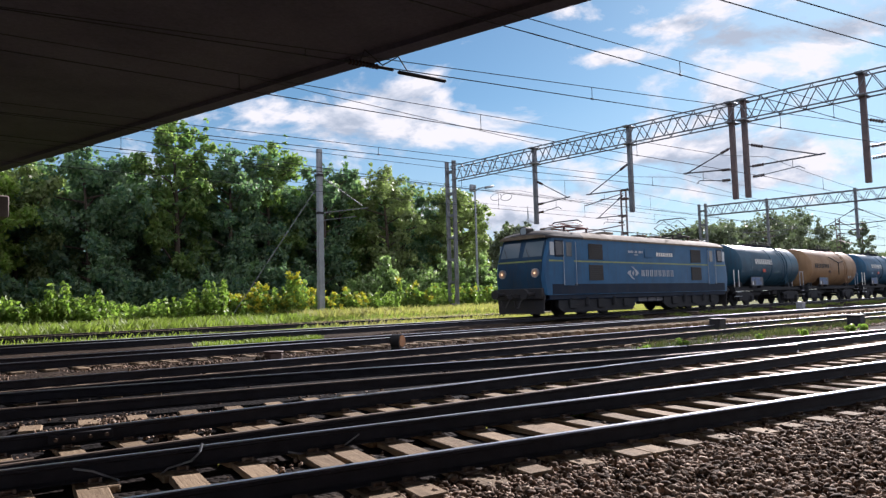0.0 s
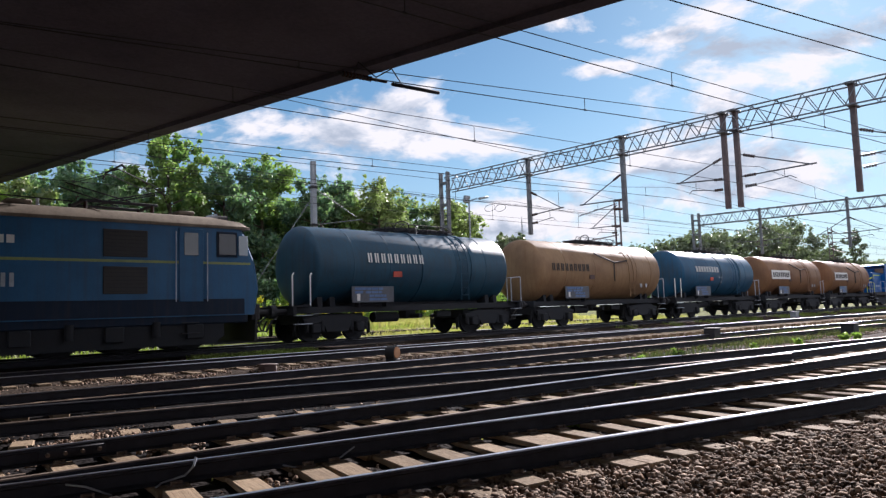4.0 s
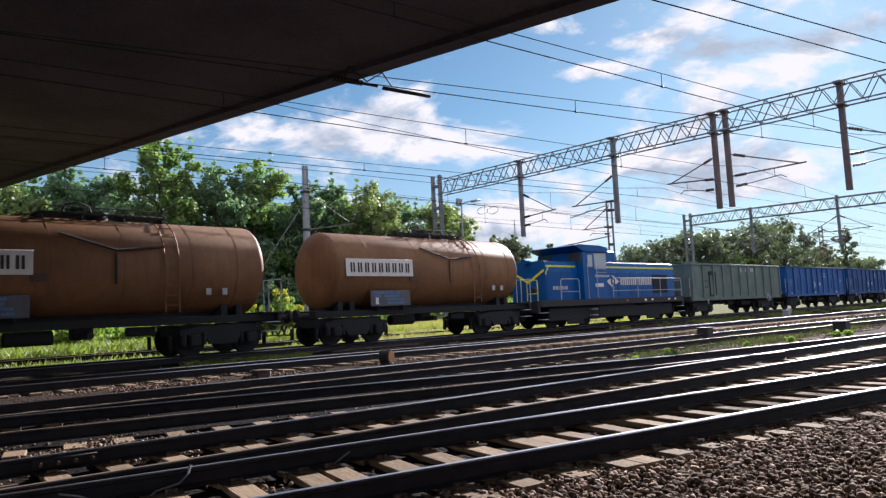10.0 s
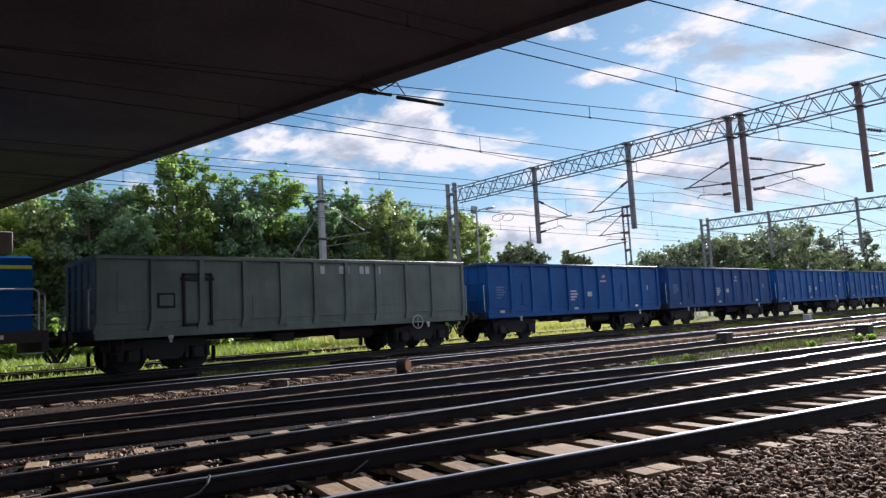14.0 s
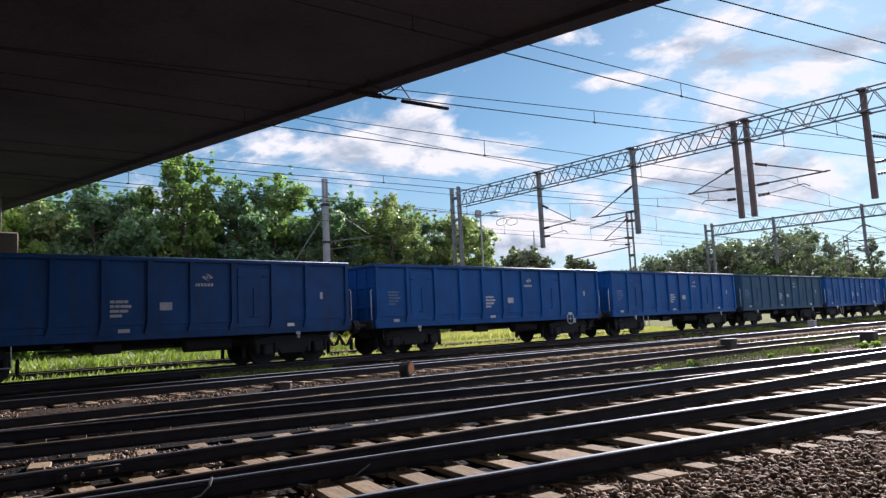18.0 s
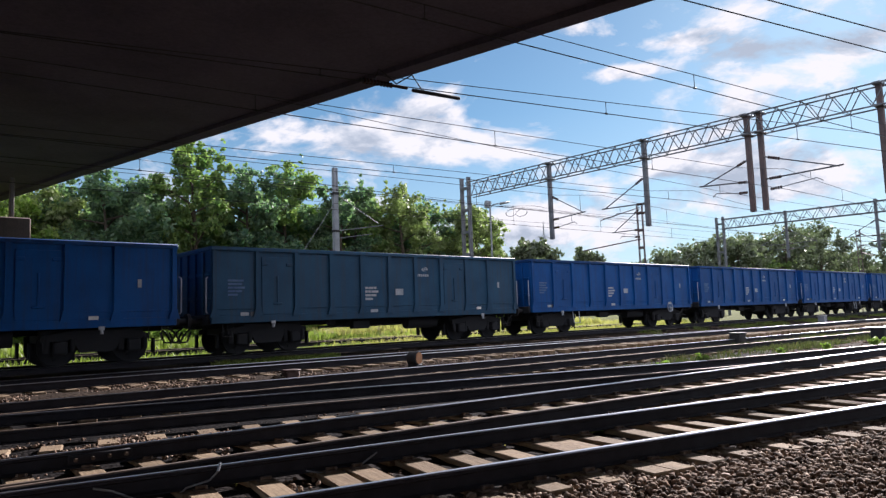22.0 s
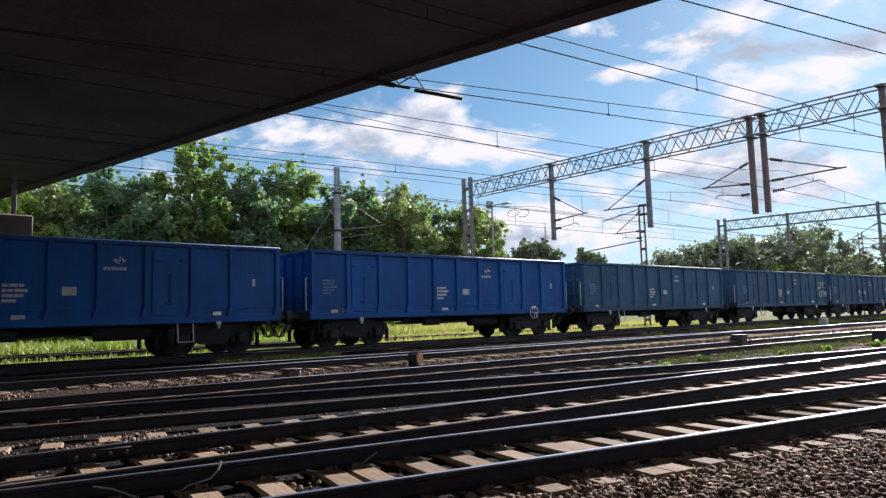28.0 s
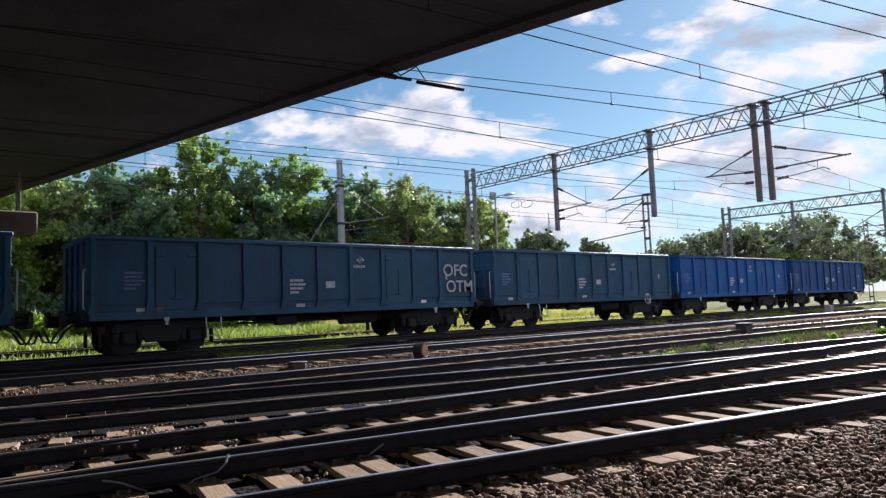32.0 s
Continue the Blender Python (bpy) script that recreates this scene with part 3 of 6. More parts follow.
def across(line, p, d):
    """How far from p, square to d, a rail lies."""
    (p0, p1, _), n = line, Vector((-d.y, d.x))
    p0, p1 = Vector(p0), Vector(p1)
    e = (p1 - p0).normalized()
    m = Vector((-e.y, e.x))
    return (p0 - p).dot(m) / n.dot(m)


def track(label, a, b, z, tops, spacing=0.62, sleepers=True, x_from=-3.0, first=0.0, given=(), chairs=0.0):
    """Two rails a and b, each (start, end, bend), and the sleepers under them; given: where the first sleepers lie along x."""
    """Two rails a and b, each (start, end, bend), and the sleepers under them."""
    th = thing("railway_track", pose(0, 0, 0), label, "railway track", "tracks of the yard")
    for (p0, p1, bend), top in zip((a, b), tops):
        rail_bar("rail", p0, p1, bend, z, top, th)
    if sleepers:
        m0 = (Vector(a[0]) + Vector(b[0])) / 2
        m1 = (Vector(a[1]) + Vector(b[1])) / 2
        d = (m1 - m0)
        length = d.length
        ang = math.degrees(math.atan2(d.y, d.x))
        steps = [(v - m0.x) * length / d.x for v in given]
        k = steps[-1] + spacing if steps else first
        while k < min(length, 60):
            steps.append(k)
            k += spacing
        for k in steps:
            c = m0 + d * (k / length)
            if c.x > x_from:
                ob = link_mesh("sleeper", SLEEPER, th, "")
                ob.matrix_basis = pose(c.x + random.uniform(-0.03, 0.03), c.y + random.uniform(-0.06, 0.06), z - 0.185 + random.uniform(-0.012, 0.004), random.uniform(-0.6, 0.6), random.uniform(-1, 1), ang + random.uniform(-1.2, 1.2))
                if c.x < chairs:
                    e = d.normalized()
                    for line in (a, b):
                        w = across(line, c, e)
                        if abs(w) < 1.3:
                            plate = link_mesh("rail_chair", CHAIR, th, "")
                            plate.matrix_basis = pose(c.x - e.y * w, c.y + e.x * w, z - 0.184, 0, 0, ang)
    return th


def ray_line(p, q, x0, x1):
    """The line through two plan points, cut at x0 and x1."""
    s = (q[1] - p[1]) / (q[0] - p[0])
    return (x0, p[1] + s * (x0 - p[0])), (x1, p[1] + s * (x1 - p[0]))


ZN = -0.334
track("near timber-sleepered track with one bright worn rail", (*ray_line((3.83, 4.39), (9.96, 2.97), -6, 60), 0.0), (*ray_line((2.88, 6.14), (13.09, 3.87), -6, 60), 0.0), ZN, ("shine", "shine"), spacing=0.6, given=(0.5, 1.09, 1.68, 2.35, 2.9, 3.51, 3.77, 4.31, 4.84, 5.36, 5.87, 6.13, 6.55, 7.08, 7.64, 8.11, 8.66, 9.3), chairs=16)
track("timber-sleepered track with rusty and bright rails", (*ray_line((1.13, 6.74), (17.1, 5.02), -6, 90), 0.0), (*ray_line((1.37, 8.19), (21.15, 6.18), -6, 90), 0.0), ZN, ("dullrail", "shine"), spacing=0.62, given=(1.41, 1.99, 2.58, 3.16, 3.77, 4.07, 4.61, 5.22, 5.76, 6.32, 6.9, 7.61, 8.29), chairs=16)
turnout = track("crossing track of a turnout in stony ballast", (*ray_line((1.76, 10.57), (13.56, 7.34), -6, 17), 0.0), (*ray_line((2.08, 12.55), (15.56, 8.41), -4, 15.6), 0.0), ZN, ("dullrail", "shine"), sleepers=False)
for k in range(18):
    x = 0.36 + 0.59 * k
    ob = link_mesh("timber", SLEEPER, turnout, "")
    ob.matrix_basis = pose(x + random.uniform(-0.03, 0.03), 9.83 - 0.23 * (x - 2.12) + random.uniform(-0.06, 0.06), ZN - 0.185, 0, random.uniform(-1, 1), -15.2 + random.uniform(-1, 1)) @ Matrix.Diagonal((1, 0.17, 1, 1))
# the dull end of the crossing, check rails beside the running rails, and a fishplate over a joint
rail_bar("crossing_rail", (15.64, 8.4), (25.0, 6.35), 0.0, ZN, "dullrail", turnout)
rail_bar("check_rail", (15.0, 5.40), (25.0, 4.33), 0.0, ZN, "dullrail", turnout)
rail_bar("check_rail", (-4.0, 7.44), (1.5, 6.85), 0.0, ZN - 0.005, "dullrail", turnout)
part("fishplate", Geo().box((2.2, 8.06, ZN - 0.085), (0.62, 0.022, 0.1), 0.008, Matrix.Rotation(radians(-5.8), 3, "Z")), "rust", turnout)
for k in range(4):
    part("bolt", Geo().cyl((1.96 + 0.16 * k, 8.075 - 0.0163 * k, ZN - 0.085), (1.955 + 0.16 * k, 8.02 - 0.0163 * k, ZN - 0.085), 0.02, None, 6), "chair", turnout)
track("through track with bright running rail", (*ray_line((2.11, 12.72), (34.11, 9.89), -8, 120), 0.0), (*ray_line((2.42, 14.62), (40.28, 11.66), -8, 120), 0.0), ZN, ("dullrail", "shine"), first=0.2)
track("far through track on timber sleepers", (*ray_line((2.75, 16.66), (19.76, 15.76), -8, 140), 0.0), (*ray_line((4.11, 18.16), (31.78, 15.63), -8, 140), 0.0), -0.15, ("shine", "shine"), first=0.2)
TRACK_Y = 20.94
track("straight track under the freight train", ((-60, TRACK_Y - 0.75), (420, TRACK_Y - 0.75), 0.0), ((-60, TRACK_Y + 0.75), (420, TRACK_Y + 0.75), 0.0), 0.0, ("shine", "shine"), sleepers=False)
track("rusty overgrown siding in the grass", ((-20, 25.0), (40, 25.0), 0.0), ((-20, 26.5), (40, 26.5), 0.0), 0.08, ("dullrail", "dullrail"), sleepers=False)

# ---------- the bridge overhead ----------


def bridge():
    """A dark deck that crosses the tracks above the camera, on a pier beyond the train."""
    a, b = Vector((10.85, 7.37)), Vector((5.73, 32.44))
    d = (b - a).normalized()
    n = Vector((-d.y, d.x))           # towards the covered side
    if n.x > 0:
        n = -n
    p0, p1 = a - d * 45, a + d * 75
    th = thing("road_bridge", pose(0, 0, 0), "dark road bridge deck crossing above the tracks", "bridge", "", "structure")

    def slab(off0, off1, z0, z1, s0=0.0, s1=120.0):
        q = [p0 + d * s0 + n * off0, p0 + d * s1 + n * off0, p0 + d * s1 + n * off1, p0 + d * s0 + n * off1]
        return [(*v, z0) for v in q] + [(*v, z1) for v in q], [(0, 1, 2, 3), (7, 6, 5, 4), (0, 4, 5, 1), (1, 5, 6, 2), (2, 6, 7, 3), (3, 7, 4, 0)]

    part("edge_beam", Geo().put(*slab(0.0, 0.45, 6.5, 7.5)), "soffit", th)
    # the deck's unseen width is stretched to darken the left side
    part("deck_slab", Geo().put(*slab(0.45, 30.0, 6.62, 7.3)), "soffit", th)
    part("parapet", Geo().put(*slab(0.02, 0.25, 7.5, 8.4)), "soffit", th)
    # pier cap beyond the train, with bearings that carry the deck, and its columns
    pier = part("pier_cap", Geo().box((1.75, 29.2, 4.62), (7.2, 1.3, 0.78), 0.04), "pierbrown", th, "weathered concrete cross beam")
    part("bearing_post", Geo().box((4.8, 29.0, 5.75), (0.13, 0.3, 1.5), 0.02), "concrete", th)
    part("bearing_post", Geo().box((1.2, 29.0, 5.8), (0.4, 0.5, 1.6), 0.02), "concrete", th)
    for x in (-1.4, 2.6):
        part("column", Geo().cyl((x, 29.2, -0.4), (x, 29.2, 4.26), 0.45, None, 20), "concrete", th)
    # wall out of view behind the camera, added to block sky light
    part("unseen_abutment", Geo().box((-2.2, -10.4, 2.9), (32, 1.6, 7.4), 0.05, Matrix.Rotation(radians(11.5), 3, "Z")), "soffit", th)
    part("unseen_abutment", Geo().box((-14, 78, 2.9), (32, 1.6, 7.4), 0.05, Matrix.Rotation(radians(11.5), 3, "Z")), "concrete", th)


bridge()

# ---------- overhead line: gantries, masts, wires ----------


def lattice(th, p, q, w, h, bays, r, name="truss"):
    """A box truss between p and q (both at its upper edge): chords, and zig-zag web on each face."""
    p, q = Vector(p), Vector(q)
    d = (q - p).normalized()
    side = Vector((0, 0, 1)).cross(d).normalized() * (w / 2)
    dn = Vector((0, 0, -h))
    for s in (-1, 1):
        for z in (0, 1):
            part("chord", Geo().tube([p + side * s + dn * z, q + side * s + dn * z], r * 1.35, 5), "gantry", th)
    for s in (-1, 1):
        g = Geo()
        pts = [p.lerp(q, k / bays) + side * s + dn * (k % 2) for k in range(bays + 1)]
        g.tube(pts, r, 5)
        part("web", g, "gantry", th)


def lattice_tower(th, x, y, z0, z1, w, t, r, mat_name="gantry", rungs=14):
    for a in (-1, 1):
        for b in (-1, 1):
            part("leg", Geo().box((x + a * t / 2, y + b * w / 2, (z0 + z1) / 2), (r * 2, r * 2, z1 - z0), 0.006), mat_name, th)
    for b in (-1, 1):
        g = Geo()
        g.tube([(x + (t / 2 if k % 2 else -t / 2), y + b * w / 2, z0 + (z1 - z0) * k / rungs) for k in range(rungs + 1)], r * 0.5, 4)
        part("lacing", g, mat_name, th)
    for k in range(7):
        z = z0 + (z1 - z0) * (k + 0.5) / 7
        for a in (-1, 1):
            part("batten", Geo().box((x + a * t / 2, y, z), (r, w, 0.16), 0.005), mat_name, th)


def arm(th, x, y, z_top, z_low, reach, ztip, mat_name="gantry", insul=True):
    """A cantilever: raking stay, lower tube, registration arm, insulators."""
    g = Geo().tube([(x, y, z_top), (x, y + reach, ztip)], 0.028, 6)
    part("stay", g, mat_name, th)
    part("bracket_tube", Geo().tube([(x, y, z_low), (x, y + reach * 1.06, ztip + 0.03)], 0.032, 6), mat_name, th)
    part("registration_arm", Geo().tube([(x, y + reach * 0.12, z_low - 0.45), (x, y + reach * 0.7, z_low - 0.28), (x, y + reach * 0.78, z_low - 0.42)], 0.018, 5), mat_name, th)
    part("drop_rod", Geo().tube([(x, y + reach * 0.62, ztip), (x, y + reach * 0.62, z_low - 0.3)], 0.012, 4), mat_name, th)
    if insul:
        for z0, dz in ((z_top, (ztip - z_top)), (z_low, (ztip - z_low)), (z_low - 0.45, 0.1)):
            g = Geo()
            for k in range(5):
                f = 0.05 + 0.035 * k
                g.cyl((x, y + reach * f, z0 + dz * f), (x, y + reach * (f + 0.018), z0 + dz * (f + 0.018)), 0.065, None, 8)
            part("insulator", g, "porcelain", th)


GX = 29.2


def gantry_near():
    th = thing("catenary_gantry", pose(0, 0, 0), "grey steel lattice gantry spanning the tracks", "gantry", "catenary gantries")
    lattice(th, (GX, 30.4, 9.0), (GX, -8.0, 9.0), 0.62, 0.85, 78, 0.025)
    lattice_tower(th, GX, 30.75, -0.1, 9.4, 0.62, 0.14, 0.06)
    lattice_tower(th, GX, -8.4, -0.7, 9.4, 0.5, 0.5, 0.055)
    for y in (24.06, 18.14):
        part("drop_post", Geo().box((GX, y, 6.95), (0.2, 0.2, 4.2), 0.012), "gantry", th)
    for y in (13.1, 12.56, 8.06, 2.6):
        part("drop_post", Geo().box((GX, y, 6.95), (0.2, 0.2, 4.2), 0.012), "mastred", th)
    for y in (24.06, 18.14, 13.1, 12.56, 8.06, 2.6):
        part("clamp", Geo().box((GX, y, 8.15), (0.75, 0.3, 0.08), 0.01), "gantry", th)
        part("clamp", Geo().box((GX, y, 9.0), (0.75, 0.3, 0.08), 0.01), "gantry", th)
    arm(th, GX, 24.0, 7.2, 5.9, -2.1, 6.03)
    arm(th, GX, 18.2, 7.25, 5.97, 2.4, 6.0)
    arm(th, GX, 13.2, 7.1, 6.16, 2.1, 6.28)
    arm(th, GX, 12.45, 7.1, 6.15, -2.8, 6.18)
    arm(th, GX, 8.0, 7.25, 6.2, -2.6, 6.25)
    # loose loop of cable on the wire by the tower
    g = Geo()
    for cx, s in ((27.0, 1), (26.2, -1)):
        g.tube([(GX, cx + 0.42 * math.cos(a * 0.45) * s, 6.7 + 0.2 * math.sin(a * 0.45) - 0.1 * (s < 0)) for a in range(15)], 0.014, 4)
    part("cable_loop", g, "wire", th)


gantry_near()


def gantry_far():
    th = thing("catenary_gantry", pose(0, 0, 0), "far grey steel lattice gantry over the tracks", "gantry", "catenary gantries")
    x = 60.5
    lattice(th, (x, 30.0, 8.75), (x, -6.0, 8.3), 0.6, 0.85, 70, 0.028)
    lattice_tower(th, x, 30.3, 0.0, 9.0, 0.62, 0.16, 0.07)
    lattice_tower(th, x, -6.4, -0.6, 9.0, 0.5, 0.5, 0.06)
    for y in (24.5, 17.7, 11.0):
        part("drop_post", Geo().box((x, y, 6.8), (0.2, 0.2, 4.0), 0.012), "gantry", th)
        arm(th, x, y, 7.2, 5.95, 2.2, 6.0)
        arm(th, x, y, 7.2, 5.95, -2.2, 6.0)


gantry_far()


def lattice_mast(x, y, z0, z1, reach, label):
    th = thing("catenary_mast", pose(0, 0, 0), label, "catenary mast", "catenary masts")
    lattice_tower(th, x, y, z0, z1, 0.36, 0.11, 0.022, "mastred", 18)
    arm(th, x, y, z1 - 0.3, z1 - 1.6, reach, z1 - 1.6)
    part("bracket_tube", Geo().tube([(x, y, z1 - 2.2), (x - 3.4, y + reach, z1 - 2.9)], 0.035, 6), "mastred", th)
    part("bracket_tube", Geo().tube([(x, y, z1 - 0.2), (x - 2.2, y + reach * 0.7, z1 - 1.0)], 0.03, 6), "mastred", th)


lattice_mast(38.0, 24.2, -0.2, 7.5, 2.0, "rusty lattice catenary mast with sloping arms")
lattice_mast(76.0, 24.0, -0.2, 8.0, -2.2, "distant rusty lattice catenary mast")


def concrete_pole():
    x, y = 19.9, 31.0
    th = thing("catenary_pole", pose(x, y, 0), "pale concrete catenary pole standing in grass", "pole")
    part("shaft", Geo().loft([[(a * w, b * w * 0.8, z) for a, b in ((-1, -1), (1, -1), (1, 1), (-1, 1))] for z, w in ((-0.1, 0.17), (4.0, 0.15), (9.0, 0.125))]), "polecon", th, "", False)
    for z in (7.6, 5.6):
        part("collar", Geo().box((0, 0, z), (0.36, 0.3, 0.12), 0.01), "iron", th)
    part("stay_tube", Geo().tube([(0, 0, 7.6), (2.4, -0.5, 6.1)], 0.025, 6), "gantry", th)
    part("bracket_tube", Geo().tube([(0, 0, 5.6), (2.7, -0.6, 6.0)], 0.03, 6), "gantry", th)
    part("registration_arm", Geo().tube([(0, 0, 5.2), (2.0, -0.5, 5.5)], 0.02, 6), "gantry", th)
    part("guy_wire", Geo().tube([(-0.05, 0, 7.1), (-4.7, 0.6, 0.3)], 0.019, 5), "gantry", th)


concrete_pole()


def street_lamp():
    th = thing("street_lamp", pose(33.6, 33.0, 0.2), "slim grey yard lamp with twin heads", "street lamp")
    part("column", Geo().cyl((0, 0, 0), (0, 0, 8.0), 0.085, 0.06, 10), "grey_steel", th)
    part("arm", Geo().tube([(0, 0, 8.0), (0.2, -0.15, 8.2), (0.55, -0.3, 8.3)], 0.035, 6), "grey_steel", th)
    part("lamp_head", Geo().box((0.95, -0.45, 8.34), (0.85, 0.3, 0.16), 0.06, Matrix.Rotation(radians(-12), 3, "Y")), "grey_steel", th)
    part("lamp_head", Geo().cyl((-0.2, 0.08, 8.0), (-0.12, 0.05, 8.42), 0.2, 0.24, 12), "grey_steel", th)


street_lamp()


def wires():
    """Contact wire and carrier over each track, with droppers; they follow the tracks."""
    # two plan points, height of the contact wire, height of the carrier at x = 9 and its rise
    spans = (
        ((7.7, 18.7), (16.5, 17.5), 5.70, 5.94, 0.0), ((7.6, 13.8), (16.2, 12.96), 5.60, 5.97, 0.011), ((10.0, 10.4), (17.6, 8.56), 5.60, 5.78, 0.022),
        ((8.8, 7.8), (16.5, 6.9), 5.60, 5.86, 0.008), ((10.6, 4.9), (15.4, 3.8), 5.60, 0.0, 0.0), ((11.7, 4.07), (14.2, 3.46), 5.60, 0.0, 0.0),
        ((5.0, 21.6), (30.0, 20.7), 5.65, 6.3, 0.01), ((5.0, 25.6), (30.0, 25.2), 5.7, 6.4, 0.01),
    )
    for (p, q, zc, zm, rise) in spans:
        th = thing("overhead_wire", pose(0, 0, 0), "thin dark overhead contact wire with droppers", "overhead wire", "overhead wires")
        (x0, y0), (x1, y1) = ray_line(p, q, -12, 29.2)
        xe = 130.0
        ye = y1 - (xe - 29.2) * 0.02
        part("contact_wire", Geo().tube([(x0, y0, zc), (x1, y1, zc), (xe, ye, zc)], 0.011, 5), "wire", th)
        if not zm:
            continue
        zg = zm + rise * 20.2
        pts = [(x0 + (x1 - x0) * k / 12, y0 + (y1 - y0) * k / 12, zm + rise * (x0 + (x1 - x0) * k / 12 - 9)) for k in range(12)]
        for xa, xb in ((x1, 60.5), (60.5, xe)):
            for k in range(8):
                x = xa + (xb - xa) * k / 8
                pts.append((x, y1 + (ye - y1) * (x - x1) / (xe - x1), zg + 0.25 - 0.5 * 4 * (k / 8) * (1 - k / 8)))
        pts.append((xe, ye, zg))
        part("carrier_wire", Geo().tube(pts, 0.009, 5), "wire", th)
        for k in range(1, len(pts) - 1, 2):
            a, b = pts[k], pts[k + 1]
            m = tuple((a[i] + b[i]) / 2 for i in range(3))
            part("dropper", Geo().tube([m, (m[0], m[1], zc)], 0.008, 4), "wire", th)
            part("dropper_clip", Geo().box((m[0], m[1], zc), (0.1, 0.03, 0.04), 0.005), "wire", th)
    # low feeder wires far along the yard
    for y, z in ((27.5, 7.4), (28.2, 6.7), (22.6, 6.2), (15.2, 6.4)):
        th = thing("feeder_wire", pose(0, 0, 0), "thin dark feeder wire strung between masts", "overhead wire", "overhead wires")
        part("strand", Geo().tube([(8.0 + 12.0 * k, y - 0.04 * k, z - 0.25 * math.sin(math.pi * (k % 3) / 3)) for k in range(12)], 0.009, 4), "wire", th)


wires()


def section_insulator(x, y, z, s, label):
    th = thing("section_insulator", pose(x, y, z, 0, 0, -8), label, "insulator", "section insulators")
    part("runner", Geo().box((0, 0, 0), (1.5 * s, 0.07, 0.06), 0.02), "iron", th)
    part("runner", Geo().box((1.7 * s, 0.02, -0.02), (1.6 * s, 0.08, 0.07), 0.02), "iron", th)
    part("hanger", Geo().tube([(-0.3 * s, 0, 0), (-0.1, 0, 0.3), (0.4 * s, 0, 0.05), (0.9 * s, 0, 0.3), (1.2 * s, 0, 0.02)], 0.014, 5), "iron", th)
    g = Geo()
    for k in range(9):
        g.cyl((-0.6 * s + 0.1 * k * s, 0, 0), (-0.56 * s + 0.1 * k * s, 0, 0), 0.06, None, 8)
    part("ribs", g, "porcelain", th)


section_insulator(8.2, 10.9, 5.62, 0.75, "dark ribbed section insulator hung in the wire")

def power_pylon():
    th = thing("power_pylon", pose(225, 190, 0.4), "distant grey lattice power pylon above the trees", "power pylon")
    legs = [(-1.6, -1.6), (1.6, -1.6), (1.6, 1.6), (-1.6, 1.6)]
    for a, b in legs:
        part("leg", Geo().tube([(a, b, 0), (a * 0.35, b * 0.35, 24), (0, 0, 39)], 0.075, 4), "grey_steel", th)
    for k in range(4):
        (a, b), (c, d) = legs[k], legs[(k + 1) % 4]
        pts = []
        for j in range(9):
            s = 1 - 0.075 * j
            pts.append(((a if j % 2 else c) * s, (b if j % 2 else d) * s, 1.5 + 3.9 * j))
        part("brace", Geo().tube(pts, 0.05, 4), "grey_steel", th)
    for z, w in ((25.5, 6.5), (32.0, 4.6)):
        part("crossarm", Geo().tube([(-w, 0, z), (0, 0, z + 0.9), (w, 0, z)], 0.1, 4), "grey_steel", th)
        part("crossarm_tie", Geo().tube([(-w, 0, z), (w, 0, z)], 0.08, 4), "grey_steel", th)


power_pylon()

# ---------- small things by the track ----------


def point_lever(x, y, z):
    th = thing("point_indicator", pose(x, y, z, 0, 0, 20), "round rusty orange point indicator disc low on ballast", "point indicator")
    part("disc", Geo().cyl((0, -0.02, 0.17), (0, 0.1, 0.17), 0.16, None, 24), "orange", th)
    part("hood", Geo().cyl((-0.02, 0.0, 0.17), (-0.02, 0.26, 0.17), 0.19, None, 24), "iron", th)
    part("foot", Geo().box((0, 0.12, -0.08), (0.3, 0.3, 0.18), 0.02), "iron", th)


point_lever(12.1, 14.85, -0.36)


def track_box(x, y, z, s, mat_name, label):
    th = thing("track_box", pose(x, y, z), label, "equipment box", "trackside boxes")
    part("case", Geo().box((0, 0, 0.2 * s), (0.5 * s, 0.45 * s, 0.4 * s), 0.03), mat_name, th)
    part("lid", Geo().box((0, 0, 0.42 * s), (0.56 * s, 0.5 * s, 0.06 * s), 0.015), mat_name, th)
    part("cable", Geo().tube([(0.2 * s, -0.2, 0.1), (0.5, -0.4, 0.02), (0.9, -0.45, -0.02)], 0.02, 5), "black", th)


track_box(26.2, 12.75, -0.55, 1.0, "iron", "dark square trackside point box")
track_box(30.5, 9.2, -0.6, 1.1, "iron", "dark square point motor box beside rails")
track_box(47.0, 17.3, -0.3, 0.9, "polecon", "pale concrete trackside marker box")
track_box(8.5, 15.4, -0.55, 0.7, "rustbrown", "rusty low trackside junction box")


def hose(pts, r, label, tip=True):
    th = thing("loose_cable", pose(0, 0, 0), label, "cable", "loose cables by the rail")
    part("cable", Geo().tube(pts, r, 6), "grey_steel", th)
    if tip:
        part("cable_end", Geo().cyl(pts[-1], (pts[-1][0] + 0.03, pts[-1][1] + 0.02, pts[-1][2] + 0.07), r * 1.4, None, 8), "pale", th)


hose([(2.33, 6.2, -0.53), (2.39, 6.19, -0.485), (2.578, 6.147, -0.449), (2.65, 6.13, -0.38)], 0.009, "thin bent cable end lying beside rail")
hose([(3.437, 5.956, -0.486), (3.6, 5.92, -0.53), (3.796, 5.876, -0.545), (3.993, 5.832, -0.492), (4.15, 5.798, -0.403)], 0.009, "thin curved rod lying against the rail web", False)
hose([(1.676, 6.348, -0.386), (1.817, 6.316, -0.426), (2.013, 6.273, -0.53)], 0.009, "thin grey cable lying by the rail end", False)
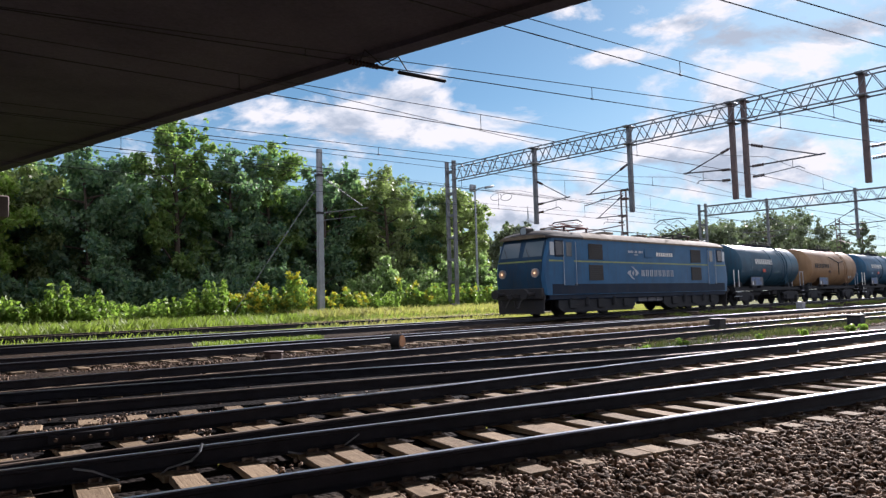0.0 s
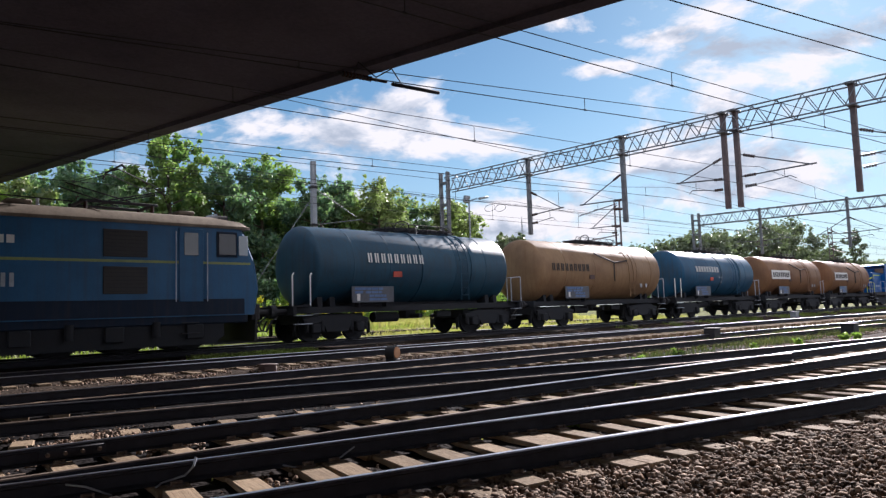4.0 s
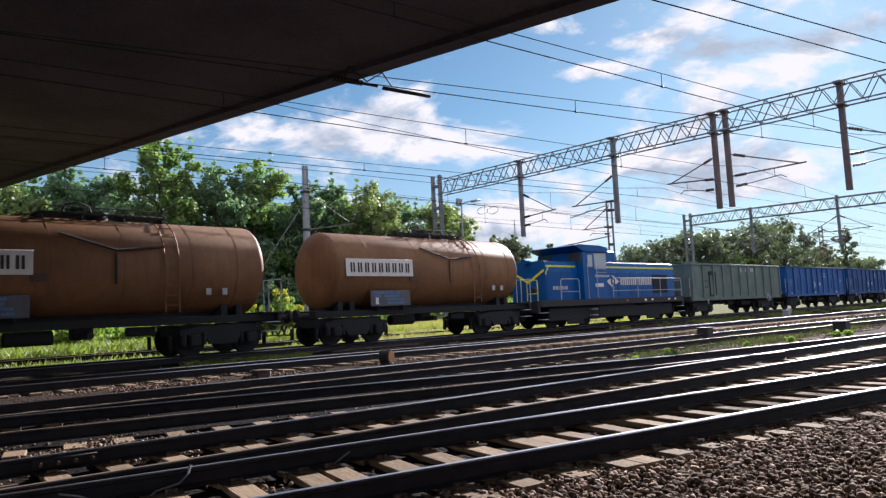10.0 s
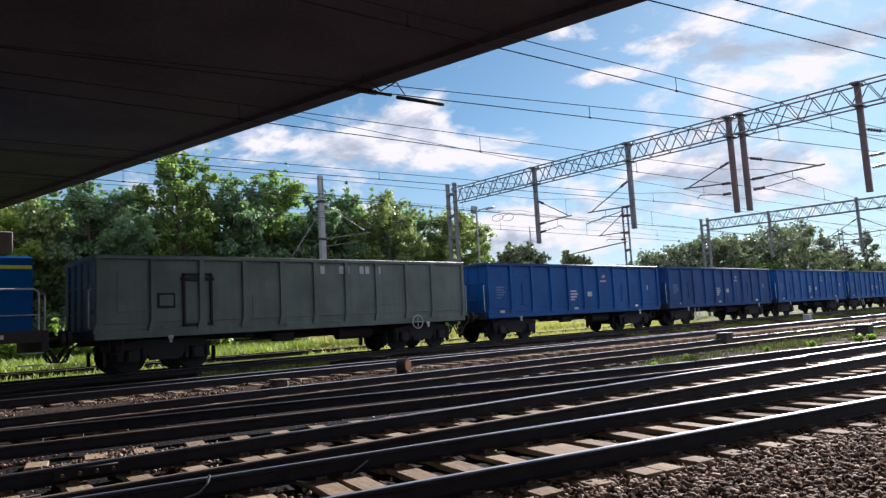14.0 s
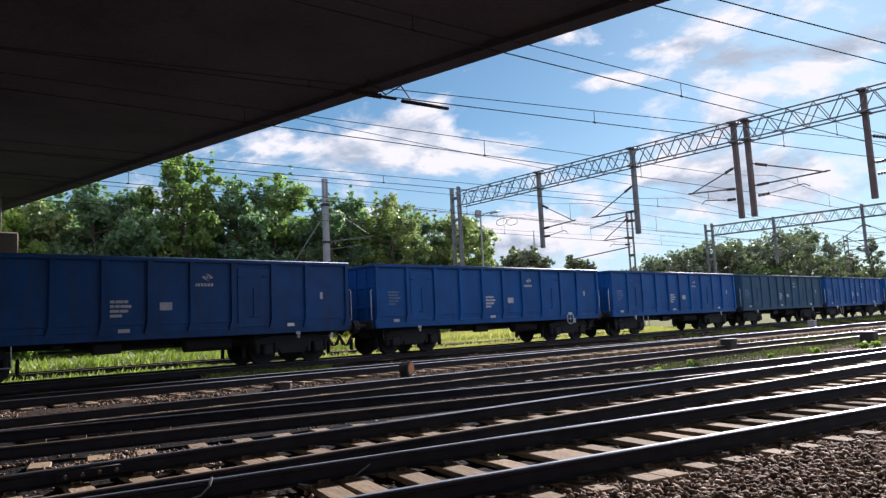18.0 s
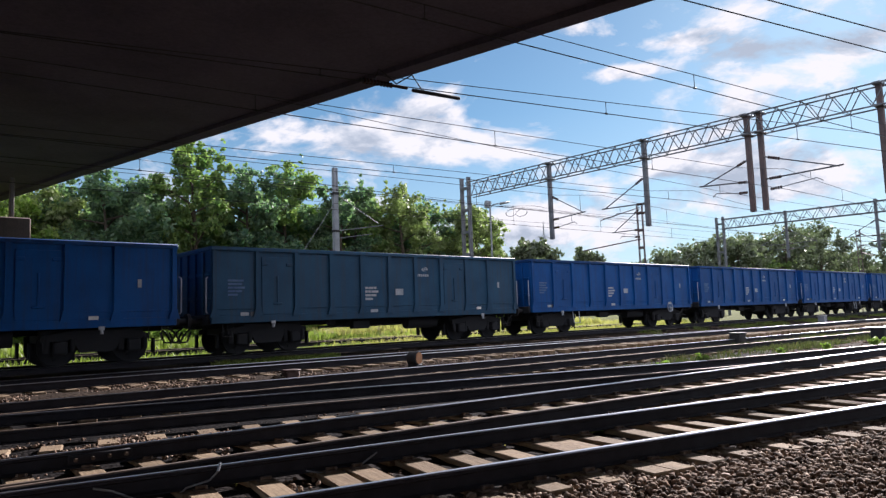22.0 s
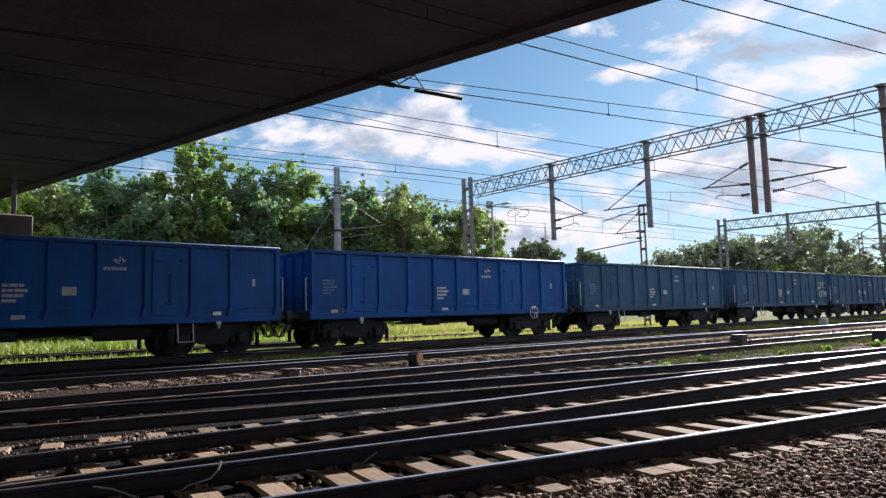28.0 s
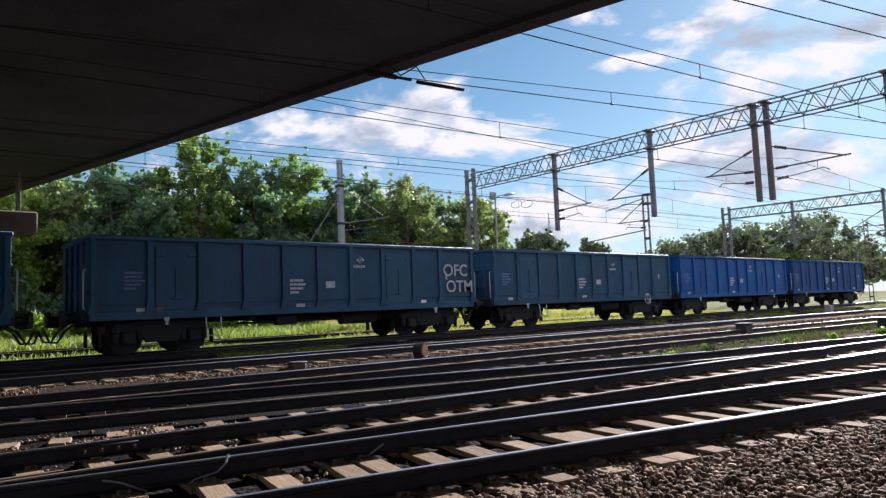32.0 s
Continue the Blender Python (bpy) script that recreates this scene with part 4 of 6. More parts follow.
hose([(3.5, 4.55, -0.6), (3.51, 4.57, -0.5), (3.53, 4.58, -0.40)], 0.013, "short pale stick standing in the ballast", False)


# ---------- plants ----------


def tree(x, y, z, h, r, leaf, label, seed, low=0.18, per=190, size=0.2, lean=0.0):
    """A tapered trunk with limbs, and a crown of many leafy clumps with gaps."""
    rnd = random.Random(seed)
    th = thing("tree", pose(x, y, z), label, "tree", "trees behind the tracks")
    tr = Geo()
    top = Vector((lean, 0, h * 0.8))
    pts = [Vector((0, 0, -0.3)), Vector((lean * 0.2, 0.1, h * 0.25)), Vector((lean * 0.5, -0.1, h * 0.5)), top]
    rad = [0.02 * h, 0.016 * h, 0.011 * h, 0.004 * h]
    for k in range(3):
        tr.cyl(pts[k], pts[k + 1], rad[k], rad[k + 1], 8)
    blobs = []
    for k in range(22):
        u = low + (0.8 - low) * (k + rnd.uniform(0.1, 0.9)) / 22
        base = pts[1].lerp(pts[3], max(0.0, (u - 0.25) / 0.55))
        if u < 0.25:
            base = pts[0].lerp(pts[1], u / 0.25)
        az = k * 2.4 + rnd.uniform(-0.5, 0.5)
        wide = r * (0.5 + 0.55 * math.sin(math.pi * min(1, (u - low) / (1.0 - low) * 0.85 + 0.12))) * rnd.uniform(0.75, 1.2)
        tip = base + Vector((math.cos(az) * wide, math.sin(az) * wide, h * rnd.uniform(0.05, 0.17)))
        tr.cyl(base, tip, 0.006 * h, 0.0015 * h, 5)
        for j in range(9):
            q = base.lerp(tip, rnd.uniform(0.4, 1.12))
            blobs.append((q.x + rnd.uniform(-0.5, 0.5), q.y + rnd.uniform(-0.5, 0.5), q.z + rnd.uniform(-0.5, 0.6), r * rnd.uniform(0.09, 0.22)))
    for j in range(16):
        v = rnd.uniform(0.0, 1.0)
        blobs.append((lean + rnd.uniform(-0.5, 0.5) * r * (1 - 0.7 * v), rnd.uniform(-0.4, 0.4) * r, h * (0.72 + 0.26 * v), r * rnd.uniform(0.09, 0.2)))
    for j in range(9):
        sx, sy, z0 = lean + rnd.uniform(-0.75, 0.75) * r, rnd.uniform(-0.5, 0.5) * r, h * rnd.uniform(0.74, 0.9)
        for i in range(4):
            blobs.append((sx + rnd.uniform(-0.1, 0.1), sy, z0 + i * 0.045 * h, r * 0.1 * (1.15 - 0.22 * i)))
    part("trunk", tr, "bark", th)
    v, f = sprays(blobs, per / (r * r) * 6.5, size)
    np_mesh("crown", v, f, leaf, th)
    return th


def woods():
    rnd = random.Random(3)
    # x, height, crown radius, leaf
    row = ((5.5, 8.4, 2.8, "leaf_lime"), (8.6, 9.2, 2.8, "leaf_olive"), (11.9, 10.3, 2.8, "leaf_dark"), (14.1, 10.3, 2.4, "leaf_dark"), (16.7, 12.6, 2.2, "leaf"), (18.4, 10.8, 1.8, "leaf"), (20.3, 11.4, 2.6, "leaf_dark"),
           (24.4, 12.7, 2.5, "leaf"), (27.1, 11.2, 2.3, "leaf_dark"), (30.0, 11.1, 2.7, "leaf"), (33.2, 11.4, 2.7, "leaf_olive"), (36.6, 10.9, 2.6, "leaf_dark"), (40.2, 10.4, 2.6, "leaf_olive"), (43.6, 9.9, 2.2, "leaf_olive"))
    for k, (x, top, r, leaf) in enumerate(row):
        tree(x, 43.0 + (1.3 if k % 2 else -1.1) + rnd.uniform(-0.5, 0.5), 0.35, top - 0.5, r, leaf, "tall leafy tree in the belt behind the tracks", 10 + k, 0.08, 430 if x < 32 else 400, 0.165, rnd.uniform(-0.5, 0.5))
    for k in range(18):
        x = 3.0 + 2.45 * k
        tree(x, 46.8 + rnd.uniform(-0.6, 1.6), 0.4, 8.6 + rnd.uniform(-0.9, 0.9), 2.7, "leaf_dark", "dense dark tree filling the belt behind", 60 + k, 0.05, 300, 0.24)


woods()


def bush(x, y, z, h, r, leaf, label, seed, size=0.13, n=14, per=120):
    rnd = random.Random(seed)
    th = thing("bush", pose(x, y, z), label, "bush", "bushes along the verge")
    g = Geo()
    blobs = []
    for k in range(n):
        a, d = rnd.uniform(0, 6.28), r * rnd.uniform(0, 0.9)
        t = (math.cos(a) * d, math.sin(a) * d * 0.7, h * rnd.uniform(0.35, 0.95) * (1 - 0.35 * d / r))
        g.cyl((t[0] * 0.3, t[1] * 0.3, -0.1), t, 0.02, 0.006, 5)
        for j in range(3):
            u = rnd.uniform(0.35, 1.0)
            blobs.append((t[0] * (0.3 + 0.7 * u), t[1] * (0.3 + 0.7 * u), t[2] * u, r * rnd.uniform(0.14, 0.3)))
    part("stem", g, "bark", th)
    v, f = sprays(blobs, per / (r * r) * 4, size, 0.8, 1.7)
    np_mesh("foliage", v, f, leaf, th)


def weed_stand(x, y, z, h, r, label, seed, blossom):
    """A stand of tall weeds: upright leafy stalks, some with yellow blossom at the tips."""
    rnd = random.Random(seed)
    th = thing("weed_stand", pose(x, y, z), label, "weeds", "tall weeds along the verge")
    g, leaf, tips = Geo(), [], []
    for k in range(24):
        a, d = rnd.uniform(0, 6.28), r * math.sqrt(rnd.random())
        bx, by = math.cos(a) * d, math.sin(a) * d * 0.8
        hh = h * rnd.uniform(0.4, 1.08) * (1 - 0.35 * (d / r) ** 2)
        tx, ty = bx * 1.15 + rnd.uniform(-0.12, 0.12), by * 1.15 + rnd.uniform(-0.12, 0.12)
        g.cyl((bx, by, -0.1), (tx, ty, hh), 0.012, 0.004, 4)
        n = max(4, int(hh / 0.17))
        for j in range(n):
            u = 0.15 + 0.85 * (j + rnd.random()) / n
            leaf.append((bx + (tx - bx) * u, by + (ty - by) * u, hh * u, 0.23 * (1.1 - 0.55 * u)))
        if rnd.random() < blossom:
            for j in range(4):
                tips.append((tx + rnd.uniform(-0.12, 0.12), ty + rnd.uniform(-0.1, 0.1), hh + rnd.uniform(-0.25, 0.08), 0.13))
    part("stem", g, "weedstem", th)
    v, f = sprays(leaf, 190, 0.1, 0.55, 2.1)
    np_mesh("foliage", v, f, "leaf_lime", th)
    if tips:
        v, f = sprays(tips, 1300, 0.075, 0.8, 1.4)
        np_mesh("blossom", v, f, "blossom", th)


def verge():
    rnd = random.Random(5)
    k = 0
    for x in np.arange(4.0, 38.0, 0.72):
        top = float(np.interp(x, [4, 6, 8, 10, 11.5, 13.3, 15.7, 19, 21, 23.6, 25, 27, 30, 38], [1.0, 1.2, 1.75, 1.0, 1.2, 1.9, 2.1, 2.25, 2.0, 1.4, 1.3, 2.0, 1.8, 1.7]))
        yel = 0.45 if 15.5 < x < 22.5 else 0.12 if x > 22 else 0.0
        weed_stand(x + rnd.uniform(-0.3, 0.3), 31.9 + rnd.uniform(-0.6, 0.6), 0.15, top * rnd.uniform(0.6, 1.2), rnd.uniform(0.7, 1.0),
                   "stand of tall weeds with yellow blossom" if yel > 0.3 else "stand of tall green weeds in grass", 200 + k, yel)
        k += 1
    for x in (*np.arange(3.0, 25.0, 1.7), *np.arange(26.0, 42.0, 2.3)):
        bush(x + rnd.uniform(-0.5, 0.5), (38.2 if x < 25 else 36.6) + rnd.uniform(-0.6, 0.8), 0.2, rnd.uniform(2.8, 4.6), rnd.uniform(1.4, 1.9), "leaf_dark" if x < 25 else "leaf_grey", "tall dark shrub before the trees" if x < 25 else "silvery shrub before the trees", 300 + k, 0.15, 30, 330)
        k += 1


verge()


def grass():
    """Blades on the verge and between the far tracks."""
    def blades(n, x0, x1, y0, y1, h0, h1, material, keep=None):
        x, y = RNG.uniform(x0, x1, n), RNG.uniform(y0, y1, n)
        if keep is not None:
            m = keep(x, y)
            x, y = x[m], y[m]
        n = len(x)
        z = land(x, y)
        h = RNG.uniform(h0, h1, n)
        a = RNG.uniform(0, 6.28, n)
        lean = RNG.uniform(0.1, 0.7, n) * h
        w = 0.012 + 0.02 * h
        base = np.stack([x, y, z - 0.02], 1)
        side = np.stack([np.cos(a), np.sin(a), 0 * a], 1) * w[:, None]
        bend = np.stack([-np.sin(a), np.cos(a), 0 * a], 1) * lean[:, None]
        up = np.stack([0 * a, 0 * a, h], 1)
        v = np.stack([base - side, base + side, base + bend * 0.4 + up * 0.62 + side * 0.5, base + bend + up], 1).reshape(-1, 3)
        f = np.arange(4 * n).reshape(n, 4)
        ob = np_mesh("grass", v, f, material)
        tagged(ob, "low olive weeds between the tracks" if material == "weed" else "long rough grass along the verge" if material == "blade" else "dry yellowed grass beside the siding", "grass", "", "stuff")
    blades(52000, 1, 36, 26.8, 33.5, 0.12, 0.45, "blade", lambda x, y: RNG.random(len(x)) > np.clip((x - 17) / 9, 0, 0.72) * (y < 30.8))
    blades(14000, 1, 46, 23.4, 27.0, 0.08, 0.3, "blade", lambda x, y: (RNG.random(len(x)) > np.clip((x - 16) / 10, 0, 0.8)) & (np.abs(y - 25.75) > 0.5) & (np.sin(x * 0.9) + np.sin(x * 0.37 + y) > -0.3))
    blades(20000, 15, 46, 23.3, 29.0, 0.1, 0.35, "dry", lambda x, y: RNG.random(len(x)) < np.clip((x - 14) / 8, 0.1, 1))
    blades(12000, 18, 38, 27.4, 31.2, 0.2, 0.6, "dry")
    blades(300, 1.5, 14, 5.0, 8.4, 0.03, 0.12, "dry", lambda x, y: np.sin(x * 2.3) + np.sin(x * 5.1 + y * 3) > 0.7)
    blades(5000, 22, 70, 14.0, 16.2, 0.05, 0.25, "weed", lambda x, y: np.sin(x * 0.7) + np.sin(x * 1.9 + y * 2) > 0.6)
    blades(3500, 22, 70, 13.6, 16.4, 0.05, 0.2, "weed", lambda x, y: np.sin(x * 0.9 + 2) + np.sin(x * 2.3 + y * 2) > 0.3)
    blades(1800, 8, 14.5, 21.9, 22.9, 0.1, 0.3, "blade")
    blades(2600, 8.4, 12.4, 18.9, 20.0, 0.07, 0.2, "blade", lambda x, y: np.sin(x * 3.1) + np.sin(y * 7 + x) > -1.1)
    blades(8000, 20, 64, 9.4, 12.4, 0.06, 0.22, "weed", lambda x, y: np.sin(x * 0.6) + np.sin(x * 1.7 + y * 2) > -0.3)
    blades(5000, 24, 64, 9.4, 12.4, 0.06, 0.28, "weed", lambda x, y: np.sin(x * 0.6 + 2) + np.sin(x * 1.9 + y * 2) > 0.0)
    blades(4500, 13, 34, 9.3, 10.6, 0.05, 0.2, "weed", lambda x, y: np.sin(x * 0.8) + np.sin(x * 2.1 + y * 2) > 0.1)
    blades(1500, 16, 34, 9.0, 10.6, 0.1, 0.3, "weed", lambda x, y: np.sin(x * 0.8 + 1) + np.sin(x * 2.1 + y * 2) > 0.5)
    blades(6000, 30, 90, 18.6, 19.8, 0.05, 0.25, "blade", lambda x, y: np.sin(x * 0.5) + np.sin(x * 1.3) > -0.2)


grass()


def far_woods():
    """Low wooded skyline far along the line, scrub before it, and some single large trees."""
    rnd = random.Random(11)
    blobs, scrub = [], []
    for k in range(150):
        x = 88 + 262 * k / 149
        h = float(np.interp(x, [88, 95, 104, 111, 118, 126, 140, 150, 165, 185, 205, 222, 241, 258, 275, 312, 350], [10.5, 11.5, 8, 9.5, 7, 6, 11.5, 14, 16.5, 19, 18.5, 19, 17, 17.5, 15, 14, 15]))
        for j in range(7):
            blobs.append((x + rnd.uniform(-1.5, 1.5), 88 + rnd.uniform(-2, 3), 0.5 + h * rnd.uniform(0.25, 1.0) ** 0.8, rnd.uniform(0.9, 1.9)))
        if 138 < x < 262:
            for j in range(4):
                scrub.append((x + rnd.uniform(-1.5, 1.5), 82 + rnd.uniform(-1, 1), 0.5 + h * 0.62 * rnd.uniform(0.3, 1.0), rnd.uniform(0.8, 1.5)))
    v, f = sprays(blobs, 26, 0.6)
    tagged(np_mesh("distant_wood", v, f, "leaf_far_hazed"), "hazy green distant wood along the skyline", "wood", "", "stuff")
    v, f = sprays(scrub, 30, 0.5)
    tagged(np_mesh("distant_scrub", v, f, "leaf"), "lighter green scrub before the distant wood", "scrub", "", "stuff")
    for k, (x, y, top, r) in enumerate(((228, 83, 24.5, 9.5), (203, 83, 23.0, 10.5), (285, 82, 25.0, 3.4), (93, 82, 13.4, 4.6), (109, 82, 12.3, 3.0), (255, 83, 18.0, 6.0), (176, 84, 18.5, 7.0))):
        tree(x, y, 0.4, top, r, "leaf_far_hazed", "large rounded tree far along the line", 500 + k, 0.16, 210 if r > 4 else 80, 0.5)


far_woods()

# ---------- the train ----------


def bars(th, x, z, y, rows, material, h, gap, name="lettering", sub=None):
    """Plain bars where there is writing. rows: lists of bar lengths; y is the surface they lie on."""
    for k, row in enumerate(rows):
        cx = x
        for w in row:
            if w > 0:
                part(name, Geo().box((cx + w / 2, y - 0.004, z - k * gap), (w, 0.006, h)), material, th)
                cx += w + h * 0.28
            else:
                cx -= w


def emblem(th, x, z, y, s, material):
    """A plain eye-shaped mark: two swept blades round a small lozenge."""
    g = Geo()
    k = 1.15 * s
    blade = ((-0.14, 0.31), (0.10, 0.25), (0.30, 0.13), (0.50, 0.0), (0.36, -0.09), (0.14, -0.14), (0.21, -0.03), (0.17, 0.10), (0.04, 0.20))
    for sg in (1, -1):
        g.prism([(x + a * k * sg, z + b * k * sg) for a, b in blade], y - 0.008, y - 0.001, 1)
    g.prism([(x, z + 0.13 * k), (x + 0.11 * k, z), (x, z - 0.13 * k), (x - 0.1 * k, z)], y - 0.008, y - 0.001, 1)
    return part("emblem", g, material, th)


def marks(th, x, z, y, n, w, h, pitch, material, rot=None):
    """A row of plain upright bars, two to a place, where there is a name."""
    for k in range(n):
        for d in (-0.32, 0.32):
            part("lettering", Geo().box((x + (k + 0.5) * pitch + d * w, y, z), (w * 0.34, 0.012, h), 0, rot), material, th)


AXLES = []


def wheelset(parent, x, r, name="wheelset"):
    g = Geo()
    for s in (-1, 1):
        y = 0.75 * s
        g.cyl((0, y - 0.035, 0), (0, y + 0.035, 0), r, None, 28)
        g.cyl((0, y - 0.05 * s, 0), (0, y - 0.09 * s, 0), r + 0.03, None, 28)
        g.cyl((0, y + 0.035 * s, 0), (0, y + 0.09 * s, 0), r * 0.35, None, 14)
        for k in range(6):
            a = k * math.pi / 3
            g.box((math.cos(a) * r * 0.62, y + 0.04 * s, math.sin(a) * r * 0.62), (0.09, 0.02, 0.09), 0.01)
    g.cyl((0, -1.0, 0), (0, 1.0, 0), 0.08, None, 10)
    ob = part(name, g, "bogie", parent)
    ob.matrix_basis = pose(x, 0, r)
    AXLES.append((ob, x, r))
    return ob


def bogie(th, cx, base=1.8, r=0.46, axles=2, heavy=False):
    """Side frames, springs, axle boxes, brake gear; wheelsets under it."""
    g = Geo()
    half = base / 2
    for x in (-half * 0.5, half * 0.5):
        g.box((x, 0, r + 0.2), (0.22, 1.9, 0.2), 0.02)
    g.box((0, 0, r + 0.3), (base + 0.7, 1.7, 0.34), 0.03)
    ob = part("bogie", g, "bogie", th, "grimy steel bogie")
    ob.matrix_basis = pose(cx, 0, 0)
    for s in (-1, 1):
        y = 1.02 * s
        if heavy:
            part("side_frame", Geo().box((0, y * 1.1, r + 0.06), (base + 1.5, 0.16, 0.62), 0.05), "bogie", ob)
            part("spring_beam", Geo().box((0, y * 1.12, r - 0.3), (base * 0.5, 0.1, 0.24), 0.03), "bogie", ob)
        else:
            part("side_frame", Geo().prism([(-half - 0.42, r + 0.16), (-half + 0.3, r + 0.2), (-0.42, r - 0.14), (0.42, r - 0.14), (half - 0.3, r + 0.2), (half + 0.42, r + 0.16), (half + 0.42, r + 0.3), (half - 0.2, r + 0.42), (-half + 0.2, r + 0.42), (-half - 0.42, r + 0.3)], y - 0.06, y + 0.06, 1), "bogie", ob)
        for k in range(axles):
            x = -half + base * k / (axles - 1)
            part("axle_box", Geo().box((x, y + 0.05 * s, r), (0.34, 0.26, 0.34), 0.04), "bogie", ob)
            if s < 0:
                for d in (-0.3, 0.3):
                    part("spring", Geo().cyl((x + d, y, r - 0.12), (x + d, y, r + 0.24), 0.085, None, 10), "bogie", ob)
        for x in (-half - 0.62, half + 0.62):
            part("brake_hanger", Geo().box((x, y * 0.75, r * 0.9), (0.07, 0.16, 0.4), 0.015), "bogie", ob)
    for k in range(axles):
        wheelset(ob, -half + base * k / (axles - 1), r)
    return ob


def buffers(th, x, out, z=1.04):
    for y in (-0.875, 0.875):
        s = 1 if out > x else -1
        part("buffer", Geo().cyl((x, y, z), (out - 0.1 * s, y, z), 0.09, None, 12).cyl((out - 0.1 * s, y, z), (out, y, z), 0.22, 0.21, 18), "iron", th)
    s = 1 if out > x else -1
    part("coupling", Geo().box((x + 0.25 * s, 0, z - 0.05), (0.5, 0.12, 0.14), 0.02).box((out, 0, z - 0.12), (0.3, 0.08, 0.22), 0.03), "iron", th)
    for y in (-0.35, 0.4):
        part("brake_hose", Geo().tube([(x, y, z - 0.1), (x + 0.3 * s, y, z - 0.3), (x + 0.5 * s, y, z - 0.62), (x + 0.68 * s, y, z - 0.6), (x + 0.8 * s, y, z - 0.3)], 0.03, 6), "black", th)


TOP_Z, SILL_Z, SIDE_Y = 3.19, 0.95, 1.40
RIBS = (-6.42, -5.05, -3.72, -2.42, -1.2, -0.02, 1.16, 2.4, 3.7, 4.9, 6.42)


def open_wagon(x, half, paint, label, tag=False, ladder=1, seed=0, top="slate", plain=False):
    """A high-sided four-axle open wagon: panelled sides with tapered posts, doors, end walls, bogies."""
    rnd = random.Random(seed)
    th = thing("open_wagon", pose(x, TRACK_Y, 0), label, "freight wagon", "open wagons of the train")
    mark = "pale"
    posts = [p * half / 6.5 for p in RIBS]
    for s in (-1, 1):
        y = SIDE_Y * s
        part("side_wall", Geo().box((0, y - 0.03 * s, (TOP_Z + 1.12) / 2), (2 * half, 0.05, TOP_Z - 1.12), 0.004), paint, th)
        part("top_rail", Geo().box((0, y, TOP_Z - 0.05), (2 * half + 0.06, 0.13, 0.13), 0.025), top, th)
        part("floor_rail", Geo().box((0, y + 0.012 * s, 1.36), (2 * half - 0.1, 0.022, 0.035), 0.006), paint, th)
        part("sill", Geo().box((0, y - 0.04 * s, 1.06), (2 * half, 0.11, 0.24), 0.015), paint, th)
        for k, rx in enumerate(posts):
            w = 0.15 if 0 < k < len(posts) - 1 else 0.12
            poly = [(rx - w / 2, TOP_Z - 0.1), (rx + w / 2, TOP_Z - 0.1), (rx + w / 2, 1.42), (rx + w / 2 + 0.09, 1.12), (rx - w / 2 - 0.09, 1.12), (rx - w / 2, 1.42)]
            part("post", Geo().prism(poly, y, y + 0.075 * s, 1), paint, th)
        for a, b in ((1, 2), (7, 8)) if s < 0 and not plain else ():
            # side door: frame, cross plate and latch
            xa, xb = posts[a] + 0.14, posts[b] - 0.14
            part("side_door", Geo().box(((xa + xb) / 2, y - 0.012, 2.05), (xb - xa, 0.03, 1.75), 0.008), paint, th)
            part("door_latch", Geo().box(((xa + xb) / 2, y - 0.04, 1.9), (0.05, 0.04, 0.9), 0.01).box(((xa + xb) / 2, y - 0.05, 1.5), (0.3, 0.04, 0.06), 0.01), paint, th)
            for xh in (xa + 0.1, xb - 0.1):
                part("door_hinge", Geo().box((xh, y - 0.03, 2.7), (0.22, 0.04, 0.09), 0.01), paint, th)
    for s in (-1, 1):
        xe = (half - 0.02) * s
        part("end_wall", Geo().box((xe, 0, (TOP_Z + 1.0) / 2), (0.05, 2 * SIDE_Y - 0.1, TOP_Z - 1.0), 0.004), paint, th)
        part("end_rail", Geo().box((xe, 0, TOP_Z - 0.05), (0.14, 2 * SIDE_Y, 0.13), 0.025), top, th)
        for y in (-0.9, -0.3, 0.3, 0.9):
            part("end_post", Geo().box((xe + 0.05 * s, y, 2.05), (0.08, 0.13, 2.0), 0.01), paint, th)
        for z in (1.7, 2.4):
            part("end_rail", Geo().box((xe + 0.035 * s, 0, z), (0.05, 2.6, 0.1), 0.01), paint, th)
        part("handrail", Geo().tube([(xe + 0.12 * s, -1.34, 1.25), (xe + 0.16 * s, -1.36, 1.3), (xe + 0.16 * s, -1.36, 2.25), (xe + 0.1 * s, -1.34, 2.3)], 0.018, 6), "pale", th)
        part("headstock", Geo().box(((half + 0.04) * s, 0, 1.06), (0.14, 2.6, 0.3), 0.02), "bogie", th)
        buffers(th, (half + 0.02) * s, (half + 0.55) * s)
        g = Geo()
        fx = (half - 0.55) * s
        part("step", g.tube([(fx - 0.17, -1.3, 0.95), (fx - 0.17, -1.3, 0.55), (fx + 0.17, -1.3, 0.55), (fx + 0.17, -1.3, 0.95)], 0.016, 5), "iron", th)
    part("floor", Geo().box((0, 0, 1.2), (2 * half - 0.1, 2 * SIDE_Y - 0.1, 0.06), 0.004), "rustbrown", th)
    part("centre_sill", Geo().box((0, 0, 0.96), (2 * half, 0.5, 0.34), 0.02).box((0, 0, 0.8), (3.2, 0.3, 0.25), 0.02), "bogie", th)
    part("air_tank", Geo().cyl((1.2, -0.7, 0.72), (2.6, -0.7, 0.72), 0.2, None, 16), "bogie", th)
    part("brake_rod", Geo().tube([(-2.6, -0.9, 0.72), (-0.4, -0.9, 0.7), (0.8, -0.8, 0.74)], 0.035, 6), "bogie", th)
    part("brake_cylinder", Geo().box((-1.0, -0.95, 0.75), (0.7, 0.25, 0.28), 0.03), "bogie", th)
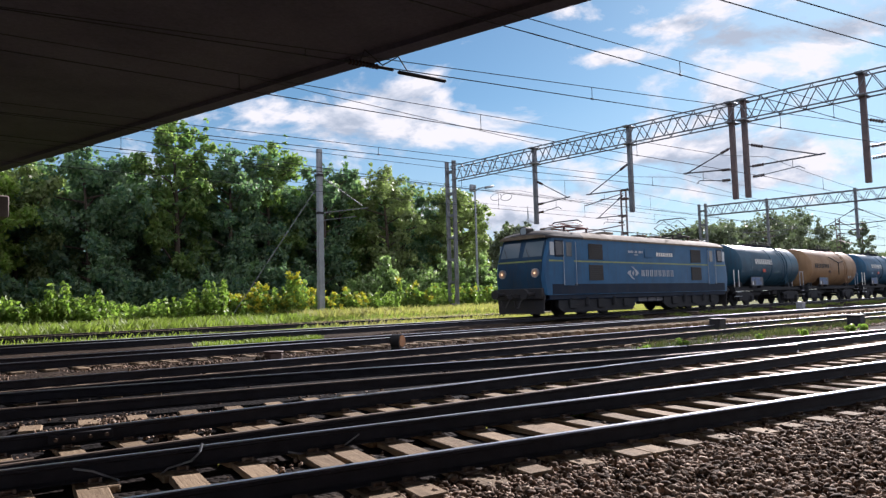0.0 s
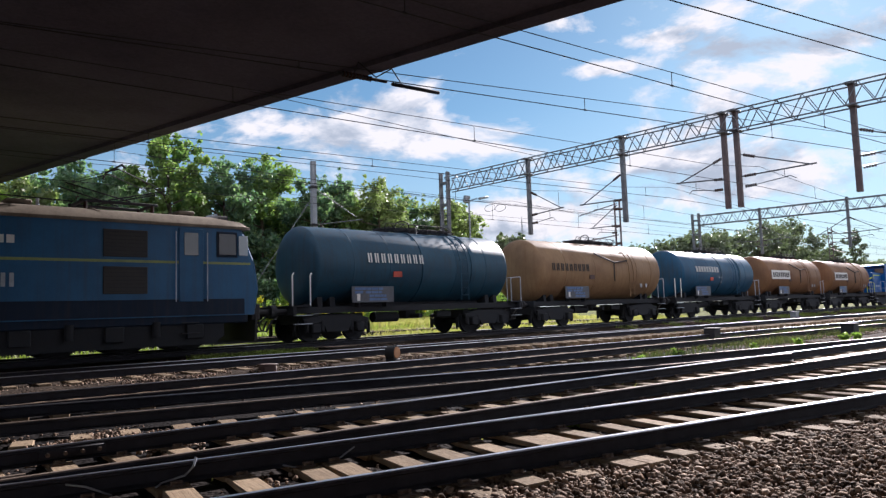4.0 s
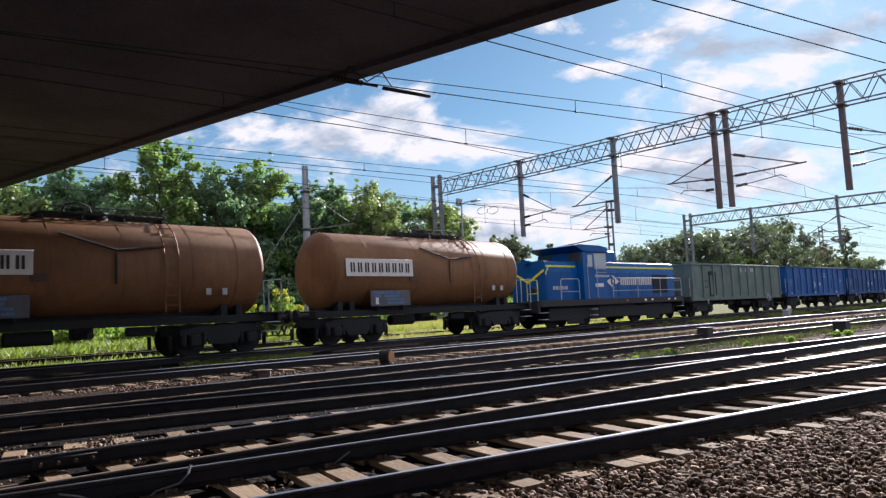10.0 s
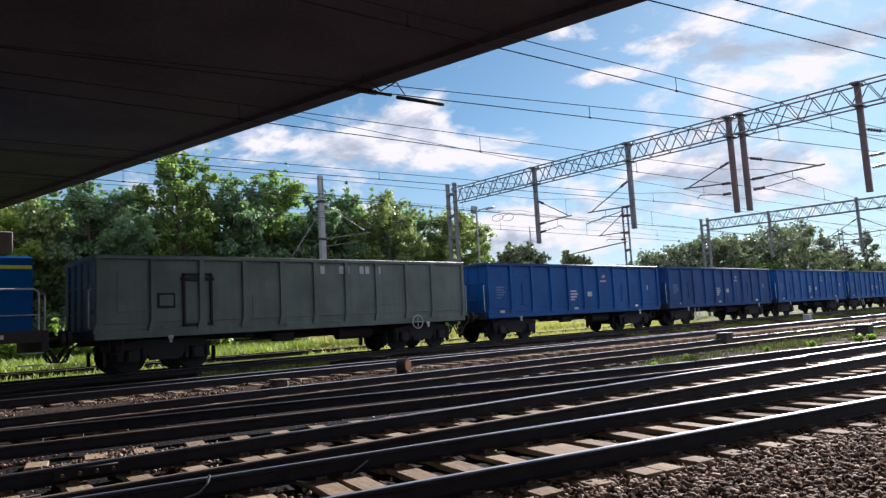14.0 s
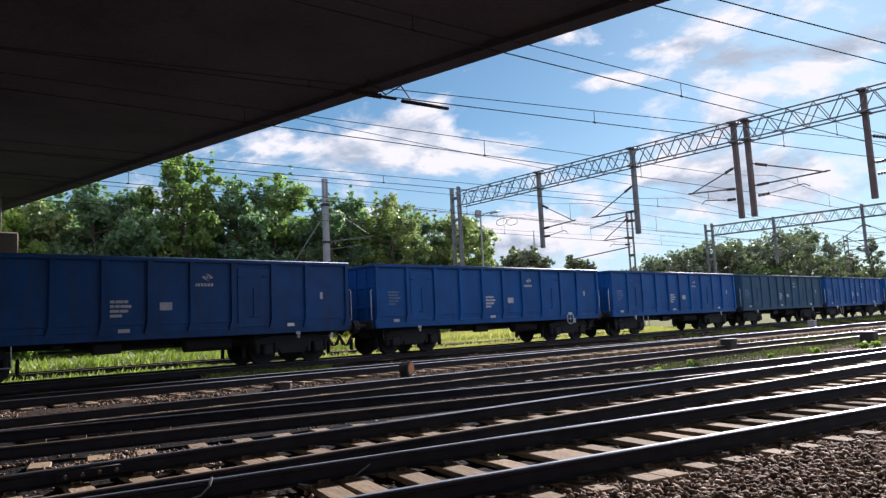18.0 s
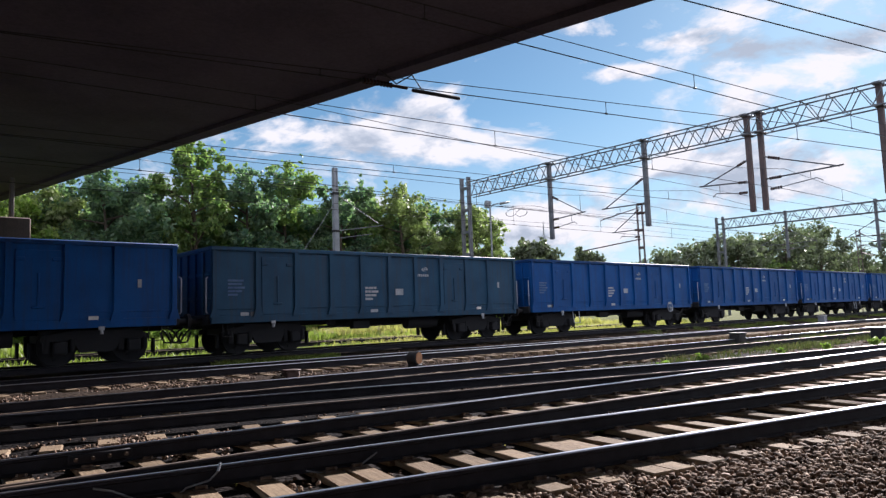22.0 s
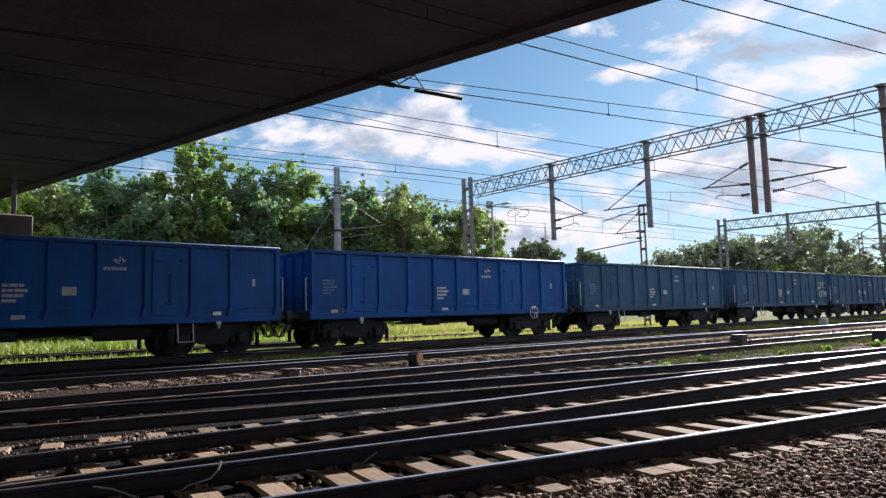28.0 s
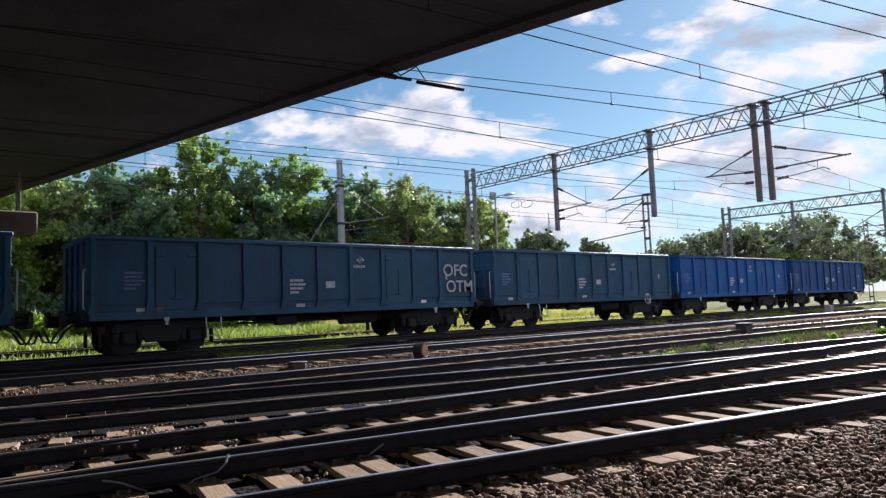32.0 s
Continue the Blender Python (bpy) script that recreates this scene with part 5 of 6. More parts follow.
    part("valve_box", Geo().box((-2.2, -1.0, 0.85), (0.3, 0.1, 0.16), 0.02), "bogie", th)
    bogie(th, -half + 1.95)
    bogie(th, half - 1.95)
    # writing of the yard: number block, load panel, owner's mark
    y = -SIDE_Y - 0.004
    if plain:
        bars(th, 0.2, 2.85, y, ((0.16, -0.5, 0.17, 0.17, -0.35, 0.17, 0.17, -0.25, 0.16),), "pale", 0.26, 0.3)
        # a hatch in a dark frame, a small plate beside it, and patched panels
        for bx, bz, bw, bh in ((-4.35, 1.95, 0.08, 1.5), (-3.55, 1.95, 0.08, 1.5), (-3.95, 2.68, 0.88, 0.08), (-3.95, 1.25, 0.88, 0.08)):
            part("hatch_frame", Geo().box((bx, y - 0.015, bz), (bw, 0.05, bh), 0.01), "bogie", th)
        part("hatch_bar", Geo().box((-3.95, y - 0.02, 2.55), (1.0, 0.04, 0.1), 0.01), "bogie", th)
        part("plate_frame", Geo().box((-4.85, y - 0.01, 1.95), (0.5, 0.03, 0.42), 0.01), "bogie", th)
        part("plate", Geo().box((-4.85, y - 0.02, 1.95), (0.38, 0.03, 0.3), 0.01), paint, th)
        for bx, bz, bw, bh in ((-5.75, 2.2, 0.8, 1.1), (-1.8, 1.7, 0.9, 0.7), (3.0, 2.1, 0.9, 0.9)):
            part("repair_plate", Geo().box((bx, y + 0.006, bz), (bw, 0.022, bh), 0.006), paint, th)
    else:
        bars(th, -1.05, 1.98, y, ((0.12, 0.2, 0.1), (0.1, 0.12, 0.28), (0.22, 0.22), (0.3,)), "pale", 0.075, 0.125)
        part("data_panel", Geo().box((0.42, y, 1.84), (0.34, 0.012, 0.22)), "pale", th)
        emblem(th, 1.62, 2.66, y, 0.3, mark)
        bars(th, 1.22, 2.44, y, ((0.075, 0.075, 0.075, 0.075, 0.075, 0.075),), mark, 0.085, 0.1)
        bars(th, -5.95, 2.2, y, ((0.12, 0.2, 0.14), (0.3, 0.12), (0.16, 0.1, 0.24), (0.22, 0.2), (0.3,)), "faint", 0.06, 0.105)
        part("data_panel", Geo().box((-5.75 + rnd.uniform(0, 0.5), y - 0.02, 1.2), (0.26, 0.012, 0.1)), "pale", th)
        part("data_panel", Geo().box((-0.7, y - 0.02, 1.2), (0.3, 0.012, 0.1)), "pale", th)
        part("data_panel", Geo().box((4.3, y - 0.02, 1.2), (0.24, 0.012, 0.1)), "white", th)
        part("data_panel", Geo().box((5.45, y, 2.1), (0.1, 0.012, 0.22)), "pale", th)
    for bx in (-half + 1.95, half - 1.95):
        part("jacking_pad", Geo().box((bx, -1.42, 0.93), (0.15, 0.05, 0.1), 0.01).cyl((bx, -1.43, 0.88), (bx, -1.43, 0.78), 0.035, 0.05, 8), "pale", th)
    part("chalk_board", Geo().box((-5.1, y - 0.02, 1.2), (0.3, 0.014, 0.13)), "plate", th)
    if ladder:
        fx = -3.5 if ladder > 0 else 3.4
        part("shunter_step", Geo().tube([(fx - 0.22, -1.36, 1.0), (fx - 0.22, -1.42, 0.42), (fx + 0.22, -1.42, 0.42), (fx + 0.22, -1.36, 1.0)], 0.022, 6), "pale", th)
    if seed % 3 == 0:
        w = Geo()
        w.tube([(4.2 + 0.24 * math.cos(a * 0.35), -1.5, 0.98 + 0.24 * math.sin(a * 0.35)) for a in range(19)], 0.02, 5)
        w.tube([(4.0, -1.5, 0.98), (4.4, -1.5, 0.98)], 0.014, 4).tube([(4.2, -1.5, 0.78), (4.2, -1.5, 1.18)], 0.014, 4)
        part("hand_brake_wheel", w, "pale", th)
    if tag:
        for k, word in enumerate(("OFC", "OTM")):
            cu = bpy.data.curves.new("painted_word", "FONT")
            cu.body, cu.size, cu.extrude, cu.align_x = word, 0.62, 0.003, "CENTER"
            cu.offset = 0.006
            cu.materials.append(M["pale"])
            tx = new("painted_word", cu)
            tx.parent = th
            tx.matrix_basis = pose(half - 0.95 + 0.18 * k, -SIDE_Y - 0.085, 2.12 - 0.6 * k, 90, 0, 0)
            tx["label"] = "white sprayed graffiti word"
    return th


def tank_wagon(x, paint, label, panel=False, r=1.39, bands=(-3.2, -1.6, 1.7, 3.4), straps=False, word=(-3.0, 3.05), rise=0.05, seed=0, half=4.95):
    """A four-axle tank wagon: barrel with dished ends, bands, dome walkway, ladder, frame, bogies."""
    th = thing("tank_wagon", pose(x, TRACK_Y, 0), label, "tank wagon", "tank wagons of the train")
    cz = 2.6
    prof = [(-half, 0.02)] + [(-half + 0.36 - 0.36 * math.cos(a * math.pi / 16), r * math.sin(a * math.pi / 16) ** 0.6) for a in range(1, 9)]
    prof = prof + [(-x_, q) for x_, q in reversed(prof)]
    part("barrel", Geo().lathe(prof, 0, cz, 64), paint, th)
    for b in bands:
        part("weld_band", Geo().lathe([(b - 0.03, r - 0.01), (b - 0.03, r + 0.008), (b + 0.03, r + 0.008), (b + 0.03, r - 0.01)], 0, cz, 64), paint, th)
    if straps:
        for b in (0.0, 2.6):
            part("strap", Geo().lathe([(b - 0.09, r - 0.01), (b - 0.09, r + 0.03), (b + 0.09, r + 0.03), (b + 0.09, r - 0.01)], 0, cz, 64), "t_dark", th)
    # walkway, dome and side ladder
    zw = cz + r + 0.12
    deck = Geo()
    for yy in (-0.4, -0.02, 0.36):
        deck.box((0.6, yy, zw), (3.4, 0.05, 0.06), 0.006)
    for k in range(15):
        deck.box((-1.05 + 0.235 * k, -0.02, zw + 0.02), (0.07, 0.8, 0.025), 0.004)
    part("walkway", deck, "iron", th)
    part("walkway_brace", Geo().tube([(-1.1 + 0.3 * k, -0.44, zw + (0.16 if k % 2 else -0.12)) for k in range(13)], 0.013, 4), "iron", th)
    for dx in (-1.0, 0.0, 1.1, 2.2):
        part("walkway_support", Geo().box((dx, 0, cz + r + 0.03), (0.05, 0.8, 0.14), 0.01), "iron", th)
    part("filling_hose", Geo().tube([(-0.5, -0.2, zw), (-0.4, -0.3, zw + 0.25), (-0.1, -0.35, zw + 0.32), (0.2, -0.3, zw + 0.22), (0.3, -0.2, zw)], 0.025, 6), "iron", th)
    part("dome", Geo().cyl((0.5, 0, cz + r - 0.1), (0.5, 0, cz + r + 0.22), 0.3, 0.28, 20), "iron", th)
    part("walkway_rail", Geo().tube([(-1.1, -0.42, cz + r + 0.15), (-1.0, -0.42, cz + r + 0.3), (2.0, -0.42, cz + r + 0.3), (2.3, -0.42, cz + r + 0.15)], 0.016, 5), "iron", th)
    lad = Geo()
    arc = [(math.sin(a) * (r + 0.07), math.cos(a) * (r + 0.07)) for a in (0.25, 0.5, 0.8, 1.1, 1.35, 1.57)]
    for dx in (1.85, 2.25):
        lad.tube([(dx, -sy, cz + z) for sy, z in arc] + [(dx, -r - 0.08, 1.3)], 0.02, 5)
    for k in range(9):
        z = 1.5 + 0.28 * k
        yy = -r - 0.08 if z < cz else -math.sqrt(max(0.05, (r + 0.08) ** 2 - (z - cz) ** 2))
        lad.tube([(1.85, yy, z), (2.25, yy, z)], 0.016, 4)
    part("ladder", lad, paint, th)
    if not straps:
        part("vent_pipe", Geo().tube([(-0.8, -r * 0.86, cz + 0.86), (0.55, -r * 1.03, cz + 0.42), (1.85, -r * 0.97, cz + 0.55)], 0.035, 6).tube([(0.55, -r * 1.03, cz + 0.42), (0.55, -r * 1.03, cz - 0.5)], 0.03, 6), "iron", th)
        for k in range(2):
            part("name_plate", Geo().box((3.2 + 0.5 * k, -r * 0.93, cz - 0.72), (0.16, 0.02, 0.2)), "pale", th)
    # writing follows the barrel's curve
    zc = cz + rise
    yw = -math.sqrt(r * r - rise ** 2)
    tilt = Matrix.Rotation(-math.asin(rise / r), 3, "X")
    wx, wl = word
    if panel:
        part("name_board", Geo().box((wx + wl / 2, yw - 0.035, zc), (wl + 0.24, 0.03, 0.62), 0.004, tilt), "white", th)
    marks(th, wx, zc, yw - (0.06 if panel else 0.025), 9, wl / 9 * 0.58, 0.34, wl / 9, "black" if (panel or paint == "t_tan") else "white", tilt)
    # the plate of data hangs upright from the solebar: pale cells on a grey ground
    part("data_panel", Geo().box((-2.4, -1.33, 1.56), (1.85, 0.03, 0.56), 0.006), "plate", th)
    for k in range(2):
        part("panel_bracket", Geo().box((-3.0 + 1.2 * k, -1.2, 1.22), (0.06, 0.26, 0.2), 0.008), "bogie", th)
    bars(th, -3.2, 1.76, -1.345, ((0.5, 0.16, 0.3, 0.2), (0.34, -0.1, 0.22, 0.3, 0.14), (-0.62, 0.2, 0.26, 0.12, 0.1), (-0.62, 0.3, 0.14, 0.3)), "faint", 0.085, 0.125)
    part("hazard_mark", Geo().box((-3.05, -1.35, 1.46), (0.13, 0.012, 0.24)), "white", th)
    part("hazard_plate", Geo().box((-1.3, -r * 0.99, 2.28), (0.4, 0.03, 0.2)), "red" if paint in ("t_blue", "t_dark") else "rustbrown", th)
    # frame
    for s in (-1, 1):
        part("solebar", Geo().box((0, 1.02 * s, 1.06), (11.1, 0.14, 0.22), 0.015), "bogie", th)
        part("headstock", Geo().box((5.55 * s, 0, 1.05), (0.14, 2.6, 0.3), 0.02), "bogie", th)
        buffers(th, 5.55 * s, 6.15 * s)
        for b in (-4.1, 4.1):
            part("saddle", Geo().prism([(-0.95, 1.1), (0.95, 1.1), (0.9, 1.5), (0.6, 1.32), (-0.6, 1.32), (-0.9, 1.5)], b - 0.25 * s - 0.1, b - 0.25 * s + 0.1, 0), "bogie", th)
    part("cradle", Geo().box((0, 0, 1.14), (9.4, 0.9, 0.36), 0.03), "bogie", th)
    part("end_platform", Geo().box((5.3, 0, 1.2), (0.75, 2.6, 0.05), 0.008), "bogie", th)
    for y in (-1.28, 1.28):
        part("platform_rail", Geo().tube([(5.0, y, 1.2), (5.0, y, 2.2), (5.62, y, 2.25), (5.62, y, 1.2)], 0.022, 6), "pale", th)
    part("end_rail", Geo().tube([(5.62, -1.28, 2.25), (5.62, -0.5, 2.25), (5.62, -0.5, 1.2)], 0.022, 6), "pale", th)
    if straps:
        part("end_platform", Geo().box((-5.3, 0, 1.2), (0.75, 2.6, 0.05), 0.008), "bogie", th)
        for xa in (-5.62, -4.95):
            part("platform_rail", Geo().tube([(xa, -1.28, 1.2), (xa, -1.28, 2.2), (xa + 0.08, -1.24, 2.28)], 0.024, 6), "white", th)
        for z in (0.62, 0.9):
            part("step", Geo().box((-5.25, -1.3, z), (0.6, 0.22, 0.03), 0.006), "pale", th)
    for z in (0.62, 0.9):
        part("step", Geo().box((5.25, -1.3, z), (0.5, 0.22, 0.03), 0.006), "pale", th)
    part("outlet_valve", Geo().cyl((0, -0.5, 0.75), (0, -1.1, 0.75), 0.09, None, 10).box((0, -0.3, 0.85), (0.5, 0.5, 0.4), 0.04), "bogie", th)
    part("brake_cylinder", Geo().cyl((-1.9, -0.6, 0.75), (-0.8, -0.6, 0.75), 0.19, None, 14), "bogie", th)
    part("valve_box", Geo().box((1.4, -0.8, 0.8), (0.8, 0.2, 0.25), 0.03), "bogie", th)
    bogie(th, -3.75)
    bogie(th, 3.75)
    return th


def electric_loco(x):
    """A six-axle electric locomotive, blue with a pale roof, running cab first."""
    th = thing("electric_locomotive", pose(x, TRACK_Y, 0), "dark blue electric locomotive with beige roof and yellow stripe", "locomotive")
    hw = 1.49

    def end_x(z, s):
        """The raked face: it leans back above the waist and below the lamps."""
        return s * np.interp(z, [1.0, 1.75, 2.5, 3.55, 3.8], [8.72, 8.85, 8.75, 8.35, 8.15])

    def ring(s, inset, z0, z1):
        w = hw - inset
        pts = []
        for y, z in ((-w, z0), (-w, 1.75), (-w, 2.5), (-w + 0.02, z1), (w - 0.02, z1), (w, 2.5), (w, 1.75), (w, z0)):
            pts.append((float(end_x(z, s)), y, z))
        return pts

    def shift(r, dx, dy):
        return [(p[0] + dx, p[1] + (dy if p[1] < 0 else -dy), p[2]) for p in r]

    zt = 3.62
    fl, fr = ring(-1, 0, 0.98, zt), ring(1, 0, 0.98, zt)
    part("body_shell", Geo().loft([shift(fl, 0.0, 0.18), shift(fl, 0.10, 0.03), shift(fl, 0.3, 0.0), shift(fr, -0.3, 0.0), shift(fr, -0.10, 0.03), shift(fr, 0.0, 0.18)]), "et_blue", th)
    # roof: crowned, with drooping cab ends
    rings = []
    for xx, k in ((-8.55, 0.30), (-8.25, 0.75), (-7.6, 1.0), (-5.9, 1.0), (0, 1.02), (7.6, 1.0), (8.25, 0.75), (8.55, 0.30)):
        w = hw + 0.02 - (0.12 if abs(xx) > 8.4 else 0)
        rings.append([(xx, -w, zt - 0.06), (xx, -w, zt + 0.02), (xx, -w * 0.86, zt + 0.24 * k), (xx, -w * 0.5, zt + 0.36 * k), (xx, 0, zt + 0.40 * k), (xx, w * 0.5, zt + 0.36 * k), (xx, w * 0.86, zt + 0.24 * k), (xx, w, zt + 0.02), (xx, w, zt - 0.06)])
    top = Geo().loft(rings)
    top.m = [1 if f < 27 else 0 for f in range(len(top.f))]
    part("roof", top, ("et_roof", "et_soot"), th)
    for xx in (-4.2, 4.2, 0.4):
        part("roof_joint", Geo().prism([(-hw - 0.03, zt - 0.04), (-hw * 0.86, zt + 0.27), (-hw * 0.5, zt + 0.39), (0, zt + 0.43), (hw * 0.5, zt + 0.39), (hw * 0.86, zt + 0.27), (hw + 0.03, zt - 0.04)], xx - 0.04, xx + 0.04, 0), "et_roof", th)
    part("skirt", Geo().box((0, 0, 0.96), (16.9, 2.86, 0.42), 0.04), "et_dark", th)
    for sg in (-1, 1):
        part("lower_panel", Geo().box((0, (hw + 0.004) * sg, 1.24), (16.6, 0.02, 0.46), 0.006), "et_dark", th)
    for xx in (-0.6, 0.3, 1.15, 2.0):
        part("case_door", Geo().box((xx, -1.27, 0.76), (0.8, 0.03, 0.42), 0.01), "plate", th)
    part("waist_stripe", Geo().box((0, -hw - 0.004, 2.52), (17.0, 0.012, 0.07)), "olive", th)
    y = -hw - 0.012
    for xx in (-4.95, 4.85):
        for z in (3.0, 2.0):
            part("louvre", Geo().box((xx, y, z), (1.15, 0.03, 0.74), 0.01), "black", th)
            for k in range(7):
                part("slat", Geo().box((xx, y - 0.02, z - 0.3 + 0.1 * k), (1.1, 0.03, 0.02)), "iron", th)
    for s in (-1, 1):
        dx = 6.85 * s - 0.2
        part("cab_door", Geo().box((dx, y, 2.45), (0.72, 0.03, 2.1), 0.015), "et_blue", th)
        part("door_window", Geo().box((dx, y - 0.018, 3.05), (0.42, 0.02, 0.66), 0.02), "glass", th)
        for k in (-0.46, 0.46):
            part("handrail", Geo().tube([(dx + k, y - 0.06, 1.4), (dx + k, y - 0.06, 3.4)], 0.016, 5), "pale", th)
        part("cab_window", Geo().box((7.75 * s, y - 0.012, 3.08), (0.55, 0.03, 0.64), 0.02), "glass_dark", th)
        part("cab_window_frame", Geo().box((7.75 * s, y + 0.01, 3.08), (0.66, 0.03, 0.76), 0.02), "et_dark", th)
        g = Geo()
        for yy in (-0.68, 0.68):
            xa, xb = float(end_x(2.72, s)) + 0.03 * s, float(end_x(3.42, s)) + 0.03 * s
            g.put([(xa, yy - 0.55, 2.72), (xa, yy + 0.55, 2.72), (xb, yy + 0.52, 3.42), (xb, yy - 0.52, 3.42), (xa - 0.06 * s, yy - 0.55, 2.72), (xa - 0.06 * s, yy + 0.55, 2.72), (xb - 0.06 * s, yy + 0.52, 3.42), (xb - 0.06 * s, yy - 0.52, 3.42)],
                  [(0, 1, 2, 3), (7, 6, 5, 4), (0, 4, 5, 1), (1, 5, 6, 2), (2, 6, 7, 3), (3, 7, 4, 0)])
        part("windscreen", g, "glass_mid", th)
        xn = float(end_x(1.85, s))
        for yy in (-0.98, 0.98):
            part("headlight", Geo().cyl((xn - 0.1 * s, yy, 1.98), (xn + 0.06 * s, yy, 1.98), 0.21, None, 24), "grey_steel", th)
            part("headlight_lens", Geo().cyl((xn + 0.05 * s, yy, 1.98), (xn + 0.075 * s, yy, 1.98), 0.17, None, 20), "lens", th)
            part("bulb", Geo().cyl((xn + 0.07 * s, yy, 1.98), (xn + 0.09 * s, yy, 1.98), 0.06, 0.05, 12), "bulb", th)
        lamp = part("top_headlight", Geo().cyl((7.9 * s, 0, 3.95), (8.42 * s, 0, 3.95), 0.2, 0.22, 18), "et_soot", th)
        part("lamp_lens", Geo().cyl((8.42 * s, 0, 3.95), (8.44 * s, 0, 3.95), 0.18, None, 18), "glass_lit", lamp)
        nose = Geo()
        zs = (1.0, 1.75, 2.5, 3.55)
        nose.loft([[(float(end_x(z, s)) + d * s, y_, z) for y_ in (-1.3, 1.3)][::1] + [(float(end_x(z, s)) - 0.05 * s, y_, z) for y_ in (1.3, -1.3)] for z, d in zip(zs, (0.015, 0.015, 0.015, 0.012))])
        part("nose_panel", nose, "et_nose", th)
        xw = float(end_x(2.52, s))
        part("nose_stripe", Geo().box((xw + 0.024 * s, 0, 2.52), (0.012, 2.62, 0.07)), "olive", th)
        for yy in (-1.34, 1.34):
            part("quarter_light", Geo().box((8.27 * s, (hw + 0.008) * (1 if yy > 0 else -1), 3.06), (0.3, 0.02, 0.6), 0.008), "glass_lit", th)
        part("wiper", Geo().tube([(xw + 0.02 * s, -0.55, 2.7), (xw - 0.1 * s, -0.3, 3.15)], 0.012, 4).tube([(xw + 0.02 * s, 0.75, 2.7), (xw - 0.1 * s, 1.0, 3.15)], 0.012, 4), "black", th)
        part("buffer_beam", Geo().box((8.75 * s, 0, 1.05), (0.3, 2.7, 0.5), 0.03), "iron", th)
        part("plough", Geo().prism([(-1.32, 0.16), (1.32, 0.16), (1.4, 0.95), (-1.4, 0.95)], 8.75 * s - 0.04, 8.75 * s + 0.04, 0), "iron", th)
        buffers(th, 8.85 * s, 9.55 * s)
        for z in (0.5, 0.8):
            part("cab_step", Geo().box((6.65 * s, -1.38, z), (0.5, 0.2, 0.03), 0.006), "iron", th)
    # under the frame
    part("equipment_case", Geo().box((0.1, 0, 0.75), (3.2, 2.5, 0.5), 0.04), "et_dark", th)
    for c in (-4.55, 4.6):
        part("bogie_side", Geo().prism([(c - 3.2, 0.98), (c - 3.2, 0.4), (c - 2.8, 0.17), (c + 2.8, 0.17), (c + 3.1, 0.4), (c + 3.1, 0.98)], -1.36, -1.24, 1), "bogie", th)
        for k in (-2.2, 0.0, 2.2):
            part("axle_box", Geo().box((c + k, -1.4, 0.55), (0.5, 0.12, 0.42), 0.03), "bogie", th)
        for k in (-1.1, 1.1):
            part("coil_spring", Geo().cyl((c + k, -1.41, 0.45), (c + k, -1.41, 0.85), 0.11, None, 12), "bogie", th)
    part("air_tank", Geo().cyl((1.9, -0.95, 0.6), (3.2, -0.95, 0.6), 0.17, None, 14), "bogie", th)
    # marks: plain shapes for the owner's name and numbers
    emblem(th, -1.75, 2.0, y, 0.95, "pale")
    marks(th, -1.05, 2.0, y - 0.006, 8, 0.28, 0.34, 0.42, "pale")
    bars(th, -2.15, 3.08, y, ((0.18, 0.16, 0.08, -0.1, 0.24, -0.1, 0.26, 0.08),), "pale", 0.12, 0.2)
    bars(th, -1.6, 2.93, y, ((0.2, 0.12),), "pale", 0.05, 0.1)
    bars(th, 0.55, 3.0, y, ((0.2, 0.16, 0.17, 0.17, 0.08, 0.17, 0.17, 0.17),), "white", 0.2, 0.2)
    part("access_panel", Geo().box((-0.15, y, 3.05), (0.9, 0.02, 0.5), 0.01), "et_blue", th)
    # roof equipment: two pantographs, bus bar on insulators, resistor boxes
    zr = zt + 0.42
    for px, up in ((-5.2, False), (5.0, True)):
        base = Geo()
        base.box((px, -0.55, zr + 0.2), (2.1, 0.06, 0.08), 0.01).box((px, 0.55, zr + 0.2), (2.1, 0.06, 0.08), 0.01).box((px - 0.95, 0, zr + 0.2), (0.08, 1.2, 0.08), 0.01).box((px + 0.95, 0, zr + 0.2), (0.08, 1.2, 0.08), 0.01)
        part("pantograph_base", base, "iron" if up else "redframe", th)
        for a in (-0.9, 0.9):
            for b in (-0.55, 0.55):
                part("foot_insulator", Geo().cyl((px + a, b, zr - 0.1), (px + a, b, zr + 0.18), 0.06, 0.05, 8), "porcelain", th)
        arms = Geo()
        rise = 0.85 if up else 0.14
        for b in (-0.5, 0.5):
            for e in ((1, -1) if up else (1,)):
                arms.tube([(px - (0.3 if up else 0.75) * e, b, zr + 0.26), (px + (1.35 if up else 0.95) * e, b * 0.7, zr + 0.3 + rise * 0.45), (px, b * 0.9, zr + 0.34 + rise)], 0.022, 5)
            if not up:
                arms.tube([(px + 0.75, b, zr + 0.26), (px - 0.9, b * 0.7, zr + 0.36), (px, b * 0.9, zr + 0.44)], 0.022, 5)
        part("pantograph_arm", arms, "iron" if up else "redframe", th)
        part("collector_bow", Geo().tube([(px, -0.95, zr + 0.28 + rise), (px, -0.7, zr + 0.42 + rise), (px, 0.7, zr + 0.42 + rise), (px, 0.95, zr + 0.28 + rise)], 0.03, 6), "iron", th)
    part("bus_bar", Geo().tube([(-4.0, 0.3, zr + 0.28), (-2.4, 0.2, zr + 0.3), (2.6, 0.2, zr + 0.3), (4.0, 0.3, zr + 0.28)], 0.02, 5), "wire", th)
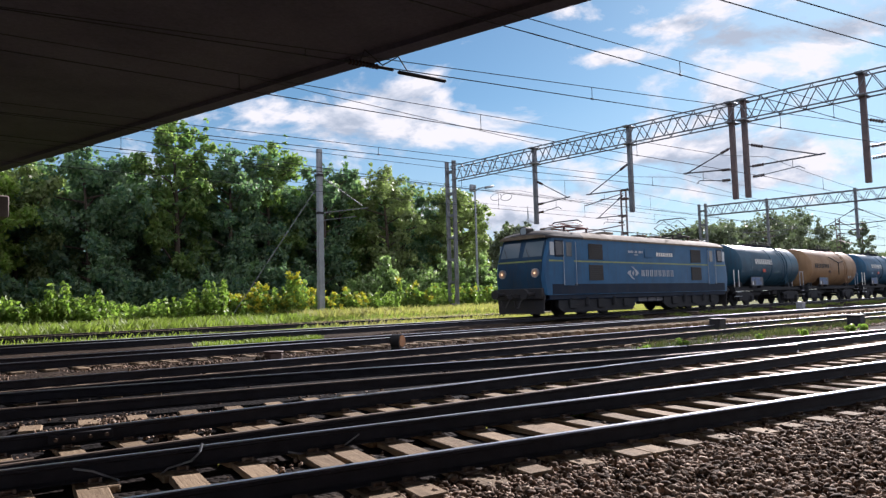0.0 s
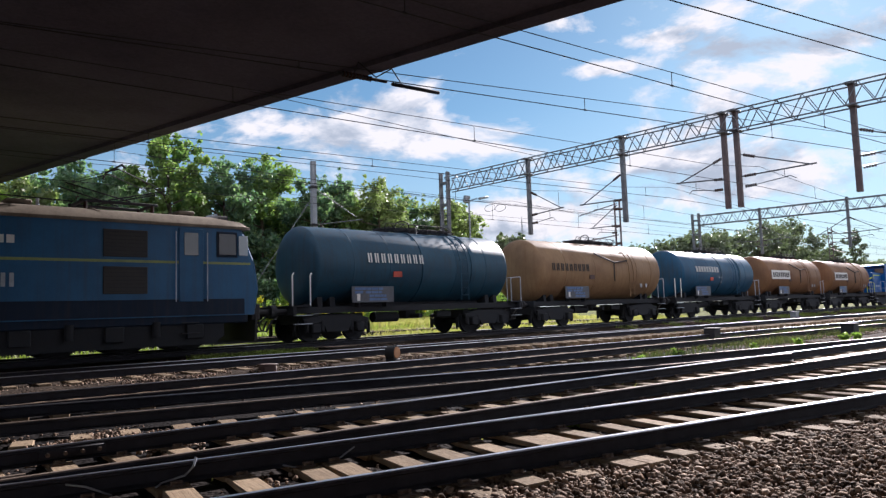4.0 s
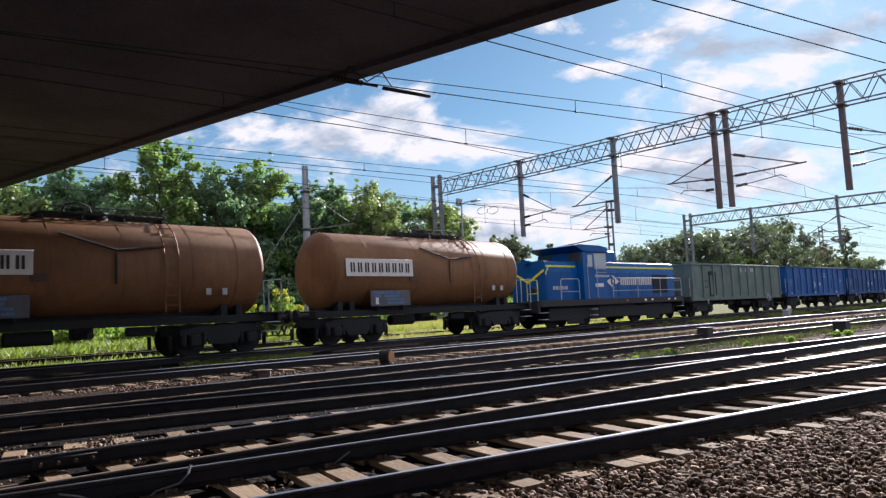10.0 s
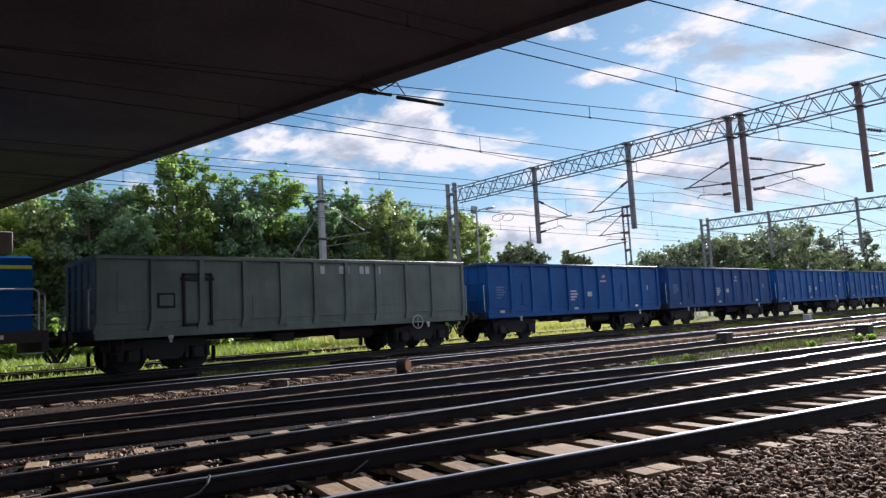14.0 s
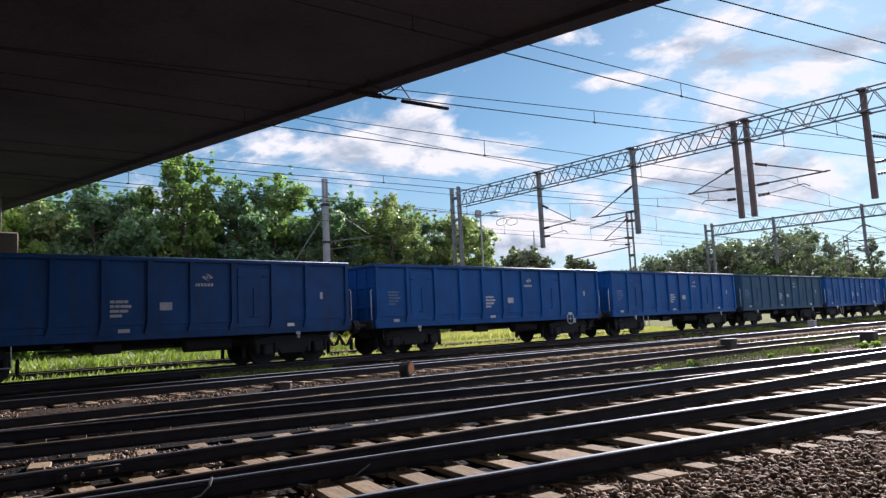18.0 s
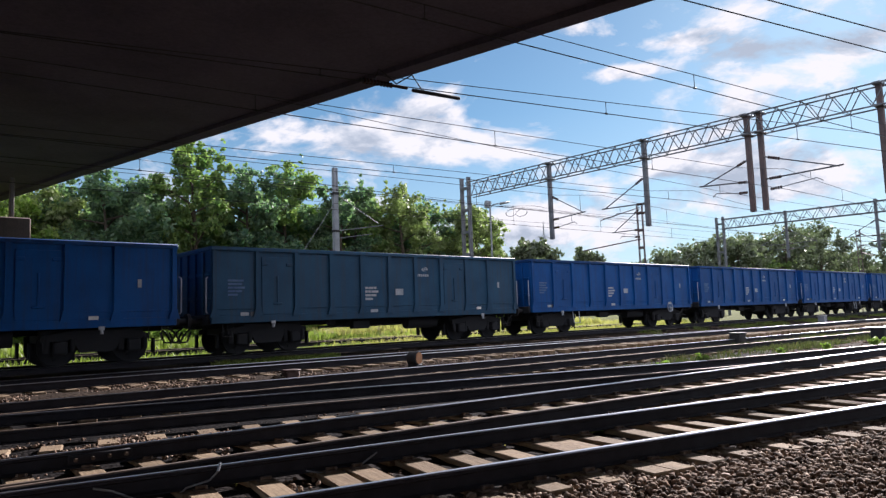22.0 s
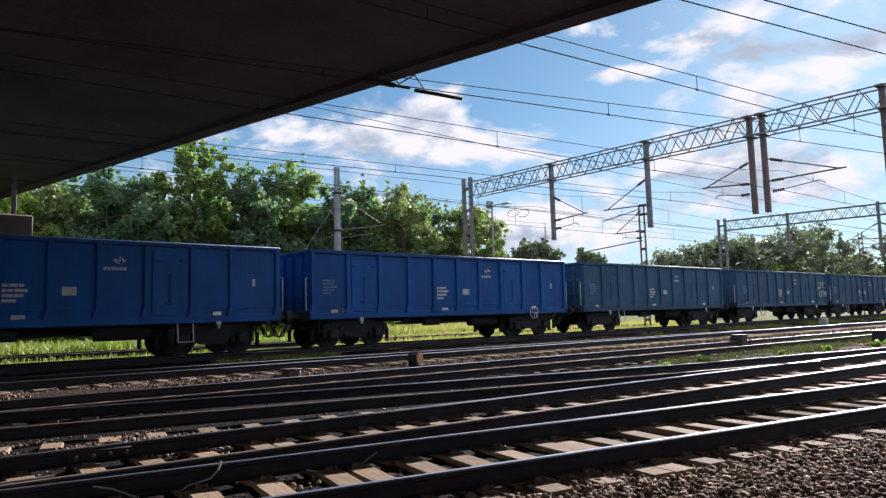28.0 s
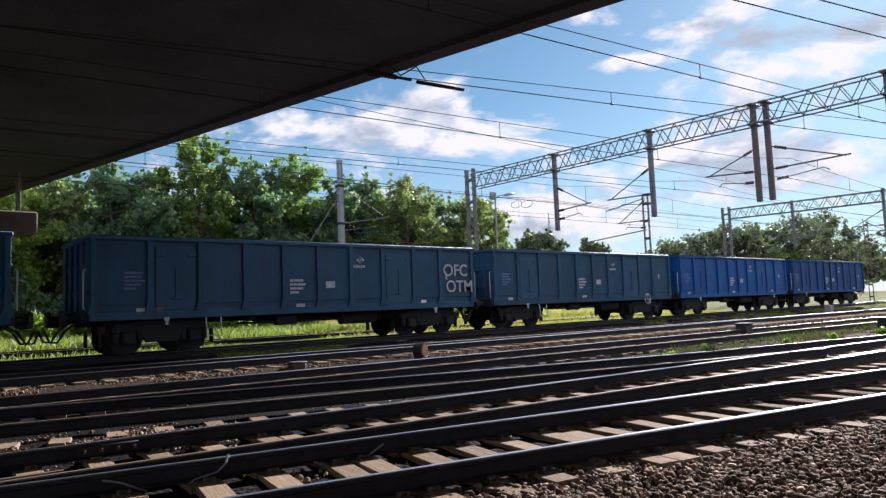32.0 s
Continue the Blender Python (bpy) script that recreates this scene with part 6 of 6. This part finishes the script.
    for xx in (-3.2, -1.6, 0.0, 1.6, 3.1):
        part("roof_insulator", Geo().cyl((xx, 0.2, zr - 0.05), (xx, 0.2, zr + 0.28), 0.05, 0.04, 8), "pale", th)
    for xx, w in ((-7.0, 0.5), (-2.4, 0.8), (0.9, 0.7), (2.5, 0.6), (6.9, 0.5)):
        part("roof_box", Geo().box((xx, -0.3, zr + 0.05), (w, 0.6, 0.12), 0.03), "et_roof", th)
    for xx in (-7.6, 7.5):
        part("horn", Geo().cyl((xx, -0.6, zr - 0.05), (xx + 0.35, -0.6, zr - 0.02), 0.05, 0.1, 10), "grey_steel", th)
    bogie(th, -5.15, 3.5, 0.6, 3, True)
    bogie(th, 5.15, 3.5, 0.6, 3, True)
    return th


def shunter(x):
    """A blue centre-cab diesel shunter: short hood, raised cab, long hood, railed walkway."""
    th = thing("diesel_shunter", pose(x, TRACK_Y, 0), "glossy blue diesel shunter with yellow-green stripe and white lettering", "locomotive")

    def hood(xa, xb, w, z0, z1, rnd_=0.16):
        c = rnd_
        return Geo().prism([(-w, z0), (w, z0), (w, z1 - c), (w - c * 0.3, z1 - c * 0.3), (w - c, z1), (-w + c, z1), (-w + c * 0.3, z1 - c * 0.3), (-w, z1 - c)], xa, xb, 0)

    part("frame", Geo().box((0, 0, 1.12), (13.2, 2.86, 0.26), 0.02), "bogie", th)
    part("walkway_edge", Geo().box((0, -1.42, 1.13), (13.0, 0.06, 0.3), 0.01), "iron", th)
    part("short_hood", hood(-5.55, -2.9, 1.02, 1.25, 3.14), "sm_blue", th)
    part("long_hood", hood(-1.0, 6.4, 1.02, 1.25, 3.16), "sm_blue", th)
    part("cab", hood(-3.02, -1.06, 1.38, 1.25, 3.6, 0.1), "sm_blue", th)
    part("cab_roof", Geo().prism([(-3.72, 3.86), (-3.3, 3.93), (-1.6, 3.92), (-0.95, 3.84), (-0.82, 3.74), (-0.95, 3.6), (-2.95, 3.6)], -1.42, 1.42, 1), "sm_blue", th)
    part("roof_vent", Geo().box((-2.3, 0, 3.94), (0.7, 1.0, 0.14), 0.03), "pale", th)
    part("exhaust_box", Geo().box((0.15, 0.1, 3.42), (2.0, 1.3, 0.72), 0.05), "sm_blue", th)
    y = -1.385
    part("cab_window", Geo().box((-1.58, y, 3.14), (0.98, 0.03, 0.72), 0.04), "glass_lit", th)
    part("window_frame", Geo().box((-1.58, y + 0.012, 3.14), (1.08, 0.03, 0.82), 0.04), "grey_steel", th)
    part("cab_door", Geo().box((-2.42, y, 2.45), (0.62, 0.03, 2.1), 0.02), "sm_blue", th)
    part("door_window", Geo().box((-2.47, y - 0.015, 3.14), (0.4, 0.03, 0.6), 0.03), "glass_lit", th)
    for yy in (-0.9, 0.9):
        part("windscreen", Geo().box((-3.035, yy, 3.3), (0.03, 0.75, 0.5), 0.03), "glass", th)
    for xx in (-2.78, -2.02):
        part("handrail", Geo().tube([(xx, y - 0.07, 1.3), (xx, y - 0.07, 3.0)], 0.018, 5), "pale", th)
    part("cab_seam", Geo().box((-1.5, y - 0.005, 2.58), (0.95, 0.012, 0.02)), "pale", th)
    for xa, xb in ((-5.5, -3.2), (-0.98, 6.38)):
        part("stripe", Geo().box(((xa + xb) / 2, -1.025, 2.88), (xb - xa, 0.012, 0.085)), "yellow", th)
    part("stripe", Geo().box((-5.42, -1.03, 2.7), (0.08, 0.012, 0.5), 0, Matrix.Rotation(0.5, 3, "Y")), "yellow", th)
    part("nose_stripe", Geo().prism([(-0.95, 2.75), (-0.05, 2.25), (0.05, 2.25), (0.95, 2.75), (0.95, 2.63), (0.0, 2.1), (-0.95, 2.63)], -5.58, -5.56, 0), "yellow", th)
    # hood doors and louvres
    for k in range(5):
        xx = -0.2 + 1.2 * k
        part("hood_door", Geo().box((xx, -1.035, 2.0), (1.1, 0.02, 1.2), 0.01), "sm_blue", th)
    part("radiator_grille", Geo().box((4.75, -1.05, 2.0), (1.6, 0.03, 1.0), 0.01), "et_dark", th)
    for k in range(9):
        part("slat", Geo().box((4.75, -1.07, 1.57 + 0.105 * k), (1.55, 0.02, 0.03)), "iron", th)
    for k in range(2):
        part("hood_door", Geo().box((-5.0 + 1.05 * k, -1.035, 2.0), (0.95, 0.02, 1.3), 0.01), "sm_blue", th)
    # railings along the walkway
    for a, b, h in ((-4.95, -3.5, 2.25), (-0.6, 6.45, 2.3)):
        g = Geo().tube([(a, -1.42, 1.25), (a, -1.42, h - 0.08), (a + 0.1, -1.42, h), (b - 0.1, -1.42, h), (b, -1.42, h - 0.08), (b, -1.42, 1.25)], 0.022, 6)
        g.tube([(a, -1.42, 1.66), (b, -1.42, 1.66)], 0.016, 5)
        n = max(1, int((b - a) / 2.2))
        for k in range(1, n):
            xx = a + (b - a) * k / n
            g.tube([(xx, -1.42, 1.25), (xx, -1.42, h)], 0.018, 5)
        part("walkway_railing", g, "pale", th)
    for s in (-1, 1):
        tone = "yellow" if s < 0 else "pale"
        for ya, yb in ((-1.35, -0.75), (0.75, 1.35)):
            part("end_railing", Geo().tube([(6.6 * s, ya, 1.0), (6.6 * s, ya, 2.14), (6.6 * s, ya + 0.06, 2.2), (6.6 * s, yb - 0.06, 2.2), (6.6 * s, yb, 2.14), (6.6 * s, yb, 1.0)], 0.02, 5), tone, th)
            part("mid_rail", Geo().tube([(6.6 * s, ya, 1.6), (6.6 * s, yb, 1.6)], 0.016, 5), tone, th)
        part("buffer_beam", Geo().box((6.6 * s, 0, 1.0), (0.16, 2.8, 0.55), 0.02), "iron", th)
        buffers(th, 6.65 * s, 7.15 * s)
        for yy in (-0.75, 0.75):
            part("headlight", Geo().cyl((6.35 * s - 0.35 * (s < 0) * s, yy, 1.75), (6.5 * s - 0.3 * (s < 0) * s, yy, 1.75), 0.14, None, 16), "iron", th)
        part("top_headlight", Geo().cyl((-5.5 if s < 0 else 6.3, 0, 3.12), (-5.85 if s < 0 else 6.5, 0, 3.12), 0.15, None, 16), "sm_blue", th)
        for k, z in enumerate((0.42, 0.72)):
            part("step", Geo().box((6.3 * s, -1.36, z), (0.5, 0.25, 0.03), 0.006), "pale", th)
    for z in (0.5, 0.78):
        part("cab_step", Geo().box((-2.4, -1.4, z), (0.5, 0.2, 0.03), 0.006), "pale", th)
    for xx in (0.2, 1.4, 3.2, 5.4):
        part("hood_lug", Geo().box((xx, -0.8, 3.19), (0.16, 0.1, 0.06), 0.01), "grey_steel", th)
    # marks
    emblem(th, -0.05, 2.14, -1.07, 0.95, "white")
    marks(th, 0.62, 2.14, -1.075, 8, 0.31, 0.38, 0.40, "white", None)
    bars(th, -5.1, 1.85, -1.07, ((0.16, 0.16, 0.08, 0.26, 0.3),), "pale", 0.17, 0.2)
    bars(th, -2.1, 2.4, y - 0.012, ((0.16, 0.18, 0.12, 0.1, 0.06, 0.13, 0.13, 0.13),), "pale", 0.12, 0.2)
    part("name_plate", Geo().box((-1.75, y - 0.01, 1.95), (0.72, 0.012, 0.17)), "white", th)
    for xx in (0.6, 2.4, 3.1, 4.9, 5.6):
        part("data_panel", Geo().box((xx, -1.46, 1.14), (0.2, 0.012, 0.1)), "red" if xx == 0.6 else "white", th)
    part("fuel_tank", Geo().box((0, 0, 0.66), (3.4, 2.5, 0.68), 0.06), "bogie", th)
    bogie(th, -3.6, 2.6, 0.55, 2, True)
    bogie(th, 3.6, 2.6, 0.55, 2, True)
    return th


TRAIN = []


def make_train():
    TRAIN.append(electric_loco(32.85))
    TRAIN.append(tank_wagon(48.55, "t_dark", "dark blue tank wagon with white lettering bars", False, straps=True, word=(-2.7, 2.7), rise=0.25, seed=1))
    TRAIN.append(tank_wagon(60.6, "t_tan", "tan ochre tank wagon with rust stains", False, r=1.45, half=5.3, bands=(-3.3, -1.0, 0.8, 2.7, 4.1), word=(-4.45, 2.95), rise=0.12, seed=2))
    TRAIN.append(tank_wagon(73.1, "t_blue", "blue tank wagon with white lettering and dark straps", False, straps=True, word=(-3.3, 2.95), rise=0.25, seed=3))
    TRAIN.append(tank_wagon(85.3, "t_brown", "rusty brown tank wagon with white name board", True, bands=(-3.3, -1.0, 0.8, 2.7, 4.1), word=(-4.5, 2.95), seed=4, half=5.2))
    TRAIN.append(tank_wagon(97.8, "t_brown", "rusty orange-brown tank wagon with white name board", True, bands=(-3.3, -1.0, 0.8, 2.7, 4.1), word=(-4.3, 2.8), seed=5))
    TRAIN.append(shunter(110.45))
    words = {"greygreen": "grey-green high-sided open wagon with worn panels", "blue": "bright blue high-sided open freight wagon", "navy": "dull navy blue high-sided open freight wagon",
             "slate": "faded slate-blue high-sided open freight wagon"}
    # centre, half length, paint, side of the step loop
    rake = ((124.9, 6.7, "greygreen", 0), (139.4, 6.5, "blue", 0), (153.4, 6.5, "navy", 1), (167.55, 6.53, "blue", 0), (181.6, 6.45, "blue", 1), (195.5, 6.45, "slate", 0), (209.4, 6.45, "blue", 1),
            (223.4, 6.45, "blue", 0), (237.2, 6.3, "blue", -1), (251.0, 6.4, "blue", 0), (265.15, 6.45, "slate", 1), (280.15, 6.8, "slate", 1), (294.5, 6.45, "slate", 1), (308.4, 6.45, "blue", 0), (322.35, 6.45, "navy", 0))
    for k, (x, half, p, step) in enumerate(rake):
        lab = words[p] if k != 11 else "slate-blue open wagon with white sprayed graffiti"
        TRAIN.append(open_wagon(x, half, p, lab, tag=(k == 11), ladder=step, seed=k, top=p if p != "blue" else "navy", plain=(k == 0)))


make_train()
# (small pieces of the ground come here)


def ballast():
    """Loose stones: thick beside the near track, thinner between the others."""
    t = (1 + 5 ** 0.5) / 2
    iv = np.array([(-1, t, 0), (1, t, 0), (-1, -t, 0), (1, -t, 0), (0, -1, t), (0, 1, t), (0, -1, -t), (0, 1, -t), (t, 0, -1), (t, 0, 1), (-t, 0, -1), (-t, 0, 1)], float)
    iv /= np.linalg.norm(iv[0])
    fi = np.array([(0, 11, 5), (0, 5, 1), (0, 1, 7), (0, 7, 10), (0, 10, 11), (1, 5, 9), (5, 11, 4), (11, 10, 2), (10, 7, 6), (7, 1, 8), (3, 9, 4), (3, 4, 2), (3, 2, 6), (3, 6, 8), (3, 8, 9), (4, 9, 5), (2, 4, 11), (6, 2, 10), (8, 6, 7), (9, 8, 1)])

    def strew(n, x0, x1, y0, y1, s0, s1, lift, clump=0.0, keep=None):
        x, y = RNG.uniform(x0, x1, n), RNG.uniform(y0, y1, n)
        m = np.ones(n, bool)
        if clump:
            m &= np.sin(x * 1.7 + 0.3 * y) + np.sin(x * 4.1 - y * 3) + np.sin(y * 5.3 + x) > clump
        if keep is not None:
            m &= keep(x, y)
        x, y = x[m], y[m]
        n = len(x)
        s = RNG.uniform(s0, s1, n)
        sc = s[:, None] * RNG.uniform(0.6, 1.45, (n, 3)) * (1, 1, 0.8)
        v = iv[None] * RNG.uniform(0.5, 1.3, (n, 12, 1)) * sc[:, None]
        a = RNG.uniform(0, 6.28, n)
        c, q = np.cos(a)[:, None], np.sin(a)[:, None]
        vx, vy = v[..., 0] * c - v[..., 1] * q, v[..., 0] * q + v[..., 1] * c
        z = land(x, y) + lift + RNG.uniform(-0.3, 0.5, n) * s
        return np.stack([vx + x[:, None], vy + y[:, None], v[..., 2] + z[:, None]], -1).reshape(-1, 3), (fi[None] + 12 * np.arange(n)[:, None, None]).reshape(-1, 3)

    def off_near(x, y):
        return y < 4.62 - 0.2317 * (x - 3.83) - 0.25

    lots = [strew(15000, 2.5, 9.0, 0.6, 4.4, 0.018, 0.04, 0.02, 0, off_near), strew(9000, 7.5, 16.0, -0.5, 3.2, 0.022, 0.045, 0.02, 0, off_near),
            strew(900, 0.5, 14, 2.6, 6.4, 0.016, 0.034, 0.01, 1.3, lambda x, y: ~off_near(x, y)), strew(4500, 0.5, 20, 5.6, 8.6, 0.016, 0.035, 0.01, 1.1),
            strew(5000, 0.8, 7.5, 8.3, 10.4, 0.016, 0.034, 0.03, 0.1, lambda x, y: np.abs(y - (9.75 - 0.26 * (x - 2.15))) < 0.5), strew(4000, 1, 26, 8.2, 12.6, 0.018, 0.038, 0.0, 0.9), strew(14000, 1, 34, 14.2, 17.0, 0.018, 0.04, 0.0, -0.4), strew(5000, 2, 40, 17.8, 20.0, 0.02, 0.04, 0.0, 0.4),
            strew(7000, 22, 60, 8.6, 12.2, 0.03, 0.055, 0.0, -0.2), strew(9000, 20, 62, 12.4, 16.6, 0.03, 0.055, 0.0, -0.2)]
    vs, fs, k = [], [], 0
    for v, f in lots:
        vs.append(v)
        fs.append(f + k)
        k += len(v)
    ob = np_mesh("ballast_stones", np.concatenate(vs), np.concatenate(fs), "stone")
    tagged(ob, "loose grey-brown ballast stones between the tracks", "gravel", "", "stuff")


ballast()



def sprout(x, y, h, seed):
    """A small leafy weed that has come up in the ballast."""
    rnd = random.Random(seed)
    th = thing("weed_sprout", pose(x, y, float(land(x, y)) - 0.01), "small bright green weed growing in ballast", "weeds", "weeds in the ballast")
    g, leaf = Geo(), []
    for k in range(6):
        tx, ty, hh = rnd.uniform(-0.14, 0.14), rnd.uniform(-0.14, 0.14), h * rnd.uniform(0.5, 1.0)
        g.cyl((tx * 0.3, ty * 0.3, -0.02), (tx, ty, hh), 0.006, 0.003, 4)
        leaf += [(tx * u, ty * u, hh * u, 0.07) for u in (0.45, 0.7, 0.95)]
    part("stem", g, "weedstem", th)
    v, f = sprays(leaf, 1100, 0.06, 0.6, 1.9)
    np_mesh("foliage", v, f, "leaf_lime", th)


for k, (x, y, h) in enumerate(((16.0, 9.75, 0.3), (17.9, 9.7, 0.42), (20.6, 8.75, 0.4), (22.6, 8.3, 0.48), (26.0, 8.0, 0.55), (27.4, 8.1, 0.4), (7.2, 5.35, 0.2))):
    sprout(x, y, h * 0.6, 700 + k)

# ---------- what moves ----------
RUN = (
    (0.0, 0.000),
    (1.0, 7.827),
    (2.0, 15.601),
    (3.0, 23.369),
    (4.0, 31.163),
    (5.0, 39.009),
    (6.0, 46.921),
    (7.0, 54.908),
    (8.0, 62.970),
    (9.0, 71.108),
    (10.0, 79.315),
    (11.0, 87.584),
    (12.0, 95.907),
    (13.0, 104.276),
    (14.0, 112.683),
    (15.0, 121.120),
    (16.0, 129.583),
    (17.0, 138.066),
    (18.0, 146.568),
    (19.0, 155.089),
    (20.0, 163.630),
    (21.0, 172.194),
    (22.0, 180.784),
    (23.0, 189.407),
    (24.0, 198.065),
    (25.0, 206.765),
    (26.0, 215.507),
    (27.0, 224.292),
    (28.0, 233.115),
    (29.0, 241.967),
    (30.0, 250.832),
    (31.0, 259.687),
    (32.0, 268.499),
)


def motions():
    """The whole train rolls along its track, towards smaller x; its wheels turn with it."""
    for th in TRAIN:
        home = th.matrix_basis.translation.copy()
        walk(th, [(t, pose(home.x - s, home.y, home.z)) for t, s in RUN])
    ts = np.arange(0.0, 32.001, 2 / 30)
    dist = np.interp(ts, [r[0] for r in RUN], [r[1] for r in RUN])
    done = {}
    for ob, x, r in AXLES:
        key = (round(x, 3), round(r, 3))
        if key not in done:
            walk(ob, [(float(t), pose(x, 0, r, 0, -math.degrees(d / r) % 360.0, 0)) for t, d in zip(ts, dist)])
            done[key] = ob
        else:
            src = done[key].animation_data
            ob.rotation_mode = "QUATERNION"
            ob.animation_data_create().action = src.action
            ob.animation_data.action_slot = src.action_slot


motions()
